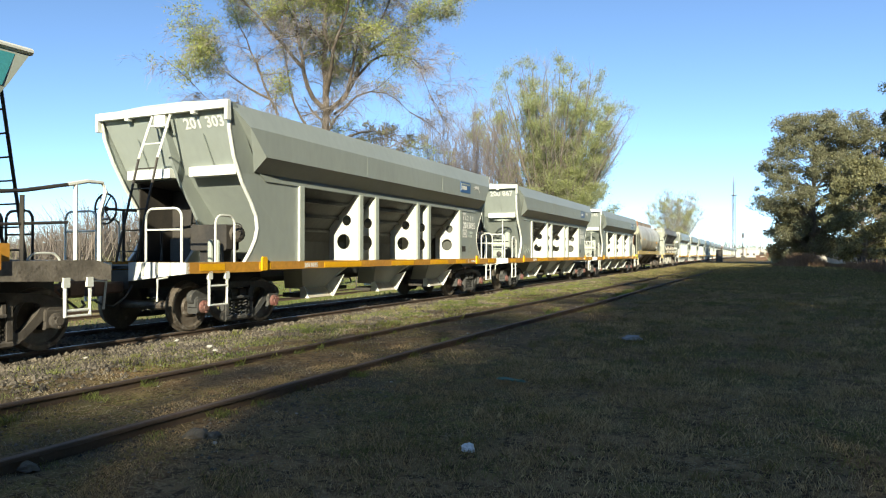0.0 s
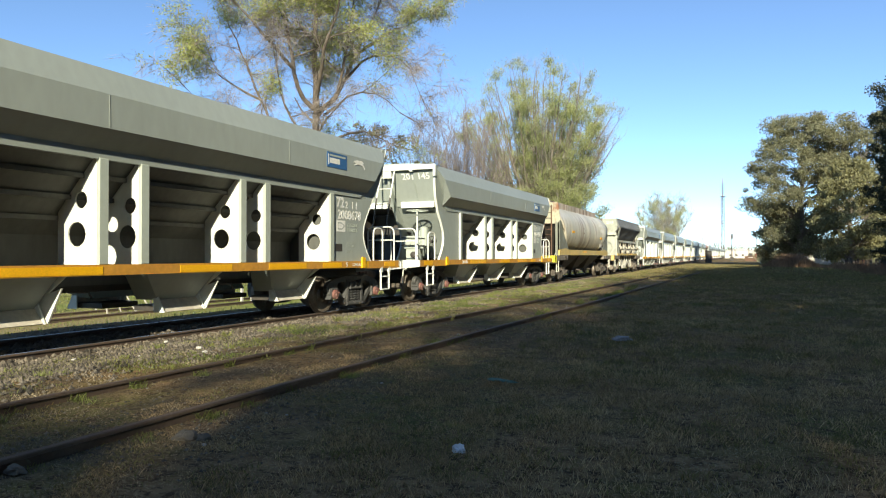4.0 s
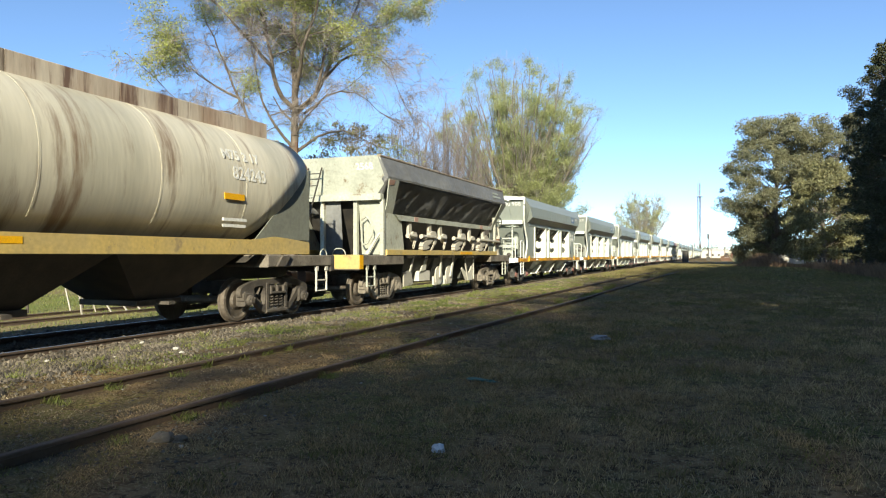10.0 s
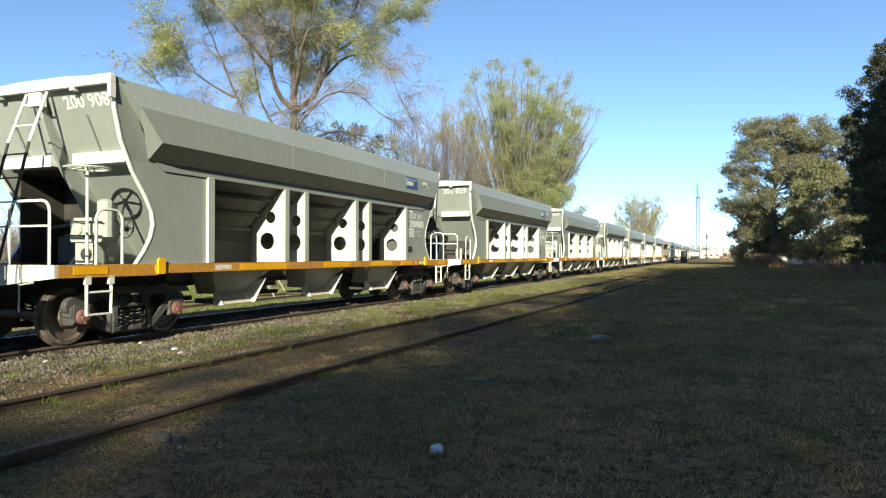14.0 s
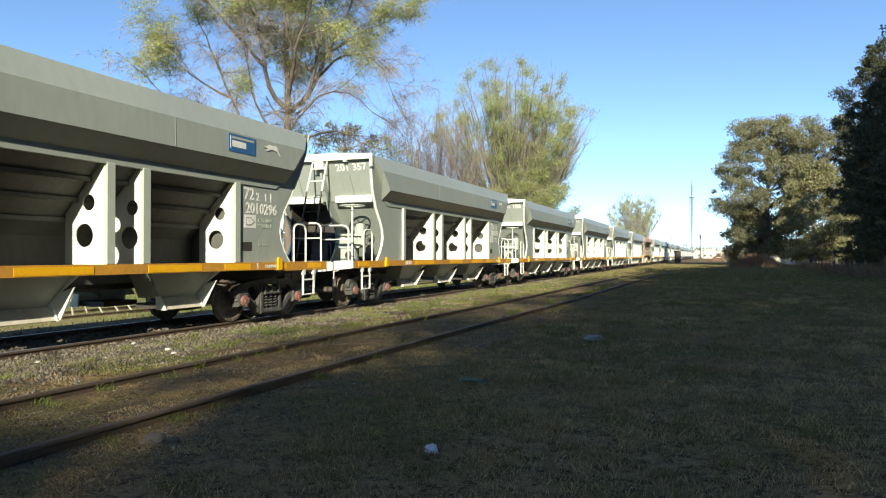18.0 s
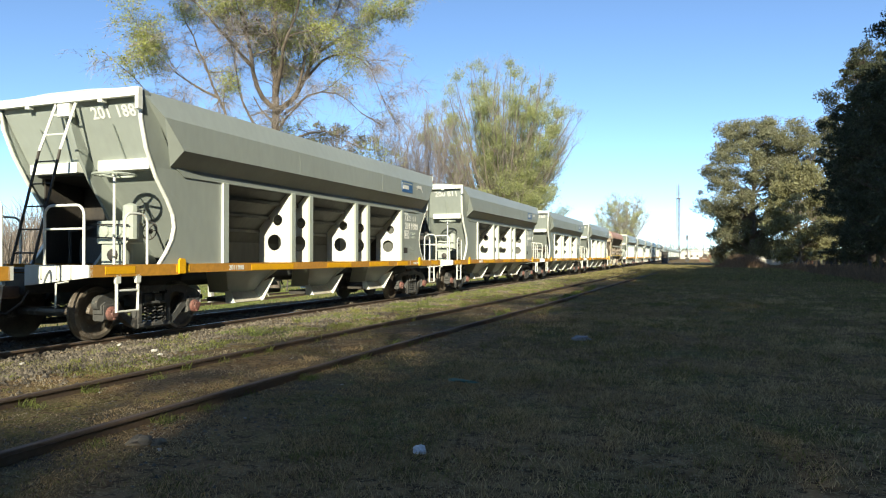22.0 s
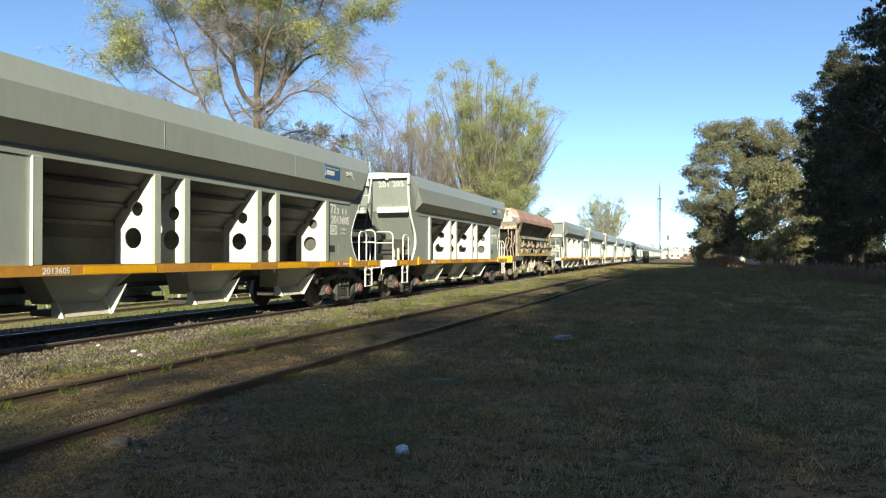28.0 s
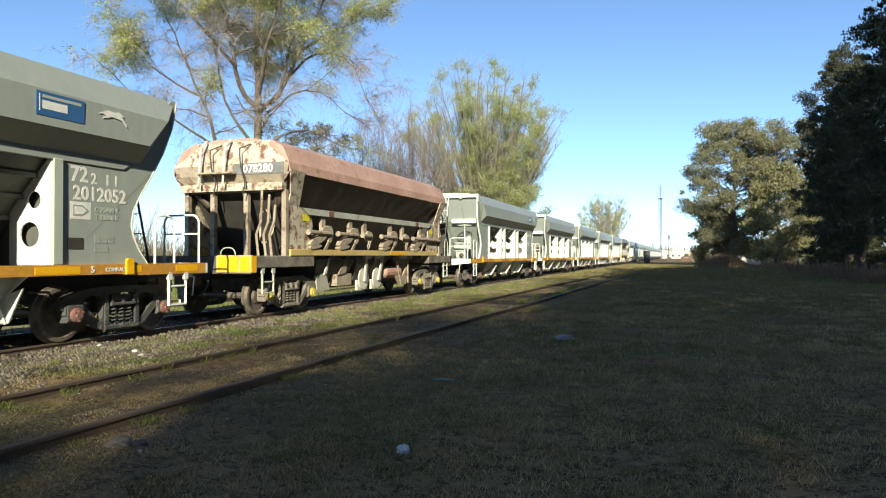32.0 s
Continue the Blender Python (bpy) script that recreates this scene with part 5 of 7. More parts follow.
        for x in (-1.4, -0.62, 0.35, 1.42) if old else (-1.4, -0.55, 0.56, 1.42):
            part("end_post", Shape().box(x - 0.06, x + 0.06, e * (5.55 if old or e < 0 else 5.0) - 0.06, e * (5.55 if old or e < 0 else 5.0) + 0.06, 1.40, 3.0), BROWNGREY if old else endm, w)
        # near-black sheet gives the end cavity its shade by colour
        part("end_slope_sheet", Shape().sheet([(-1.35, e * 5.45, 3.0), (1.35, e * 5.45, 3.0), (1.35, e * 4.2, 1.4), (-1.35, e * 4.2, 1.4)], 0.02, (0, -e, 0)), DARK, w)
        if not old:
            part("end_inner_panel", Shape().sheet([(0.62, e * 5.50, 2.98), (1.38, e * 5.50, 2.98), (1.38, e * 5.30, 1.42), (0.62, e * 5.30, 1.42)], 0.02, (0, -e, 0)), OLDGREY, w)
            part("end_inner_panel", Shape().sheet([(-0.55, e * 5.52, 2.98), (0.02, e * 5.52, 2.98), (0.02, e * 5.36, 1.42), (-0.55, e * 5.36, 1.42)], 0.02, (0, -e, 0)), SOOTGREY, w)
            part("end_brace", Shape().sheet([(1.32, e * 5.56, 2.05), (1.38, e * 5.56, 2.05), (0.98, e * 5.56, 1.42), (0.86, e * 5.56, 1.42)], 0.04, (0, e, 0)), DOOR, w)
        lad = Shape()
        for x in (-0.80, -0.35):
            lad.tube([(x, e * 5.95, 3.95), (x - 0.25, e * 6.75, 1.42)], 0.026, 6)
        for k in range(7):
            u = (k + 0.5) / 7
            lad.tube([(-0.80 - 0.25 * u, e * (5.95 + 0.8 * u), 3.95 - 2.53 * u), (-0.35 - 0.25 * u, e * (5.95 + 0.8 * u), 3.95 - 2.53 * u)], 0.015, 5)
        if not old:
            part("ladder", lad, DARK, w, "dark end ladder")
        part("loop_handle", Shape().tube([(0.80, e * 5.64, 2.42), (0.94, e * 5.64, 2.52), (1.05, e * 5.64, 2.40), (1.17, e * 5.64, 2.12), (1.14, e * 5.64, 1.98), (0.98, e * 5.64, 1.74), (0.86, e * 5.64, 1.70), (0.79, e * 5.64, 1.80), (0.79, e * 5.64, 2.42)], 0.024, 6), endm, w)
        for x, z in ((0.98, 3.0), (1.18, 2.85), (1.34, 2.6)) if old else ():
            part("lever_bar", Shape().tube([(x, e * 5.85, z), (x + 0.03, e * 5.95, 2.2), (x - 0.06, e * 6.0, 1.9), (x, e * 6.0, 1.40)], 0.032, 6), BROWNGREY, w)
        part("end_beam", Shape().box(-1.5, 1.5, e * 6.95 - 0.1, e * 6.95 + 0.05, 1.0, 1.40, 0.02), CAST, w)
        if e < 0:
            block = part("end_block", Shape().box(0.60, 1.50, *sorted((e * 6.98, e * 7.06)), 1.03, 1.41, 0.015), YELLOW, w, "yellow painted end block")
            part("painted_corner", Shape().box(1.502, 1.512, *sorted((e * 6.86, e * 7.05)), 1.03, 1.40), ORANGE_BRIGHT, block)
            for k in range(3 if old else 0):
                part("warning_stripe", Shape().box(0.64 + k * 0.29, 0.88 + k * 0.29, *sorted((e * 7.061, e * 7.07)), 1.06, 1.38), ORANGE_BRIGHT, block)
        part("platform", Shape().box(-1.5, 1.5, *sorted((e * 4.3, e * 6.9)), 1.12, 1.40, 0.02), DUSTY, w)
        for s in (-1, 1):
            part("step", step(s * 1.45, *sorted((e * 6.1, e * 6.55)), 0.55, 1.12, 0.8), OLDGREY, w)
        part("handrail", hoop(e * 6.85, 0.55, 0.95, 1.40, 1.58, 0, 0.015, True), OLDGREY, w)
        coupler(w, e * 6.9, e)
        bogie_parts(w, e * (4.95 if old else 5.1), CAPS_YELLOW if old else DUSTY, DUSTY)
    part("centre_sill", Shape().box(-0.25, 0.25, -6.8, 6.8, 0.85, 1.2, 0.02), DARK, w)
    part("floor_frame", Shape().box(-1.2, 1.2, -4.4, 4.4, 1.3, 1.42), DARK, w)
    for x in (0.95, 1.32):
        part("pivot_frame", Shape().prism_x([(5.15, 1.42), (5.30, 2.05), (5.42, 2.10), (5.55, 1.95), (5.95, 1.42), (5.80, 1.42), (5.50, 1.80), (5.40, 1.42)], x, x + 0.06), lever_paint, w)
    part("pivot_shaft", Shape().tube([(1.54, 3.5, 2.0), (1.54, 5.35, 1.97)], 0.055, 8), lever_paint, w)
    part("pivot_block", Shape().box(1.0, 1.55, 5.25, 5.5, 1.86, 2.1, 0.03), RUSTY, w)
    for k, (x, y) in enumerate(((1.05, 5.62), (1.2, 5.74), (1.34, 5.86), (0.9, 5.95))):
        part("hand_lever", Shape().tube([(x, y, 1.6), (x + 0.02, y + 0.05, 2.2), (x - 0.06, y - 0.12 + 0.1 * k, 2.95 - 0.12 * k)], 0.03, 6), RUSTY if k % 2 else lever_paint, w)
    part("end_handwheel", handwheel(0.32, 0.026), DARK, w, at=pose(1.0, 6.42, 2.85, 78))
    part("brake_stand", Shape().prism_x(rounded([(6.30, 1.40), (6.38, 2.55), (6.46, 2.95), (6.66, 2.92), (6.66, 2.55), (6.56, 2.2), (6.62, 1.40)], 1), 0.92, 1.02), DARK, w)
    part("lever_stand", Shape().prism_x(rounded([(5.48, 1.40), (5.62, 2.05), (5.66, 2.26), (5.98, 2.30), (6.06, 2.05), (6.16, 1.40)], 1), 1.12, 1.30), lever_paint, w, "dusty lever stand")
    part("lever_stand_rib", Shape().box(1.30, 1.34, 5.78, 5.86, 1.42, 2.24), lever_paint, w)
    for y, lean, z, m in ((5.60, -0.25, 3.0, DARK), (5.74, -0.12, 2.72, RUSTY), (5.90, 0.12, 3.05, DARK)):
        part("hand_lever", Shape().tube([(1.22, y, 2.15), (1.20, y + lean * 0.4, 2.5), (1.16, y + lean, z)], 0.03, 6), m, w)
    part("stand_bracket", Shape().prism_x([(6.05, 1.40), (6.15, 2.10), (6.45, 2.15), (6.60, 1.40), (6.45, 1.40), (6.35, 1.85), (6.25, 1.40)], 0.98, 1.04), lever_paint, w)
    part("white_grab_rail", hoop(1.45, 6.25, 6.62, 1.40, 2.05, 0, 0.016), OLDGREY, w)
    part("end_number", words("078280" if old else "2568", 0.28, LETTER), None, w, at=pose(0.80, -5.772, 3.50, 90, 0, 0) if old else pose(0.98, -5.830, 3.93, 107.6, 0, 0))
    return w


def leaving_hopper():
    """The wagon whose tail end is just passing out of view at the start."""
    w = thing("hopper_wagon", "white and turquoise hopper wagon with grey end platform and dark railings", "freight wagon", group="train")
    b = Shape()
    for s in (-1, 1):
        b.sheet([(s * 1.62, -6.3, 4.10), (s * 1.62, 6.34, 4.07), (s * 1.70, 5.95, 3.53), (s * 1.70, -5.9, 3.53)], 0.03, (-s, 0, 0))
        b.sheet([(s * 1.70, -5.9, 3.54), (s * 1.70, 5.95, 3.54), (s * 1.50, 4.6, 1.4), (s * 1.50, -4.6, 1.4)], 0.03, (-s, 0, 0))
    part("body_side", b, GREY_PALE, w)
    part("roof", Shape().box(-1.66, 1.66, -6.3, 6.36, 4.05, 4.14, 0.03), WHITE, w, "white roof edge")
    for s in (-1, 1):
        part("turquoise_panel", Shape().sheet([(s * 1.625, -5.0, 4.03), (s * 1.625, 6.12, 4.01), (s * 1.704, 5.90, 3.55), (s * 1.704, -5.0, 3.55)], 0.006, (s, 0, 0.2)), TURQUOISE, w, "turquoise painted panel")
        part("side_sill", Shape().box(*sorted((s * 1.46, s * 1.56)), -6.4, 6.0, 1.20, 1.42), ORANGE, w, "orange side sill")
    for e in (-1, 1):
        part("end_slope_sheet", Shape().sheet([(-1.62, e * 6.3, 4.07), (1.62, e * 6.3, 4.07), (1.5, e * 4.6, 1.4), (-1.5, e * 4.6, 1.4)], 0.03, (0, -e, 0)), GREY, w)
        slab = Shape().prism_x([(e * 4.4, 1.10), (e * 4.4, 1.30), (e * 7.45, 1.32), (e * 7.72, 1.24), (e * 7.72, 1.02), (e * 6.9, 1.02)], -1.5, 1.5)
        part("platform", slab, DUSTY, w, "grey dusty end platform")
        for s in (-1, 1):
            rail = Shape().tube([(s * 1.45, e * 4.9, 2.10), (s * 1.45, e * 6.35, 2.26), (s * 1.45, e * 7.02, 2.40)], 0.028, 6).tube([(s * 1.45, e * 4.9, 1.72), (s * 1.45, e * 7.02, 1.86)], 0.022, 6)
            part("handrail", rail, DARK, w, "dark inclined handrail")
            part("handrail", Shape().tube([(s * 1.45, e * 7.02, 2.40), (s * 1.45, e * 7.35, 2.48), (s * 1.45, e * 7.60, 2.48), (s * 1.45, e * 7.66, 2.35), (s * 1.45, e * 7.55, 2.0), (s * 1.45, e * 7.55, 1.1)], 0.032, 6), WHITE, w, "white handrail with rounded end")
            for y, z, m in ((6.35, 2.2, DARK), (7.15, 2.42, WHITE)):
                part("rail_post", Shape().tube([(s * 1.45, e * y, 1.28), (s * 1.45, e * y, z)], 0.03, 6), m, w)
            part("grab_iron", hoop(s * 1.40, *sorted((e * 6.45, e * 6.95)), 1.30, 1.42, 0, 0.016), WHITE, w)
            part("step", step(s * 1.50, *sorted((e * 6.95, e * 7.35)), 0.52, 1.05, 0.6), WHITE, w, "white hanging step")
            part("pull_rod", Shape().tube([(s * 1.15, e * 7.7, 1.0), (s * 1.15, e * 7.92, 0.98), (s * 1.12, e * 7.90, 0.55)], 0.02, 5), WHITE, w)
        lad = Shape()
        for x in (0.5, 0.95):
            lad.tube([(x, e * 6.35, 3.9), (x, e * 6.75, 1.3)], 0.026, 6)
        for k in range(8):
            u = (k + 0.5) / 8
            lad.tube([(0.5, e * (6.35 + 0.4 * u), 3.9 - 2.6 * u), (0.95, e * (6.35 + 0.4 * u), 3.9 - 2.6 * u)], 0.014, 5)
        part("ladder", lad, DARK, w, "dark end ladder")
        for x in (-1.1, -0.35):
            part("handrail", hoop(e * 7.55, x - 0.35, x + 0.30, 1.3, 2.1, 1.72, across=True), DARK, w, "dark tubular handrail")
        part("orange_plate", Shape().box(0.85, 1.5, e * 5.9 - 0.25, e * 5.9 + 0.25, 1.31, 1.55), ORANGE, w)
        coupler(w, e * 7.72, e)
        bogie_parts(w, e * 6.0, CAST)
    part("centre_sill", Shape().box(-0.25, 0.25, -7.7, 7.7, 0.8, 1.12, 0.02), DARK, w)
    return w


# ---- the train ----
PITCH = 16.76
# kind, end number, side number, and the middle of the wagon along the line at the start
ORDER = [("first", "", "", -0.23), ("grey_b", "201 303", "2013035", 16.63), ("grey_a", "200 867", "2008678", 33.39), ("grey_a", "201 145", "2011450", 50.15),
         ("tank", "", "", 67.05), ("ballast", "", "", 83.45),
         ("grey_a", "200 908", "2009080", 99.33), ("grey_b", "201 029", "2010296", 116.09), ("grey_a", "201 357", "2013571", 132.83), ("grey_a", "201 188", "2011880", 149.55),
         ("grey_a", "200 811", "2008110", 166.35), ("grey_b", "201 360", "2013605", 183.12), ("grey_b", "201 205", "2012052", 199.87),
         ("rusty", "", "", 216.28)]
for i in range(20):
    ORDER.append((("grey_a", "grey_b")[i % 2] if i != 5 else "ballast", "", "", 233.4 + i * PITCH))

MASTERS = {}


def wagon(kind):
    if kind not in MASTERS:
        MASTERS[kind] = {"grey_a": lambda: grey_hopper(0), "grey_b": lambda: grey_hopper(1), "tank": tank_hopper,
                         "first": leaving_hopper, "ballast": lambda: ballast_hopper(False), "rusty": lambda: ballast_hopper(True)}[kind]()
        return MASTERS[kind]
    return copy_thing(MASTERS[kind], pose(0, 0, 0))


def far_hopper():
    """The same wagon as it is seen from far along the line: fewer, plainer parts."""
    w = thing("hopper_wagon", "grey-green hopper wagon with white ribs far along the train", "freight wagon", group="train")
    b = Shape().loft([[(x, e * ye, z) for x, z, ye in [(1.68, 4.20, 6.55), (1.765, 3.78, 6.17), (1.80, 3.27, 5.71), (1.575, 2.99, 5.76), (1.5, 1.3, 5.7), (-1.5, 1.3, 5.7), (-1.575, 2.99, 5.76), (-1.80, 3.27, 5.71), (-1.765, 3.78, 6.17), (-1.68, 4.20, 6.55)]] for e in (-1, 1)])
    part("body", b, GREY, w)
    for y in (-1.93, 1.17, 4.27):
        part("cross_plate", Shape().box(1.4, 1.60, y - 0.75, y + 0.05, 1.26, 2.86), WHITE, w)
    # dark boxes on the solid body stand in for the shaded bays
    for y in (-3.0, 0.0, 3.2):
        part("recess", Shape().box(1.4, 1.545, y - 0.9, y + 0.5, 1.3, 2.84), DARK, w)
    part("side_sill", Shape().box(-1.6, 1.6, -7.5, 7.5, 1.08, 1.26), GREY_PALE, w)
    part("end_rim", Shape().box(-1.7, 1.7, -6.63, -6.5, 4.05, 4.22), WHITE, w)
    for y in (-3.15, 0.0, 3.15):
        part("discharge_chute", Shape().loft([[(-1.4, y - 1.3, 1.1), (1.4, y - 1.3, 1.1), (1.4, y + 1.3, 1.1), (-1.4, y + 1.3, 1.1)], [(-1.1, y - 0.5, 0.45), (1.1, y - 0.5, 0.45), (1.1, y + 0.5, 0.45), (-1.1, y + 0.5, 0.45)]]), GREY_PALE, w)
    for y in (-5.75, 5.75):
        bg = Shape().box(-1.15, 1.15, y - 1.1, y + 1.1, 0.3, 0.75, 0.1)
        for dy in (-1, 1):
            for s in (-1, 1):
                bg.turned([(s * 0.8, 0.0), (s * 0.8, 0.45), (s * 0.94, 0.45), (s * 0.94, 0.0)], 'x', (0, y + dy, 0.45), 14)
        part("bogie", bg, CAST, w)
    return w


TRAIN = []
FAR_MASTER = None
for i, (kind, end_no, side_no, y) in enumerate(ORDER):
    if i >= 21:
        if FAR_MASTER is None:
            FAR_MASTER = far_hopper()
            ob = FAR_MASTER
        else:
            ob = copy_thing(FAR_MASTER, pose(0, 0, 0))
    else:
        ob = wagon(kind)
    ob.matrix_basis = pose(MAIN_X, y, RAIL)
    TRAIN.append((ob, y, i))
for (kind, end_no, side_no, y), (ob, _, i) in zip(ORDER, TRAIN):
    if side_no:
        number_on(ob, end_no, side_no)
# sprayed scrawl on the near side sheet of the third wagon
scrawl = Shape()
curl = [(-5.3 + 0.19 * math.cos(a * 0.9) - 0.02 * a, 1.66 + 0.17 * math.sin(a * 0.9)) for a in np.linspace(0, 9, 26)]
wave = [(-5.55 + 0.105 * i, 1.45 + 0.10 * math.sin(i * 2.1) + 0.02 * i) for i in range(11)]
slash = [(-4.95 + 0.10 * math.sin(i * 1.7) + 0.05 * i, 1.52 + 0.05 * i) for i in range(8)]
for stroke in (curl, wave, slash):
    scrawl.tube([(1.553, y, z) for y, z in stroke], 0.011, 4)
part("sprayed_scrawl", scrawl, STENCIL, TRAIN[2][0], "faded white sprayed scrawl")


def travelled(t):
    return 5.96 * t + 0.0054 * t * t


# ---- ground and tracks ----
def ground_height(x, y):
    z = 0.05 * noise.noise(Vector((x * 0.25, y * 0.25, 0.0))) + 0.025 * noise.noise(Vector((x * 1.1, y * 1.1, 3.0)))
    on_bed = max(0.0, 1 - abs(x - MAIN_X) / 2.0) ** 0.5 if abs(x - MAIN_X) < 2.0 else 0.0
    z = z * (1 - 0.8 * on_bed) + 0.0 * on_bed
    if abs(x - SIDE_X) < 1.3:
        z *= 0.5
    if x < -12.8:
        z -= min(0.6, (-12.8 - x) * 0.24)
    return z


def ground_sheet():
    xs = sorted(set([-2500, -1200, -600, -300, -160, -90, -60, -45, -35, -28] + [round(-24 + 0.4 * i, 2) for i in range(100)] + [18, 21, 25, 30, 40, 60, 100, 200, 500, 1200, 2500]))
    ys = sorted(set([-2500, -900, -300, -120, -60, -30, -15] + [round(-8 + 0.5 * i, 2) for i in range(110)] + list(range(48, 120, 3)) + [130, 150, 180, 220, 280, 360, 500, 800, 1400, 2600, 4500]))
    v = [(x, y, ground_height(x, y)) for y in ys for x in xs]
    k = len(xs)
    f = [(j * k + i, j * k + i + 1, (j + 1) * k + i + 1, (j + 1) * k + i) for j in range(len(ys) - 1) for i in range(k - 1)]
    me = bpy.data.meshes.new("ground")
    me.from_pydata(v, [], f)
    me.polygons.foreach_set("use_smooth", [True] * len(f))
    me.materials.append(GROUND)
    return tagged(new("ground", me), "rough grass with brown earth and grit beside the rails", "ground", kind="structure")


ground = ground_sheet()
RAIL_PROF = [(-0.065, -0.145), (0.065, -0.145), (0.065, -0.13), (0.012, -0.115), (0.012, -0.04), (0.036, -0.03), (0.036, -0.006), (0.028, 0.0), (-0.028, 0.0), (-0.036, -0.006), (-0.036, -0.03), (-0.012, -0.04), (-0.012, -0.115), (-0.065, -0.13)]


def track(name, label, centre, ys, offset, polish):
    t = thing(name, label, "railway track", kind="structure")
    for s in (-1, 1):
        rail = Shape()
        rail.loft([[(centre + s * GAUGE / 2 + offset(y) + px, y, RAIL + pz) for px, pz in RAIL_PROF] for y in ys])
        me = rail.mesh("rail", [RAILSTEEL, RAILTOP])
        if polish:
            for p in me.polygons:
                if p.normal.z > 0.8 and p.center.z > RAIL - 0.01:
                    p.material_index = 1
        part("rail", me, None, t, "worn steel rail" if polish else "rusty overgrown rail")
    return t


running_line = track("running_track", "railway line with polished rails on dusty ballast", MAIN_X, [-60, -20, 0, 20, 40, 80, 150, 300, 700], lambda y: 0, True)


def siding_bend(y):
    """How far the siding lies off its middle line: it swings gently towards the grass."""
    ys = (-30, 3, 6, 9, 13, 17, 21, 30, 40, 52, 66)
    xs = (-0.20, -0.16, -0.09, -0.03, 0.05, 0.20, 0.34, 0.44, 0.62, 0.9, 1.3)
    u = np.interp([y - 2, y - 1, y, y + 1, y + 2], ys, xs)
    return float(u.mean())


siding = track("siding_track", "rusty siding rails sunk into grass and earth", SIDE_X, [-30 + 1.5 * i for i in range(63)], siding_bend, False)
for cx, t, y0, n, dz in ((MAIN_X, running_line, -8, 110, -0.135), (SIDE_X, siding, -3, 60, -0.125)):
    sl = Shape().box(-1.35, 1.35, -0.12, 0.12, -0.15, 0.0, 0.015).mesh("sleeper", TIMBER)
    for i in range(n):
        y = y0 + i * 0.63
        part("sleeper", sl, None, t, at=pose(cx + random.uniform(-.04, .04) + (0 if cx == MAIN_X else siding_bend(y)), y, RAIL + dz + random.uniform(-0.02, 0.01), 0, 0, random.uniform(-1.5, 1.5)))


# ---- many small pieces as one mesh ----
def big_mesh(name, verts, faces_n, mat, label, category):
    """verts: (count, n, 3) array of separate small polygons with n corners."""
    c, n, _ = verts.shape
    me = bpy.data.meshes.new(name)
    me.vertices.add(c * n)
    me.vertices.foreach_set("co", verts.reshape(-1).astype(np.float32))
    me.loops.add(c * n)
    me.loops.foreach_set("vertex_index", np.arange(c * n, dtype=np.int32))
    me.polygons.add(c)
    me.polygons.foreach_set("loop_start", np.arange(0, c * n, n, dtype=np.int32))
    me.polygons.foreach_set("loop_total", np.full(c, n, dtype=np.int32))
    me.materials.append(mat)
    me.update(calc_edges=True)
    if not label:
        return me
    return tagged(new(name, me), label, category, kind="stuff")


RNG = np.random.default_rng(11)


def heights(x, y):
    return np.array([ground_height(a, b) for a, b in zip(x, y)])


def blades(n, area, density_at, height, width, lean=0.5, tussock=0):
    """n candidate blades over (x0, x1, y0, y1), thinned by density_at(x, y); two triangles joined as one bent quad each."""
    x0, x1, y0, y1 = area
    u = RNG.random(n)
    y = y0 * (y1 / y0) ** u if y0 > 0 else y0 + (y1 - y0) * u
    x = x0 + (x1 - x0) * RNG.random(n)
    keep = RNG.random(n) < density_at(x, y)
    x, y = x[keep], y[keep]
    n = len(x)
    z = heights(x, y)
    far = 1 + np.clip((y - 9) / 18, 0, 1.6)
    h = height * (0.4 + RNG.random(n) ** 1.7 * 1.0) * (1 + 0.12 * (far - 1)) * (0.62 + 0.38 * np.clip((y - 3) / 8, 0, 1))
    if tussock:
        h = h * (0.6 + 1.1 * patchy(x, y, tussock, -0.25, 0.5, 31))
    a = RNG.random(n) * 2 * math.pi
    w = width * (0.6 + 0.8 * RNG.random(n)) * far
    dx, dy = np.cos(a) * w, np.sin(a) * w
    b = RNG.random(n) * 2 * math.pi
    lx, ly = np.cos(b) * h * lean * RNG.random(n), np.sin(b) * h * lean * RNG.random(n)
    base = np.stack([x, y, z - 0.01], 1)
    p0 = base + np.stack([-dx, -dy, 0 * x], 1)
    p1 = base + np.stack([dx, dy, 0 * x], 1)
    p2 = base + np.stack([dx * 0.4 + lx, dy * 0.4 + ly, h], 1)
    p3 = base + np.stack([-dx * 0.5 + lx * 0.6, -dy * 0.5 + ly * 0.6, h * 0.75], 1)
    return np.stack([p0, p1, p2, p3], 1)


def patchy(x, y, s, lo, hi, seed=0.0):
    v = np.array([noise.noise(Vector((a * s, b * s, seed))) for a, b in zip(x, y)])
    return np.clip((v - lo) / (hi - lo), 0, 1)


def green_part(x, y):
    return np.clip(0.95 * patchy(x, y, 0.32, -0.05, 0.12, 2) + 0.5 * patchy(x, y, 1.1, 0.0, 0.25, 44) + np.clip((y - 9) / 30, 0, 0.7), 0, 1)


def dry_part(x, y):
    return 1 - 0.85 * green_part(x, y)


def turf(x, y):
    seen = np.where(x < 0.27 * y + 0.8, 1.0, 0.2)       # thinner where the bank is out of the way
    return seen * np.clip((x + 4.3) / (1.0 + 1.8 * patchy(x, y, 0.3, -0.1, 0.3, 71)), 0.04, 1) * (0.45 + 0.55 * patchy(x, y, 2.6, -0.2, 0.25, 31))


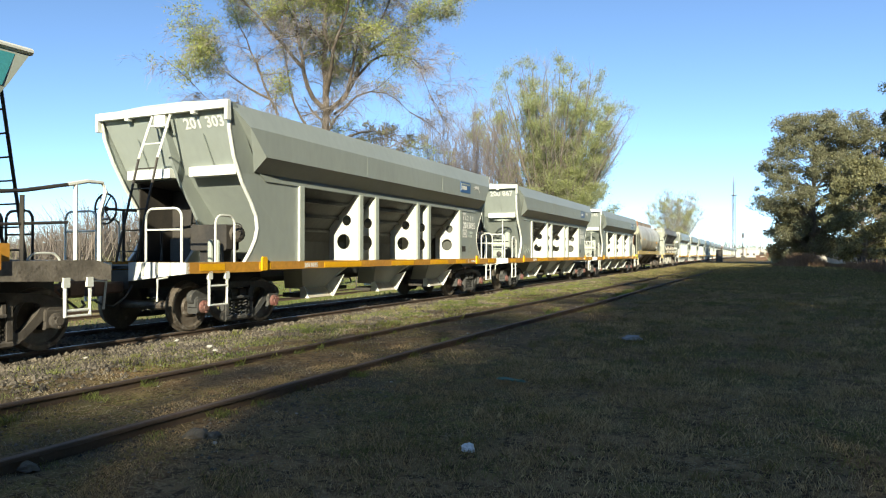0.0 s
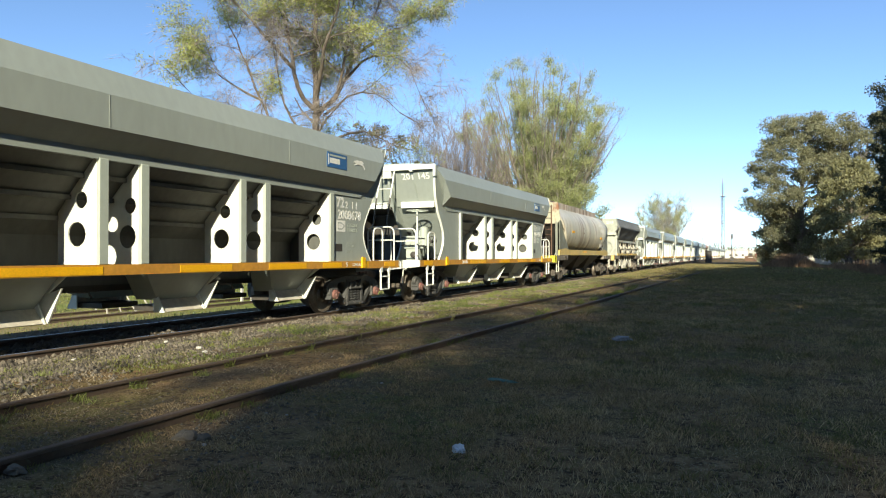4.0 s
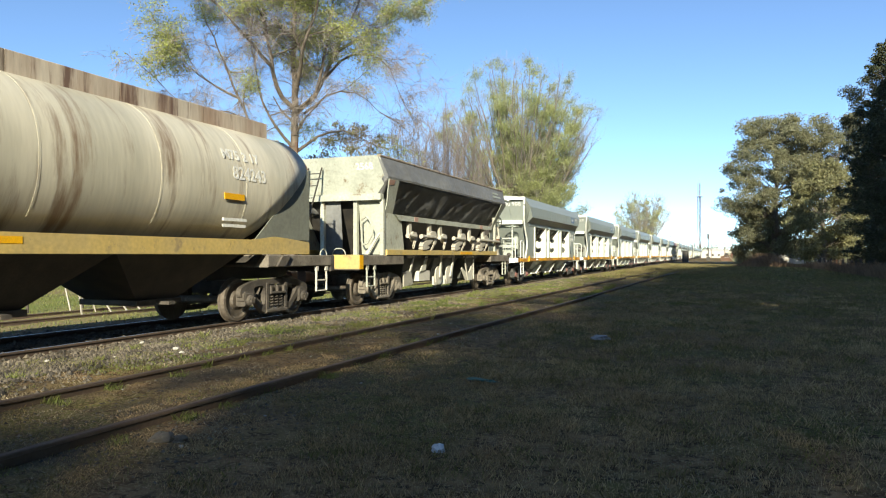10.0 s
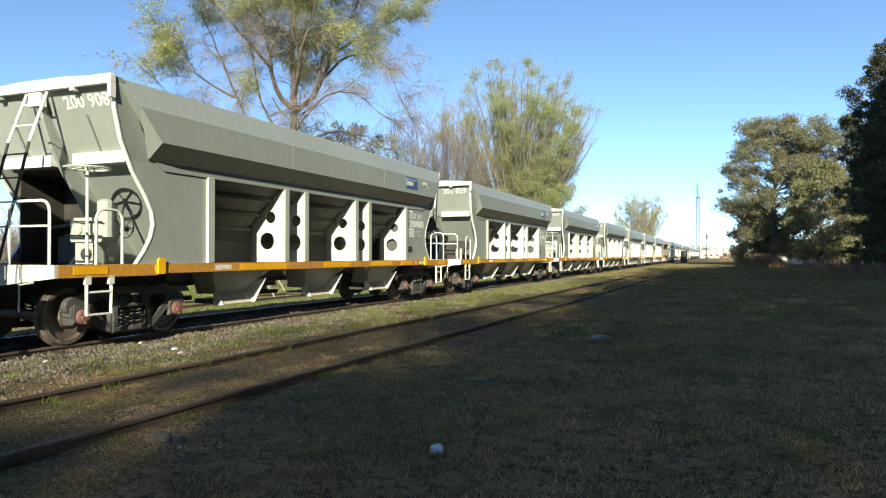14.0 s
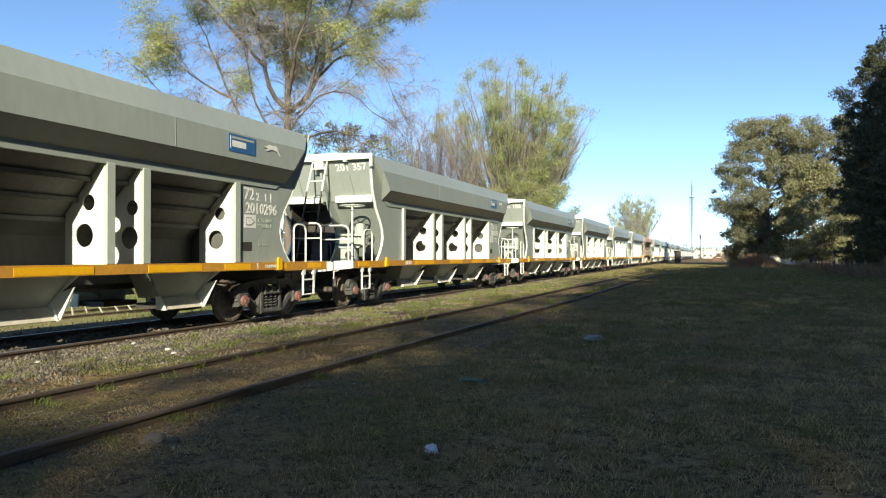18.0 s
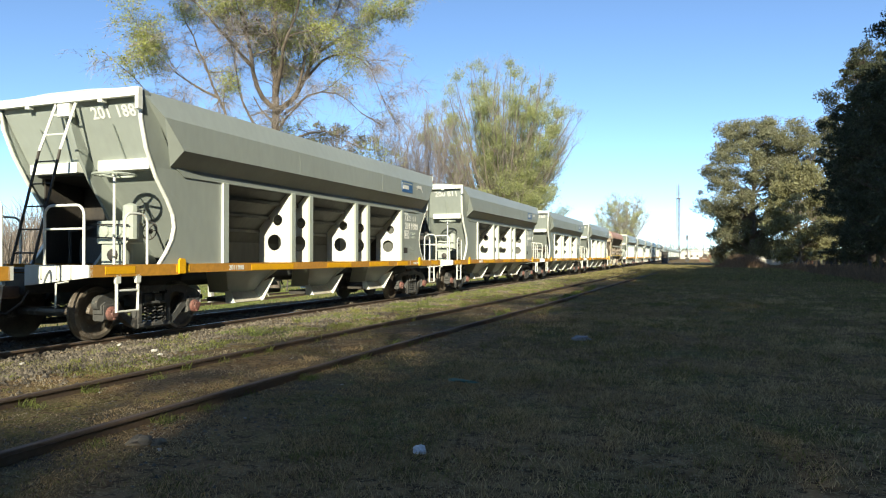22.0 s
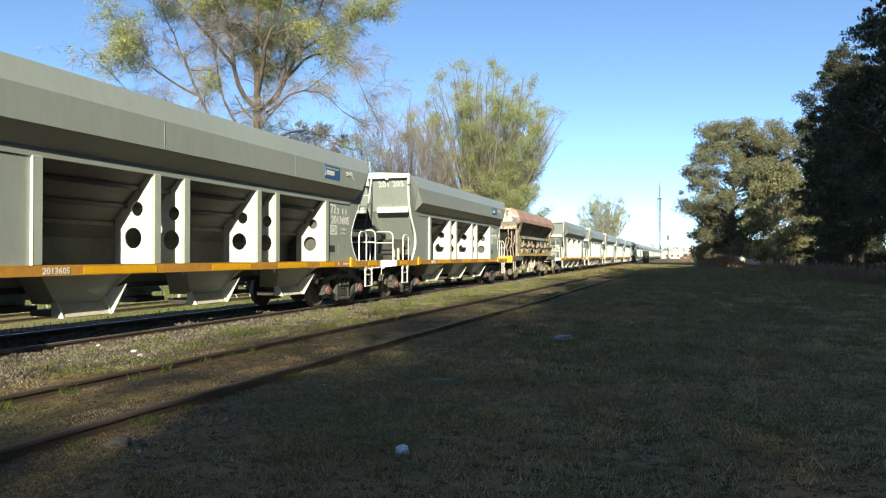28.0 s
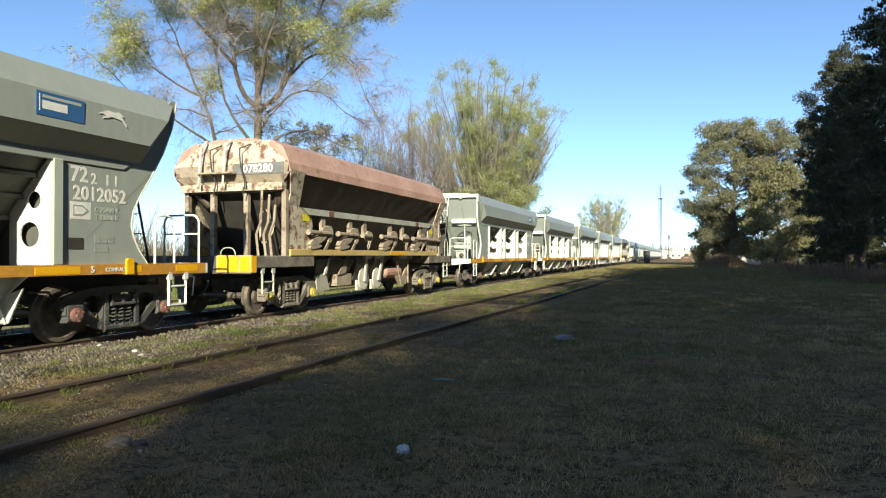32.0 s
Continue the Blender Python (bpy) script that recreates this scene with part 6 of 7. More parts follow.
big_mesh("grass", blades(620000, (-4.6, 13.0, 2.2, 60), lambda x, y: turf(x, y) * np.clip(0.4 + (y - 4) / 14, 0.4, 1) * (0.04 + 0.9 * green_part(x, y)), 0.052, 0.0023, 0.9, 2.6), 4, GRASS, "short green meadow grass beside the siding", "grass")
big_mesh("dry_grass", blades(900000, (-4.8, 12.0, 2.2, 50), lambda x, y: turf(x, y) * dry_part(x, y), 0.046, 0.0021, 1.1, 2.6), 4, STRAW, "dry straw-coloured grass in the turf", "grass")
big_mesh("siding_grass", blades(60000, (-6.9, -3.9, 2.5, 50), lambda x, y: 0.8 * patchy(x, y, 0.9, 0.0, 0.3, 9), 0.045, 0.0032, 1.1), 4, GRASS, "thin low grass between the siding rails", "grass")
big_mesh("siding_straw", blades(85000, (-7.0, -3.9, 2.5, 50), lambda x, y: 0.7 * patchy(x, y, 1.4, -0.05, 0.3, 12), 0.035, 0.003, 1.6), 4, STALK, "dry stalks between the siding rails", "grass")
big_mesh("far_grass", blades(140000, (-60, -12.4, 6, 90), lambda x, y: 0.6 + 0 * x, 0.08, 0.008), 4, WEED, "green field grass beyond the train", "grass")
big_mesh("distant_grass", blades(40000, (-9.2, 12, 45, 130), lambda x, y: 0.8 + 0 * x, 0.08, 0.02), 4, FARGRASS, "rough grass far along the line", "grass")
big_mesh("weeds", blades(200000, (-8.9, -6.5, 3.0, 70), lambda x, y: 0.9 * patchy(x, y, 1.1, -0.10, 0.25, 7) * np.clip(1.2 - (x + 8.0) ** 2 * 0.5, 0.1, 1) * np.clip(0.35 + y / 22, 0, 1), 0.055, 0.0034, 0.9), 4, WEED, "bright green weeds between the two tracks", "weeds")
big_mesh("straw_weeds", blades(120000, (-9.3, -6.4, 3.0, 60), lambda x, y: 0.6 * patchy(x, y, 1.3, -0.02, 0.3, 17), 0.05, 0.003, 1.3), 4, STALK, "dry stalks between the two tracks", "weeds")
big_mesh("worn_dry_grass", blades(150000, (-5.4, -0.6, 2.2, 10), lambda x, y: 0.15 + 0.85 * patchy(x, y, 2.2, -0.25, 0.2, 57), 0.030, 0.0022, 1.5, 2.2), 4, STRAW, "trodden dry grass on bare soil beside the siding", "grass")
big_mesh("grass_litter", blades(90000, (-5.4, 0.5, 2.2, 10), lambda x, y: 0.2 + 0.8 * patchy(x, y, 3.0, -0.2, 0.2, 63), 0.022, 0.0026, 2.4, 2.2), 4, STALK, "broken stalks lying on bare soil", "grass")
# clumps of longer dry and green grass on the bank
for name, mat, n, h, label in (("dry_tussocks", STRAW, 620, 0.062, "clumps of longer straw-coloured grass on the bank"), ("green_tussocks", GRASS, 170, 0.06, "clumps of longer green grass on the bank")):
    bunch = []
    while len(bunch) < n:
        cy = 2.6 * (30 / 2.6) ** RNG.random()
        cx = RNG.uniform(-3.3, 0.27 * cy + 0.6)
        r = RNG.uniform(0.10, 0.36)
        bunch.append(blades(int(90 + 1300 * r), (cx - r, cx + r, cy - r, cy + r), lambda x, y: np.exp(-((x - cx) ** 2 + (y - cy) ** 2) / (0.5 * r * r)), h * RNG.uniform(0.7, 1.3), 0.0024, 0.9))
    big_mesh(name, np.concatenate(bunch), 4, mat, label, "grass")
# taller tufts along rails
tx = np.concatenate([SIDE_X + s * GAUGE / 2 + RNG.normal(0, 0.10, 60) for s in (-1, 1)] + [RNG.uniform(-8.9, -7.6, 80)])
ty = RNG.uniform(3, 34, len(tx))
tuft = []
for cx, cy in zip(tx, ty):
    b = blades(RNG.integers(40, 110), (cx - 0.10, cx + 0.10, cy - 0.09, cy + 0.09), lambda x, y: 1 + 0 * x, RNG.uniform(0.05, 0.13), 0.0030, 0.9)
    tuft.append(b)
big_mesh("grass_tufts", np.concatenate(tuft), 4, WEED, "weeds growing along the rails", "weeds")


def stones(n, xs, ys, size):
    """Small broken stones: stretched, turned octahedra."""
    x, y = xs(n), ys(n)
    z = heights(x, y)
    s = size * (0.5 + RNG.random(n) ** 2 * 1.5)
    base = np.array([(1, 0, 0), (0, 1, 0), (-1, 0, 0), (0, -1, 0), (0, 0, 0.8), (0, 0, -0.6)])
    tri = [(0, 1, 4), (1, 2, 4), (2, 3, 4), (3, 0, 4)]
    ang = RNG.random(n) * 6.28
    jit = 1 + 0.5 * (RNG.random((n, 6, 3)) - 0.5)
    p = base[None] * jit * s[:, None, None]
    c, sn = np.cos(ang)[:, None], np.sin(ang)[:, None]
    q = np.stack([p[..., 0] * c - p[..., 1] * sn, p[..., 0] * sn + p[..., 1] * c, p[..., 2]], -1)
    q += np.stack([x, y, z + s * 0.15], 1)[:, None, :]
    return q, tri


def stone_mesh(name, n, xs, ys, size, mat, label):
    q, tri = stones(n, xs, ys, size)
    me = bpy.data.meshes.new(name)
    v = q[:, :5].reshape(-1, 3)
    f = [(i * 5 + a, i * 5 + b, i * 5 + c) for i in range(n) for a, b, c in tri]
    me.from_pydata(v.tolist(), [], f)
    me.materials.append(mat)
    return tagged(new(name, me), label, "gravel", kind="stuff")


near_y = lambda n: 3.5 * (60 / 3.5) ** RNG.random(n)
stone_mesh("ballast", 24000, lambda n: RNG.normal(-8.5, 0.60, n), near_y, 0.024, STONE, "grey ballast stones beside the running line")
stone_mesh("bed_ballast", 9000, lambda n: RNG.uniform(-12.2, -9.2, n), near_y, 0.03, STONE, "dusty ballast between the rails")
stone_mesh("siding_grit", 6000, lambda n: RNG.normal(-5.0, 1.0, n), near_y, 0.011, STONE, "grit and small stones along the siding")


def pebbles(name, n, xs, ys, size, mat, label):
    """Rounded flat pebbles, one mesh."""
    bm = bmesh.new()
    bmesh.ops.create_icosphere(bm, subdivisions=2, radius=1)
    unit, tri = np.array([tuple(v.co) for v in bm.verts]), [tuple(v.index for v in f.verts) for f in bm.faces]
    bm.free()
    x, y = xs(n), ys(n)
    z = heights(x, y)
    v, f = [], []
    for i in range(n):
        k = np.array((1, RNG.uniform(0.55, 0.9), RNG.uniform(0.35, 0.6))) * size * RNG.uniform(0.5, 1.5)
        bumps = 1 + 0.25 * np.sin(unit @ RNG.normal(0, 2, 3) + i)
        q = unit * bumps[:, None] * k
        a = RNG.uniform(0, 6.28)
        q = np.stack([q[:, 0] * math.cos(a) - q[:, 1] * math.sin(a), q[:, 0] * math.sin(a) + q[:, 1] * math.cos(a), q[:, 2]], 1) + (x[i], y[i], z[i] + 0.004)
        f += [tuple(int(j) + len(v) for j in t) for t in tri]
        v += q.tolist()
    me = bpy.data.meshes.new(name)
    me.from_pydata(v, [], f)
    me.materials.append(mat)
    return tagged(new(name, me), label, "gravel", kind="stuff")


pebbles("pale_pebbles", 55, lambda n: RNG.uniform(-9.2, -3.8, n), near_y, 0.021, PALESTONE, "scattered pale pebbles")


# ---- litter ----
def lump(name, at, sx, sy, sz, mat, label, category, seed):
    bm = bmesh.new()
    bmesh.ops.create_icosphere(bm, subdivisions=3, radius=1)
    for v in bm.verts:
        d = 1 + 0.45 * noise.noise(v.co * 1.7 + Vector((seed, 0, 0))) + 0.2 * noise.noise(v.co * 5 + Vector((0, seed, 0)))
        v.co = Vector((v.co.x * sx * d, v.co.y * sy * d, max(-0.3, v.co.z) * sz * d))
    me = bpy.data.meshes.new(name)
    bm.to_mesh(me)
    bm.free()
    me.materials.append(mat)
    ob = new(name, me)
    ob.matrix_basis = at
    return tagged(ob, label, category)


BAG = material("white_plastic_film", (0.72, 0.73, 0.76), (0.6, 0.61, 0.65), 8, 0.4, bump=0.3, fine=30)
FILM = material("dirty_plastic_film", (0.34, 0.33, 0.34), (0.22, 0.21, 0.22), 14, 0.5, bump=0.4, fine=30)
RAG = material("faded_green_cloth", (0.11, 0.21, 0.165), (0.08, 0.155, 0.125), 6, 0.8, bump=0.4, fine=40)


# ---- trees ----
def limb_mesh(segs, mat, sides_big=7):
    """segs: list of (p0, r0, p1, r1)."""
    v, f = [], []
    for p0, r0, p1, r1 in segs:
        sides = sides_big if r0 > 0.10 else 5 if r0 > 0.03 else 3
        d = (p1 - p0).normalized()
        a = d.cross(Vector((0.3, 0.2, 0.93)))
        if a.length < 0.1:
            a = d.cross(Vector((1, 0, 0)))
        a.normalize()
        b = d.cross(a)
        o = len(v)
        for p, r in ((p0, r0), (p1, r1)):
            for j in range(sides):
                q = 2 * math.pi * j / sides
                v.append(p + r * (math.cos(q) * a + math.sin(q) * b))
        for j in range(sides):
            e = (j + 1) % sides
            f.append((o + j, o + e, o + sides + e, o + sides + j))
    me = bpy.data.meshes.new("trunk")
    me.from_pydata([tuple(p) for p in v], [], f)
    me.polygons.foreach_set("use_smooth", [True] * len(f))
    me.materials.append(mat)
    return me


def sprout(rnd, p, d, length, r, level, segs, tips, lift, droop):
    """A branch that forks again and again; the last shoots hang over."""
    n = 4 if level > 1 else 3
    for i in range(n):
        pull = lift if level > 1 else -droop * (i + 1) / n
        d = (d + Vector((rnd.gauss(0, 0.17), rnd.gauss(0, 0.17), rnd.gauss(0, 0.12) + pull))).normalized()
        q = p + d * length / n
        r1 = max(r * 0.8, 0.006)
        segs.append((p, r, q, r1))
        if level == 0:
            tips.append((q, d, 0))
        else:
            for _ in range(2):
                side = (d * 0.75 + Vector((rnd.gauss(0, 0.65), rnd.gauss(0, 0.65), rnd.gauss(0.1, 0.45)))).normalized()
                sprout(rnd, p.lerp(q, rnd.random()), side, length * rnd.uniform(0.38, 0.66), r1 * 0.5, level - 1, segs, tips, lift, droop)
        p, r = q, r1


def leaf_cloud(rng, tips, per_tip, reach, size, long=2.2, hang=0.0, fill=1.0, patch=0.25, along=0.0, bare_below=0.0):
    """Little leaf quads round the twig ends, thicker in some parts of the crown than in others."""
    t = np.array([tuple(p) for p, d, k in tips])
    w = np.array([tuple(d) for p, d, k in tips])
    if fill < 1:
        v = np.array([noise.noise(Vector(p) * patch) for p in t])
        if bare_below:
            v = v + 0.055 * np.clip(t[:, 2] - bare_below, -6, 2)
        sel = v > np.quantile(v, 1 - fill)
        t, w = t[sel], w[sel]
    n = len(t) * per_tip
    c = np.repeat(t, per_tip, 0) + rng.normal(0, reach, (n, 3)) * np.array([1, 1, 0.8])
    c[:, 2] -= np.abs(rng.normal(0, hang, n)) if hang else 0
    a = rng.normal(0, 1, (n, 3)) * (1 - along * 0.7) + along * (np.repeat(w, per_tip, 0) + np.array([0, 0, 0.4]))
    a[:, 2] -= hang * 2
    a /= np.linalg.norm(a, axis=1)[:, None] + 1e-9
    b = np.cross(a, rng.normal(0, 1, (n, 3)))
    b /= np.linalg.norm(b, axis=1)[:, None] + 1e-9
    s = size * (0.6 + 0.8 * rng.random(n))[:, None]
    a, b = a * s * long * 0.5, b * s * 0.5
    return np.stack([c - a, c - b * 0.9, c + a, c + b * 0.9], 1)


def twig_cloud(rng, tips, per_tip, length, width, fall=0.2):
    """Fine twigs: long thin slivers that leave the branch ends."""
    t = np.array([tuple(p) for p, d, k in tips])
    d = np.array([tuple(d) for p, d, k in tips])
    n = len(t) * per_tip
    c, d = np.repeat(t, per_tip, 0), np.repeat(d, per_tip, 0)
    a = d * 0.8 + rng.normal(0, 0.45, (n, 3))
    a[:, 2] -= fall
    a /= np.linalg.norm(a, axis=1)[:, None] + 1e-9
    a *= (length * (0.4 + rng.random(n)))[:, None]
    b = np.cross(a, rng.normal(0, 1, (n, 3)))
    b *= width / (np.linalg.norm(b, axis=1)[:, None] + 1e-9)
    mid = c + a * 0.55 + rng.normal(0, 0.06 * length, (n, 3))
    return np.concatenate([np.stack([c - b, c + b, mid + b * 0.7, mid - b * 0.7], 1), np.stack([mid - b * 0.7, mid + b * 0.7, c + a + b * 0.3, c + a - b * 0.3], 1)])


def limbed_tree(name, label, at, seed, limbs, bark, twig_mat, leaf, reach, per_tip, leaf_w, leaf_l, fill, patch, lift=0.05, droop=0.2, from_u=0.2):
    """limbs: (radius at the foot, points) of the trunk and its boughs; each bough carries forking branches, hanging twigs and clumps of leaves."""
    rnd, rng = random.Random(seed), np.random.default_rng(seed)
    segs, tips = [], []
    for r0, pts in limbs:
        pts = [Vector(p) for p in pts]
        run, line = [0.0], []
        for p, q in zip(pts, pts[1:]):
            run.append(run[-1] + (q - p).length)
        steps = max(4, int(run[-1] / 0.9))
        for i in range(steps + 1):
            at_l = run[-1] * i / steps
            k = min(range(len(pts) - 1), key=lambda j: abs(at_l - (run[j] + run[j + 1]) / 2) - (run[j + 1] - run[j]) / 2)
            w = (at_l - run[k]) / (run[k + 1] - run[k])
            line.append(pts[k].lerp(pts[k + 1], min(1, max(0, w))) + Vector((rnd.gauss(0, 0.07), rnd.gauss(0, 0.07), 0)) * (i > 0))
        for i in range(steps):
            u = i / steps
            ra, rb = max(0.02, r0 * (1 - 0.88 * u)), max(0.02, r0 * (1 - 0.88 * (u + 1 / steps)))
            segs.append((line[i], ra, line[i + 1], rb))
            if u >= from_u and line[i].z > 8.5:
                d0 = (line[i + 1] - line[i]).normalized()
                side = (d0 * 0.55 + Vector((rnd.gauss(0, 0.8), rnd.gauss(0, 0.8), rnd.gauss(0.15, 0.35)))).normalized()
                sprout(rnd, line[i + 1], side, reach * rnd.uniform(0.6, 1.1) * (1.05 - 0.4 * u), min(0.09, rb * 0.55), 2, segs, tips, lift, droop)
        sprout(rnd, line[-1], (line[-1] - line[-2]).normalized(), reach * 0.8, 0.04, 2, segs, tips, lift, droop)
    t = thing(name, label, "tree", at=at)
    part("trunk", limb_mesh(segs, bark), None, t)
    part("brushwood", big_mesh("brushwood", twig_cloud(rng, tips, 2, 0.8, 0.007, 0.5), 4, twig_mat, "", ""), None, t)["kind"] = "stuff"
    part("crown", big_mesh("crown", leaf_cloud(rng, tips, per_tip, 0.24, leaf_w, leaf_l, 0, fill, patch, 0.3, 15.5), 4, leaf, "", ""), None, t)
    return t


def lumpy_tree(name, label, at, seed, height, radius, low, bark, leaf, trunk_r, lumps, lump_r, leaves, size, long=2.0, top=0.35, belly=0.35, rough=0.25, hang=0.3, thin_from=1.0, stray=0, reach=1.3):
    """A full crown made of many rounded tufts of leaves, each on a bough of its own, with gaps and stray branches between them."""
    rnd, rng = random.Random(seed), np.random.default_rng(seed)
    segs, quads = [], []
    p, stem = Vector((0, 0, -0.3)), []
    for i in range(9):
        q = Vector((rnd.uniform(-0.25, 0.25), rnd.uniform(-0.25, 0.25), height * 0.92 * (i + 1) / 9))
        segs.append((p, trunk_r * (1.1 - i / 9.5), q, trunk_r * (1.1 - (i + 1) / 9.5)))
        stem.append(q)
        p = q
    levels = [(k + 0.5) / lumps for k in range(lumps)]
    rnd.shuffle(levels)
    for k in range(lumps + stray):
        u = levels[k] if k < lumps else rnd.uniform(0.35, 1.0)
        prof = 0.55 + 0.45 * u / belly if u < belly else 1 - (1 - top) * ((u - belly) / (1 - belly)) ** 1.7
        a = k * 2.399 + rnd.uniform(-0.3, 0.3)
        rho = radius * prof * (0.35 + 0.65 * math.sqrt(rnd.random())) * (1 + rough * rnd.uniform(-1, 1))
        r = lump_r * rnd.uniform(0.6, 1.25)
        n = int(leaves * (r / lump_r) ** 2)
        if k >= lumps:
            rho, r, n = radius * prof * rnd.uniform(0.8 * reach - 0.04, reach), lump_r * rnd.uniform(0.3, 0.5), int(leaves * 0.22)
        c = Vector((math.cos(a) * rho, math.sin(a) * rho, low + (height - low) * u + rnd.uniform(-0.3, 0.3)))
        if u > thin_from:
            n = int(n * max(0.05, 1 - 1.8 * (u - thin_from) / (1 - thin_from)))
        foot = min(stem, key=lambda s: abs(s.z - (c.z - 0.3 * rho - 0.5)))
        mid = foot.lerp(c, 0.5) + Vector((rnd.uniform(-.3, .3), rnd.uniform(-.3, .3), 0.25 * r))
        br = max(0.03, trunk_r * 0.22 * (1.1 - u))
        segs += [(foot, br, mid, br * 0.7), (mid, br * 0.7, c, br * 0.35)]
        for _ in range(5):
            e = Vector((rnd.gauss(0, 1), rnd.gauss(0, 1), rnd.gauss(0.2, 0.8))).normalized()
            segs.append((c, br * 0.3, c + e * r * 0.95, 0.008))
        d = rng.normal(0, 1, (n, 3))
        d /= np.linalg.norm(d, axis=1)[:, None]
        squash = np.array([rnd.uniform(0.8, 1.25), rnd.uniform(0.8, 1.25), rnd.uniform(0.6, 0.85)])
        bump = 1 + 0.3 * np.sin(d @ rng.normal(0, 3, 3) + k) * np.sin(d @ rng.normal(0, 4, 3))
        pos = np.array(c) + d * squash * r * (rng.random(n) ** 0.45 * bump)[:, None]
        ax = rng.normal(0, 1, (n, 3))
        ax[:, 2] -= hang * 2
        ax /= np.linalg.norm(ax, axis=1)[:, None]
        b = np.cross(ax, rng.normal(0, 1, (n, 3)))
        b /= np.linalg.norm(b, axis=1)[:, None] + 1e-9
        sz = size * (0.6 + 0.8 * rng.random(n))[:, None]
        ax, b = ax * sz * long * 0.5, b * sz * 0.5
        quads.append(np.stack([pos - ax, pos - b, pos + ax, pos + b], 1))
    t = thing(name, label, "tree", at=at)
    part("trunk", limb_mesh(segs, bark), None, t)
    part("crown", big_mesh("crown", np.concatenate(quads), 4, leaf, "", ""), None, t)
    return t


# trunk, forked boughs and a second slender stem of the tall tree: (radius, points across, in depth, up)
TALL_LIMBS = [
    (0.40, [(0, 0, -0.3), (0.05, 0, 5), (0, 0, 11), (0.1, 0.3, 14), (-0.1, 0.6, 17.4), (0.3, 0.4, 21), (0, 0.2, 24)]),
    (0.17, [(0, 0, 11.4), (-1.2, -0.6, 12.6), (-1.35, -1.0, 13.8), (-1.7, -1.4, 16), (-2.5, -1.6, 19), (-3.4, -1.8, 22)]),
    (0.19, [(0, 0, 11.0), (1.4, 0.5, 12.6), (2.2, 0.9, 14.5), (3.0, 1.2, 16.3), (4.2, 1.5, 19), (5.0, 2.0, 22)]),
    (0.11, [(1.8, 0.7, 13.5), (3.4, 0.2, 15.2), (5.2, -0.2, 15.4), (6.5, -0.3, 14.2), (7.0, -0.4, 12.6)]),
    (0.12, [(2.6, 1.0, 15.4), (4.8, 1.8, 17.4), (7.2, 2.2, 18.6)]),
    (0.13, [(-1.35, -1.0, 13.8), (-3.2, -2.0, 15.6), (-5.5, -2.6, 18), (-7.6, -3.0, 19.8)]),
    (0.18, [(-1.4, 1.0, -0.3), (-2.6, 1.2, 8), (-3.0, 1.4, 10.9), (-3.9, 1.6, 13), (-4.4, 1.9, 14.4), (-5.6, 2.2, 17), (-6.8, 2.4, 20)]),
    (0.10, [(-3.6, 1.5, 12.3), (-5.6, 1.2, 13.2), (-7.6, 0.8, 14.8)]),
    (0.09, [(-3.0, 1.4, 10.9), (-4.6, 2.4, 11.6), (-6.2, 3.0, 11.7)]),
    (0.16, [(0.1, 0.3, 13), (0.4, 3.0, 15.5), (0.8, 5.0, 18.5), (1.2, 6.0, 21)]),
    (0.16, [(0, 0, 12), (0.5, -3.0, 14.8), (1.6, -5.0, 17.5), (2.2, -5.6, 20)]),
    (0.10, [(0.6, 0.2, 11.2), (2.6, -0.8, 12.6), (4.4, -1.2, 12.4), (5.4, -1.4, 11.2)]),
    (0.12, [(0.1, 0, 8.6), (1.8, 0.8, 10.0), (3.6, 1.2, 10.4), (5.0, 1.4, 9.6)]),
    (0.12, [(0, 0, 8.8), (-1.6, -0.8, 10.6), (-2.4, -1.4, 12.6), (-2.6, -1.8, 15.0)]),
    (0.10, [(-2.7, 1.2, 9.0), (-4.4, 0.4, 10.0), (-6.4, 0.0, 11.0), (-8.4, -0.3, 12.6)]),
    (0.12, [(1.4, 0.5, 12.6), (1.9, -1.2, 15.0), (2.4, -2.0, 18.0), (2.2, -2.4, 21.0)]),
]
limbed_tree("tall_tree", "tall spreading tree with sparse new yellow-green leaves", pose(-26.0, 38.6, -0.3, 0, 0, 34), 3, TALL_LIMBS, BARK_BROWN, TWIG_MAUVE, LEAF_SPRING, 3.5, 9, 0.06, 2.8, 0.45, 0.3)


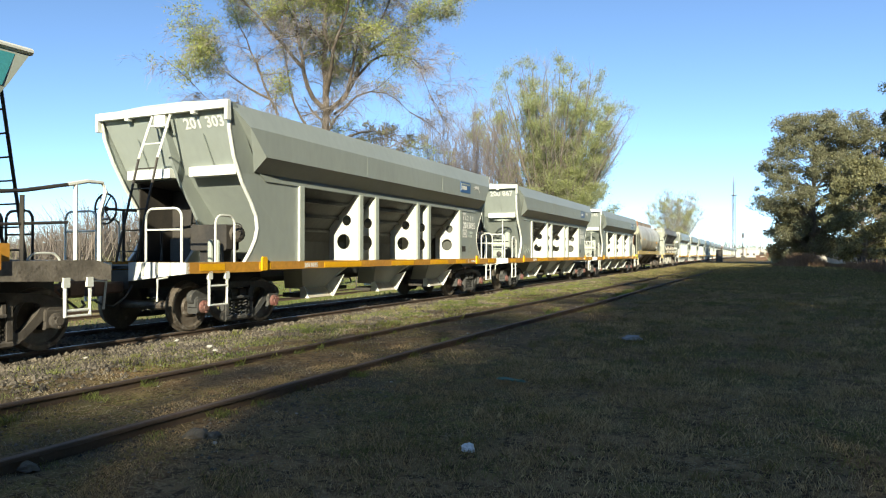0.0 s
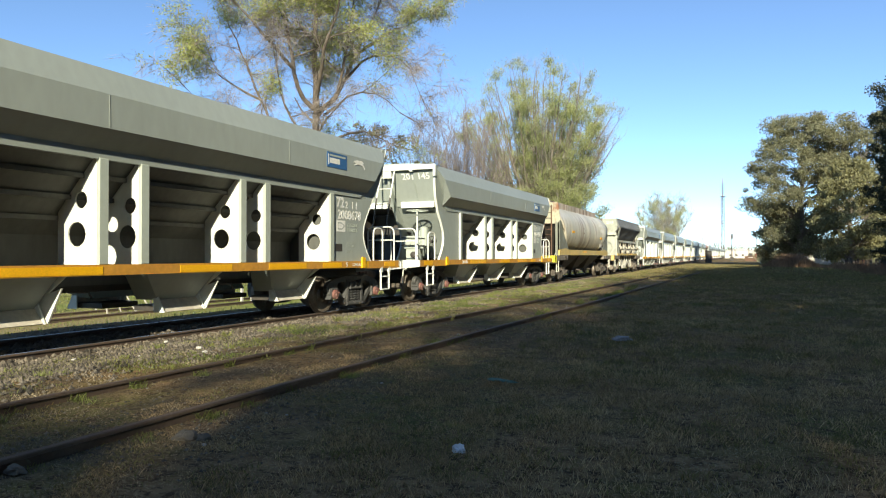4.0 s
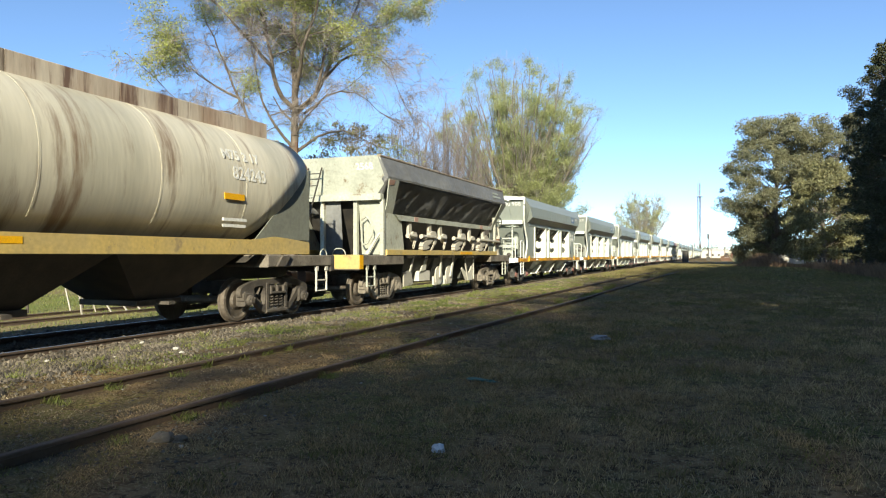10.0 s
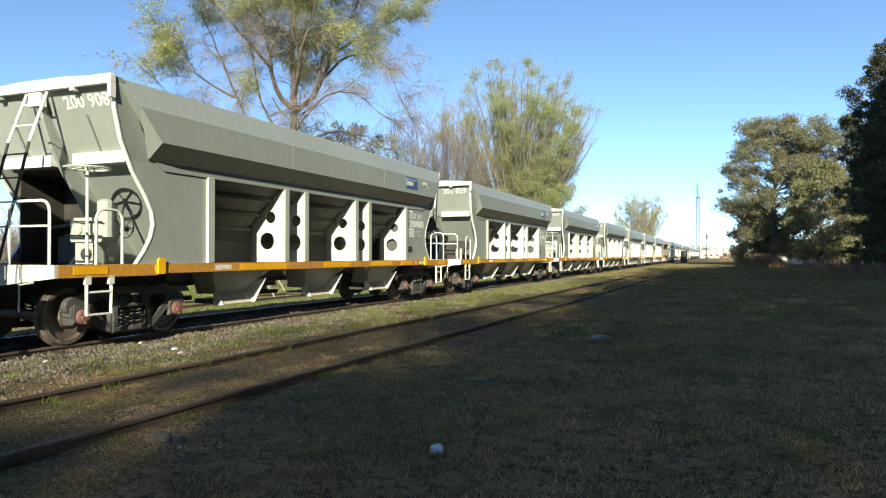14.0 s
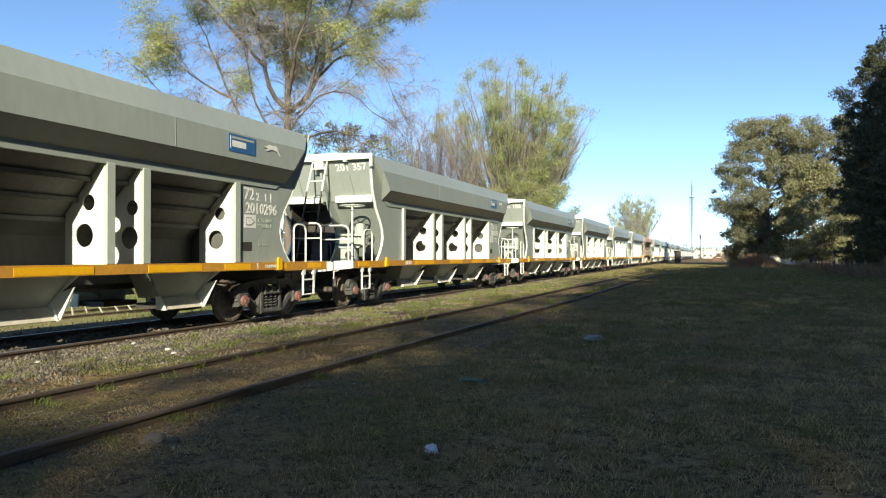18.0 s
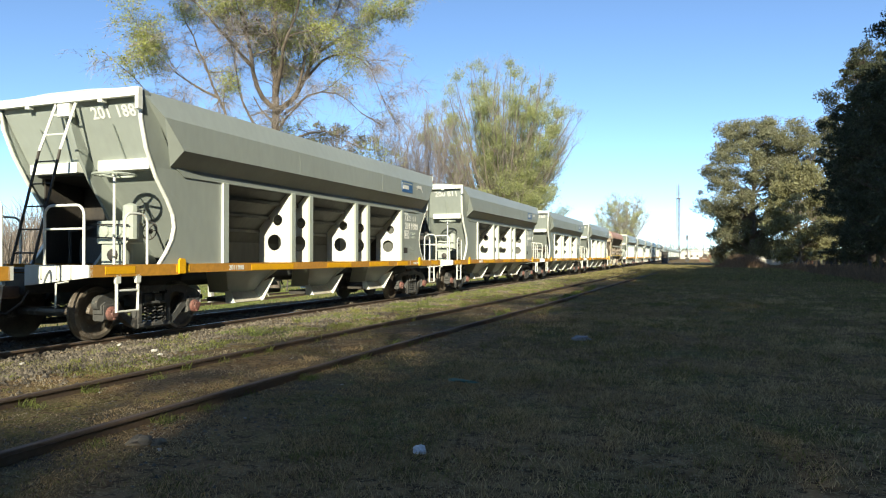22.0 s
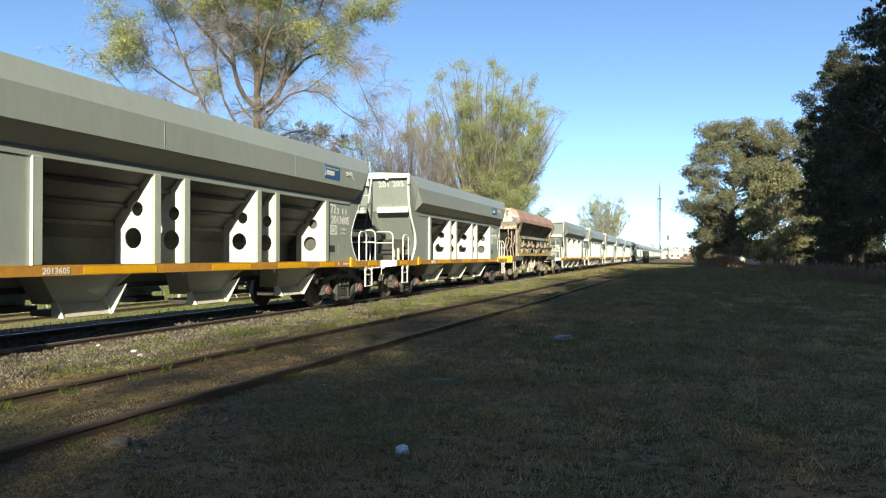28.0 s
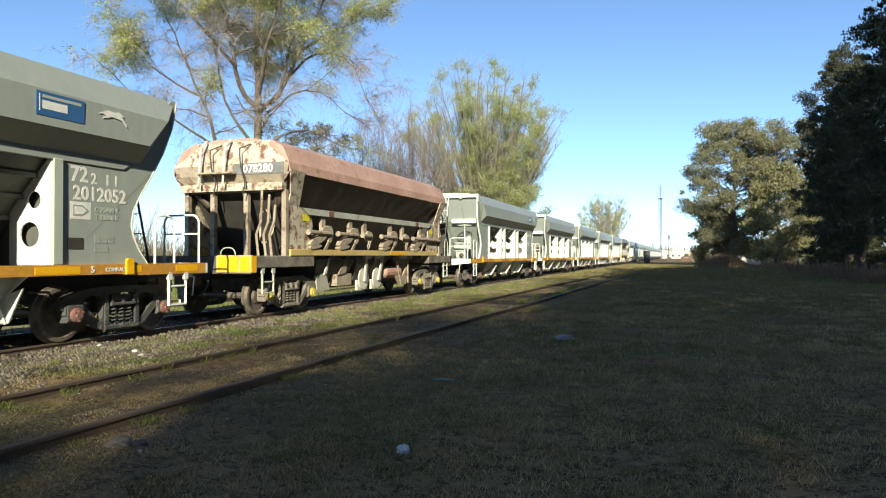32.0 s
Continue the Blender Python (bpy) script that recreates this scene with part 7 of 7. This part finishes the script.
def plume_tree(name, label, at, seed, height, width, bark, twig, leaf, branches, per_tip, leaf_w, leaf_l, sparse=0.3, low=0.25, side=7, twig_w=0.008, trunk_r=0.16, twig_mat=None, along=0.7, fill=0.82):
    """Many stems that fan out from one foot, each ending in a feathery upright plume of twigs and slender leaves."""
    rnd, rng = random.Random(seed), np.random.default_rng(seed)
    segs, tips, bare = [], [], []
    for k in range(branches):
        a = k * 2.399 + rnd.uniform(-0.3, 0.3)
        rho = math.sqrt((k + 0.5) / branches) * rnd.uniform(0.88, 1.08)
        end = Vector((math.cos(a) * rho * width / 2, math.sin(a) * rho * width / 2, height * (1 - (0.62 - low * 0.5) * rho ** 2.2) * rnd.uniform(0.74, 1.0)))
        p0 = Vector((math.cos(a) * 0.5 * rho, math.sin(a) * 0.5 * rho, -0.2))
        mid = Vector((end.x * 0.45, end.y * 0.45, end.z * rnd.uniform(0.42, 0.58)))
        bushy = rnd.random() > sparse
        p, r = p0, trunk_r * rnd.uniform(0.6, 1.1)
        n = 9
        for i in range(1, n + 1):
            u = i / n
            q = (1 - u) ** 2 * p0 + 2 * u * (1 - u) * mid + u * u * end + Vector((rnd.uniform(-1, 1), rnd.uniform(-1, 1), 0)) * 0.16
            r1 = max(0.018, r * 0.83)
            segs.append((p, r, q, r1))
            if u > 0.30:
                d0 = (q - p).normalized()
                for j in range(side):
                    d = (d0 * 0.9 + Vector((rnd.uniform(-1, 1), rnd.uniform(-1, 1), rnd.uniform(-0.15, 0.75)))).normalized()
                    l = rnd.uniform(0.5, 1.35) * height * 0.085 * (1.25 - 0.55 * u)
                    o = q + d * l
                    segs.append((q, r1 * 0.35, o, 0.006))
                    for w in (0.3, 0.5, 0.7, 0.85, 1.0):
                        (tips if bushy and (u > 0.5 or rnd.random() < 0.4) else bare).append((q.lerp(o, w), d, 0))
            p, r = q, r1
    t = thing(name, label, "tree", at=at)
    part("trunk", limb_mesh(segs, bark), None, t)
    part("brushwood", big_mesh("brushwood", twig_cloud(rng, tips[::2] + bare, 1, twig, twig_w, -0.25), 4, twig_mat or TWIG_GREY, "", ""), None, t)["kind"] = "stuff"
    if leaf:
        part("crown", big_mesh("crown", leaf_cloud(rng, tips, per_tip, 0.30, leaf_w, leaf_l, 0, fill, 0.45, along), 4, leaf, "", ""), None, t)
    return t


plume_tree("willow_tree", "broad many-stemmed willow with fresh green leaves", pose(-21.5, 77.4, -0.3), 8, 24.3, 19.4, BARK, 1.0, LEAF_WILLOW, 104, 19, 0.060, 3.6, sparse=0.24, low=0.5, along=0.75, fill=0.46, twig_w=0.010, trunk_r=0.24)
plume_tree("willow_tree", "low leafy willow bush at the foot of the big willow", pose(-19.3, 76, -0.3), 12, 15.0, 10.5, BARK_PALE, 0.8, LEAF_WILLOW, 44, 14, 0.065, 3.2, sparse=0.1, low=0.4, trunk_r=0.1, along=0.6, fill=0.75, twig_w=0.010)
for x, y, k, h, wd in ((-25.6, 55.5, 21, 15.3, 9.0), (-24.6, 63, 24, 17.0, 9.5), (-27.0, 68, 25, 17.5, 10.0)):
    plume_tree("bare_tree", "bare reddish-grey tree without leaves", pose(x, y, -0.3), k, h, wd, TWIG, 0.9, None, 42, 0, 0, 0, sparse=1.0, low=0.5, side=5, twig_w=0.007, trunk_r=0.13, twig_mat=TWIG)
plume_tree("poplar_tree", "pale green many-branched tree far behind the train", pose(-16, 160, -0.3), 31, 16.5, 12.5, BARK_PALE, 1.2, LEAF_POPLAR, 46, 6, 0.085, 3, sparse=0.2, low=0.5, twig_w=0.018, trunk_r=0.16, along=0.4, fill=0.5)
lumpy_tree("leafy_tree", "dark-leaved small tree behind the train", pose(-24.2, 43, -0.3), 23, 11.2, 2.6, 6.5, BARK, LEAF_EUCA, 0.16, 26, 0.7, 160, 0.07, long=2.6, rough=0.5, stray=14)
lumpy_tree("eucalyptus_tree", "large grey-green eucalyptus beside the line", pose(7.6, 112, -0.3), 41, 21.6, 7.2, 2.6, BARK, LEAF_EUCA, 0.45, 230, 1.3, 460, 0.125, top=0.45, belly=0.45, stray=40, reach=1.08)
lumpy_tree("eucalyptus_tree", "large grey-green eucalyptus beside the line", pose(16.0, 113, -0.3), 42, 21.5, 6.8, 2.0, BARK, LEAF_EUCA, 0.45, 180, 1.4, 420, 0.13, top=0.5, belly=0.45, stray=26, reach=1.08)
lumpy_tree("eucalyptus_tree", "low bushy eucalyptus by the line", pose(5.6, 117, -0.3), 43, 9.0, 4.2, 0.6, BARK, LEAF_EUCA, 0.2, 80, 1.1, 260, 0.16)
lumpy_tree("eucalyptus_tree", "grey-green eucalyptus with yellower leaves beside the road", pose(12.4, 100, -0.3), 44, 13.5, 4.4, 1.5, BARK, LEAF_OLIVE, 0.3, 120, 1.15, 330, 0.15, hang=0.6, stray=24, reach=1.08)
row = lumpy_tree("evergreen_tree", "dark dense evergreen tree in a row beside the grass", pose(15.8, 82, -0.2), 51, 15.0, 2.8, 2.4, BARK_DARK, LEAF_DARK, 0.26, 120, 0.75, 460, 0.07, long=2.4, top=0.3, rough=0.7, stray=110)
row2 = lumpy_tree("evergreen_tree", "tall ragged evergreen tree in a row beside the grass", pose(12.8, 64, -0.2), 52, 18.6, 2.7, 2.2, BARK_DARK, LEAF_DARK, 0.28, 120, 0.75, 460, 0.07, long=2.4, top=0.3, belly=0.3, rough=0.8, stray=130)
for i, (m, y, k) in enumerate(((row, 76, 1.0), (row2, 70, 0.80), (row, 58, 1.05), (row, 52, 1.12), (row2, 46, 1.06), (row, 41, 1.25))):
    copy_thing(m, pose((15.2, 14.2, 13.0, 12.8, 12.8, 12.8)[i] + random.uniform(-0.5, 0.5), y + random.uniform(-0.8, 0.8), -0.2, 0, 0, 67 * i) @ Matrix.Diagonal((1, 1, k, 1)))
shrub = lumpy_tree("evergreen_shrub", "low dark evergreen shrub under the row of trees", pose(15.0, 88, -0.2), 61, 3.4, 2.2, 0.3, BARK_DARK, LEAF_DARK, 0.08, 46, 0.55, 260, 0.075, long=2.4, rough=0.5)
for i, (x, y, k) in enumerate(((16.0, 79, 0.9), (14.8, 73, 0.7), (15.2, 67, 0.85), (14.6, 61, 0.6), (15.0, 55, 0.8), (14.8, 49, 0.7))):
    copy_thing(shrub, pose(x, y, -0.2, 0, 0, 80 * i) @ Matrix.Diagonal((1.1, 1.1, k, 1)))
# the row goes on beside and behind the viewer; its thin tops let some sun through
row3 = lumpy_tree("evergreen_tree", "tall evergreen tree with a thin top beside the grass", pose(13.8, 36, -0.2), 53, 26.0, 4.2, 2.0, BARK_DARK, LEAF_DARK, 0.3, 170, 1.05, 380, 0.13, top=0.22, rough=0.3, thin_from=0.68)
for i in range(20):
    y = 30.5 - 5.2 * i
    copy_thing(row3, pose(12.0 + random.uniform(-0.8, 0.8), y + random.uniform(-0.8, 0.8), -0.2, 0, 0, 67 * i) @ Matrix.Diagonal((1, 1, random.uniform(0.86, 1.0) + (0.025 if i >= 13 else 0.06 if i in (8, 9) else 0.0), 1)))
lump("plastic_bag", pose(-1.99, 4.86, 0.02, 0, 0, -20), 0.065, 0.04, 0.05, BAG, "crumpled white plastic bag on the shaded grass", "litter", 3)
lump("plastic_bag", pose(-1.95, 12.3, 0.04, 0, 0, 10), 0.17, 0.08, 0.06, FILM, "torn pale plastic film on the shaded grass", "litter", 12)
lump("green_cloth", pose(-2.58, 7.66, 0.045, 0, 0, -12), 0.20, 0.045, 0.02, RAG, "torn faded green cloth lying on the grass", "litter", 9)
for x, y, s, k in ((-4.16, 4.34, 0.10, 5), (-4.02, 4.38, 0.06, 6), (-9.05, 8.95, 0.045, 7), (-4.75, 3.35, 0.09, 8), (-4.6, 3.2, 0.07, 9), (-8.0, 8.6, 0.05, 14), (-7.6, 8.3, 0.04, 15), (-8.7, 6.9, 0.04, 18)):
    lump("pale_stone", pose(x, y, 0.02, 0, 0, 40 * k), s, s * 0.75, s * 0.6, PALESTONE if k in (7, 14, 15, 18) else STONE, "broken stone lying beside the siding", "stone", k)
clump = blades(260, (2.1, 2.5, 24.0, 24.5), lambda x, y: 1 + 0 * x, 0.16, 0.004, 0.9)
big_mesh("dry_clump", clump, 4, STRAW, "single tuft of tall dry grass", "grass")


# ---- far along the line ----
def lattice_mast(at, height, w, platform_z):
    t = thing("radio_mast", "tall slender pale lattice radio mast with an aerial", "mast", at=at)
    corners = [(w / 2 * math.cos(radians(a)), w / 2 * math.sin(radians(a))) for a in (90, 210, 330)]
    for x, y in corners:
        part("leg", Shape().tube([(x, y, 0), (x, y, platform_z)], 0.19, 5), MASTGREY, t)
    n = 22
    for i in range(n):
        za, zb = platform_z * i / n, platform_z * (i + 1) / n
        for j in range(3):
            (x0, y0), (x1, y1) = corners[j], corners[(j + 1) % 3]
            part("brace", Shape().tube([(x0, y0, za), (x1, y1, zb)], 0.022, 4), (MASTRED, MASTGREY)[(i // 3) % 2], t)
    part("platform", Shape().box(-1.2, 1.4, -1.2, 1.2, platform_z - 0.2, platform_z + 0.1), CAST, t)
    part("antenna", Shape().tube([(0, 0, platform_z), (0, 0, height)], 0.22, 6, 0.1), MASTRED, t)
    for a in (0.7, 2.8, 4.9):
        part("aerial_panel", Shape().box(0.7 * math.cos(a) - 0.1, 0.7 * math.cos(a) + 0.1, 0.7 * math.sin(a) - 0.1, 0.7 * math.sin(a) + 0.1, platform_z + 1, platform_z + 6.5), MASTGREY, t)
    return t


lattice_mast(pose(-9.3, 362, -0.3), 40, 1.5, 30.5)


def post_thing(name, label, category, at, height, r, mat, cross=0.0, group=""):
    t = thing(name, label, category, at=at, group=group)
    part("post", Shape().tube([(0, 0, -0.3), (0, 0, height)], r, 8, r * 0.7), mat, t)
    if cross:
        part("crossarm", Shape().box(-cross, cross, -0.05, 0.05, height - 0.6, height - 0.45), mat, t)
    return t


sig = post_thing("signal_post", "dark lattice signal post with a lamp head", "signal", pose(-2.9, 200, -0.3), 7.6, 0.16, DARK)
part("lamp_head", Shape().box(-0.25, 0.25, -0.2, 0.2, 6.2, 7.5, 0.05), DARK, sig)
part("foot_box", Shape().box(-0.5, 0.5, -0.4, 0.4, 0, 1.4, 0.05), DARK, sig)
for x, y, h in ((-24, 230, 9), (-19, 300, 10), (-3.5, 330, 9), (4, 260, 8), (-13.5, 262, 8.5), (1.5, 240, 6)):
    post_thing("utility_pole", "thin weathered wooden utility pole", "pole", pose(x, y, -0.3), h, 0.14, BARK, 0.9, "utility poles")
hut = thing("relay_hut", "small dark steel relay hut beside the line", "hut", at=pose(-6.55, 150, 0))
part("wall", Shape().box(-0.6, 0.6, -0.6, 0.6, -0.2, 2.35, 0.04), DARK, hut)
part("roof", Shape().box(-0.7, 0.7, -0.7, 0.7, 2.35, 2.48, 0.03), DARK, hut)
part("door", Shape().box(-0.35, 0.35, -0.63, -0.6, 0.0, 1.95), CAST, hut)


def house(at, w, d, h, wall, roof, label, pitch=1.2):
    t = thing("house", label, "house", at=at)
    part("wall", Shape().box(-w / 2, w / 2, -d / 2, d / 2, -0.5, h), wall, t)
    part("roof", Shape().prism_y([(-w / 2 - 0.4, h), (w / 2 + 0.4, h), (0, h + pitch)], -d / 2 - 0.3, d / 2 + 0.3), roof, t)
    for i in range(max(1, int(w // 3))):
        x = -w / 2 + 1.5 + i * 3
        wn = part("window", Shape().box(x - 0.5, x + 0.5, -d / 2 - 0.03, -d / 2 + 0.05, 1.0, 2.1), DARK, t)
        part("frame", Shape().box(x - 0.58, x + 0.58, -d / 2 - 0.05, -d / 2 - 0.03, 0.93, 1.0), WHITE, wn)
    part("door", Shape().box(w / 2 - 1.4, w / 2 - 0.6, -d / 2 - 0.04, -d / 2, 0, 2.0), BRICKRED, t)
    return t


house(pose(14, 132, 0), 9, 7, 3.2, PLASTER, BRICKRED, "pale plastered house half hidden behind trees")
house(pose(30, 74, 0, 0, 0, -70), 10, 8, 3.4, PLASTER, ROOFTIN, "pale low house across the road behind the trees")
house(pose(31, 54, 0, 0, 0, -80), 9, 8, 3.2, BRICKRED, ROOFTIN, "red brick house across the road behind the trees")
house(pose(33, 95, 0, 0, 0, -70), 11, 8, 3.6, PLASTER, BRICKRED, "pale house across the road behind the trees")
house(pose(2.2, 205, 0), 4, 4, 1.2, RUSTY, RUSTY, "low red shed near the end of the line", 0.3)
house(pose(-22, 300, 0), 16, 8, 4.0, PLASTER, ROOFTIN, "long pale goods shed far along the line")
house(pose(-30, 380, 0), 26, 9, 5.0, PLASTER, ROOFTIN, "pale industrial building far along the line")
house(pose(-2, 400, 0), 18, 9, 4.0, PLASTER, ROOFTIN, "pale building at the far end of the line")

# road behind the row of trees
rd = Shape()
rd.box(17, 23.5, -60, 300, -0.2, 0.06)
tagged(part("road", rd, ASPHALT, None), "narrow asphalt street behind the row of trees", "road", kind="structure")
kb = Shape()
kb.box(16.7, 17.0, -60, 300, -0.2, 0.14)
tagged(part("kerb", kb, PALESTONE, None), "pale concrete kerb along the street", "kerb", kind="structure")
for y in (58, 66, 75):
    b = thing("kerb_block", "yellow painted concrete block at the street edge", "block", at=pose(16.2, y, 0))
    part("block", Shape().box(-0.3, 0.3, -0.9, 0.9, -0.1, 0.45, 0.05), YELLOW, b)

fence_post = thing("fence_post", "rough wooden fence post under the trees", "fence post", at=pose(11.6, 44, 0), group="fence by the street")
part("post", Shape().prism_z([(-0.08, -0.07), (0.08, -0.08), (0.09, 0.07), (-0.07, 0.08)], -0.3, 1.12), TIMBER, fence_post)
for i in range(1, 22):
    copy_thing(fence_post, pose(11.6 + random.uniform(-0.15, 0.15), 44 + 2.6 * i, random.uniform(-0.15, 0.1), random.uniform(-3, 3), random.uniform(-3, 3), 40 * i))
field_post = thing("field_post", "thin grey fence post in the field behind the train", "fence post", at=pose(-23.5, 4, -0.6), group="field fence")
part("post", Shape().tube([(0, 0, -0.3), (0, 0, 1.1)], 0.05, 6), TIMBER, field_post)
for i in range(1, 36):
    copy_thing(field_post, pose(-23.5 + random.uniform(-0.1, 0.1), 4 + 2.3 * i, -0.6, random.uniform(-4, 4), random.uniform(-4, 4), 0))
for z in (0.45, 0.85):
    part("fence_wire", Shape().tube([(-23.5, 3, z - 0.5), (-23.5, 90, z - 0.5)], 0.006, 4), CAST, field_post).matrix_basis = field_post.matrix_basis.inverted()


# a disused rusty track in the field behind the train, with stakes and short posts
old_track = track("disused_track", "rusty disused rails sunk in the field grass", -20.6, [-20, 0, 20, 40, 60, 90], lambda y: 0, False)
for ob in old_track.children:
    ob.matrix_basis = pose(0, 0, -0.58)
stake = thing("leaning_stake", "pale grey wooden stake leaning in the field grass", "stake", at=pose(-19.8, 18.3, -0.65, 0, -32, 20), group="stakes in the field")
part("stake", Shape().prism_z([(-0.022, -0.022), (0.022, -0.025), (0.024, 0.02), (-0.02, 0.024)], 0.0, 1.05), PALEWOOD, stake)
for x, y, tip, turn in ((-20.0, 19.2, -38, 10), (-20.3, 20.1, -40, 15), (-21.6, 18.1, -12, 30), (-20.5, 17.6, -10, 0), (-21.2, 18.8, -15, 60), (-20.9, 29.5, -34, 5), (-21.1, 30.9, -30, 25)):
    copy_thing(stake, pose(x, y, -0.68, 0, tip, turn))
short_post = thing("short_post", "short pale concrete post in the field", "post", at=pose(-20.6, 24.8, -0.6), group="short posts in the field")
part("post", Shape().box(-0.05, 0.05, -0.05, 0.05, -0.2, 0.62, 0.012), PALESTONE, short_post)
copy_thing(short_post, pose(-20.6, 25.6, -0.6) @ Matrix.Diagonal((1.9, 1.9, 1.3, 1)))


# ---- brush, hedges and far woods ----
def brush(name, n, place, height, width, mat, label, category):
    x, y, z, h = place(n)
    p = np.stack([x, y, z], 1)
    d = RNG.normal(0, 0.35, (n, 3))
    d[:, 2] = 1
    d *= (height * h)[:, None]
    side = np.cross(d, RNG.normal(0, 1, (n, 3)))
    side *= (width / (np.linalg.norm(side, axis=1)[:, None] + 1e-9))
    quad = np.stack([p - side, p + side, p + d + side * 0.3, p + d - side * 0.3], 1)
    return big_mesh(name, quad, 4, mat, label, category)


def strip(n, x0, x1, y0, y1, clump=0.35):
    y = RNG.uniform(y0, y1, n)
    x = RNG.uniform(x0, x1, n)
    v = np.array([noise.noise(Vector((a * clump, b * clump, 1.5))) for a, b in zip(x, y)])
    return x, y, 0 * x - 0.05, np.clip(0.55 + v, 0.1, 1.3) * RNG.uniform(0.5, 1, n)


DRYBRUSH = material("dry_brown_brush", (0.30, 0.195, 0.12), (0.20, 0.13, 0.08), 0.6, 0.9, bump=0.0, spread=0.35, thin=0.2)
brush("dry_brush", 20000, lambda n: strip(n, 9.4, 13.0, 42, 98), 1.0, 0.016, DRYBRUSH, "dry brown brushwood under the row of trees", "undergrowth")


def mound(n):
    a = RNG.normal(0, 1, n) * 2.2
    b = RNG.normal(0, 1, n) * 1.6
    return 5.6 + a, 100 + b, 0 * a, np.exp(-(a / 2.6) ** 2) * RNG.uniform(0.6, 1.1, n)


brush("dry_shrub", 6000, mound, 1.7, 0.02, DRYBRUSH, "rounded mound of dry brown shrub at the end of the grass", "shrub")
brush("far_bushes", 12000, lambda n: strip(n, 3, 40, 140, 240, 0.08), 3.0, 0.06, LEAF_EUCA, "grey-green bushes closing the view far along the line", "bushes")
FARWOOD = material("leafless_far_wood", (0.215, 0.18, 0.155), (0.15, 0.125, 0.105), 0.4, 0.9, bump=0.0, spread=0.35)
brush("far_woods", 60000, lambda n: strip(n, -78, -56, 5, 330, 0.06), 6.5, 0.04, FARWOOD, "leafless grey-brown woods beyond the field", "woods")
brush("far_woods_green", 9000, lambda n: strip(n, -72, -52, 5, 330, 0.1), 3.0, 0.05, LEAF_WILLOW_DULL, "olive bushes at the foot of the far woods", "bushes")
brush("horizon_woods", 14000, lambda n: strip(n, -260, 200, 430, 560, 0.03), 9, 0.3, LEAF_EUCA, "dark line of far trees on the horizon", "woods")


# ---- movement ----
def motions():
    """The train rolls past towards the viewer; the wheelsets turn with it."""
    for ob, y, i in TRAIN:
        walk(ob, [(t, pose(MAIN_X, y - travelled(t), RAIL)) for t in range(0, 33, 2)])
        if i > 13:
            continue
        for bogie in ob.children:
            if not bogie.name.startswith("bogie"):
                continue
            for ws in bogie.children:
                if ws.name.startswith("wheelset"):
                    dy = ws.matrix_basis.translation.y
                    walk(ws, [(k * 0.1, Matrix.Translation((0, dy, WHEEL_R)) @ Matrix.Rotation(travelled(k * 0.1) / WHEEL_R, 4, 'X')) for k in range(321)])


motions()
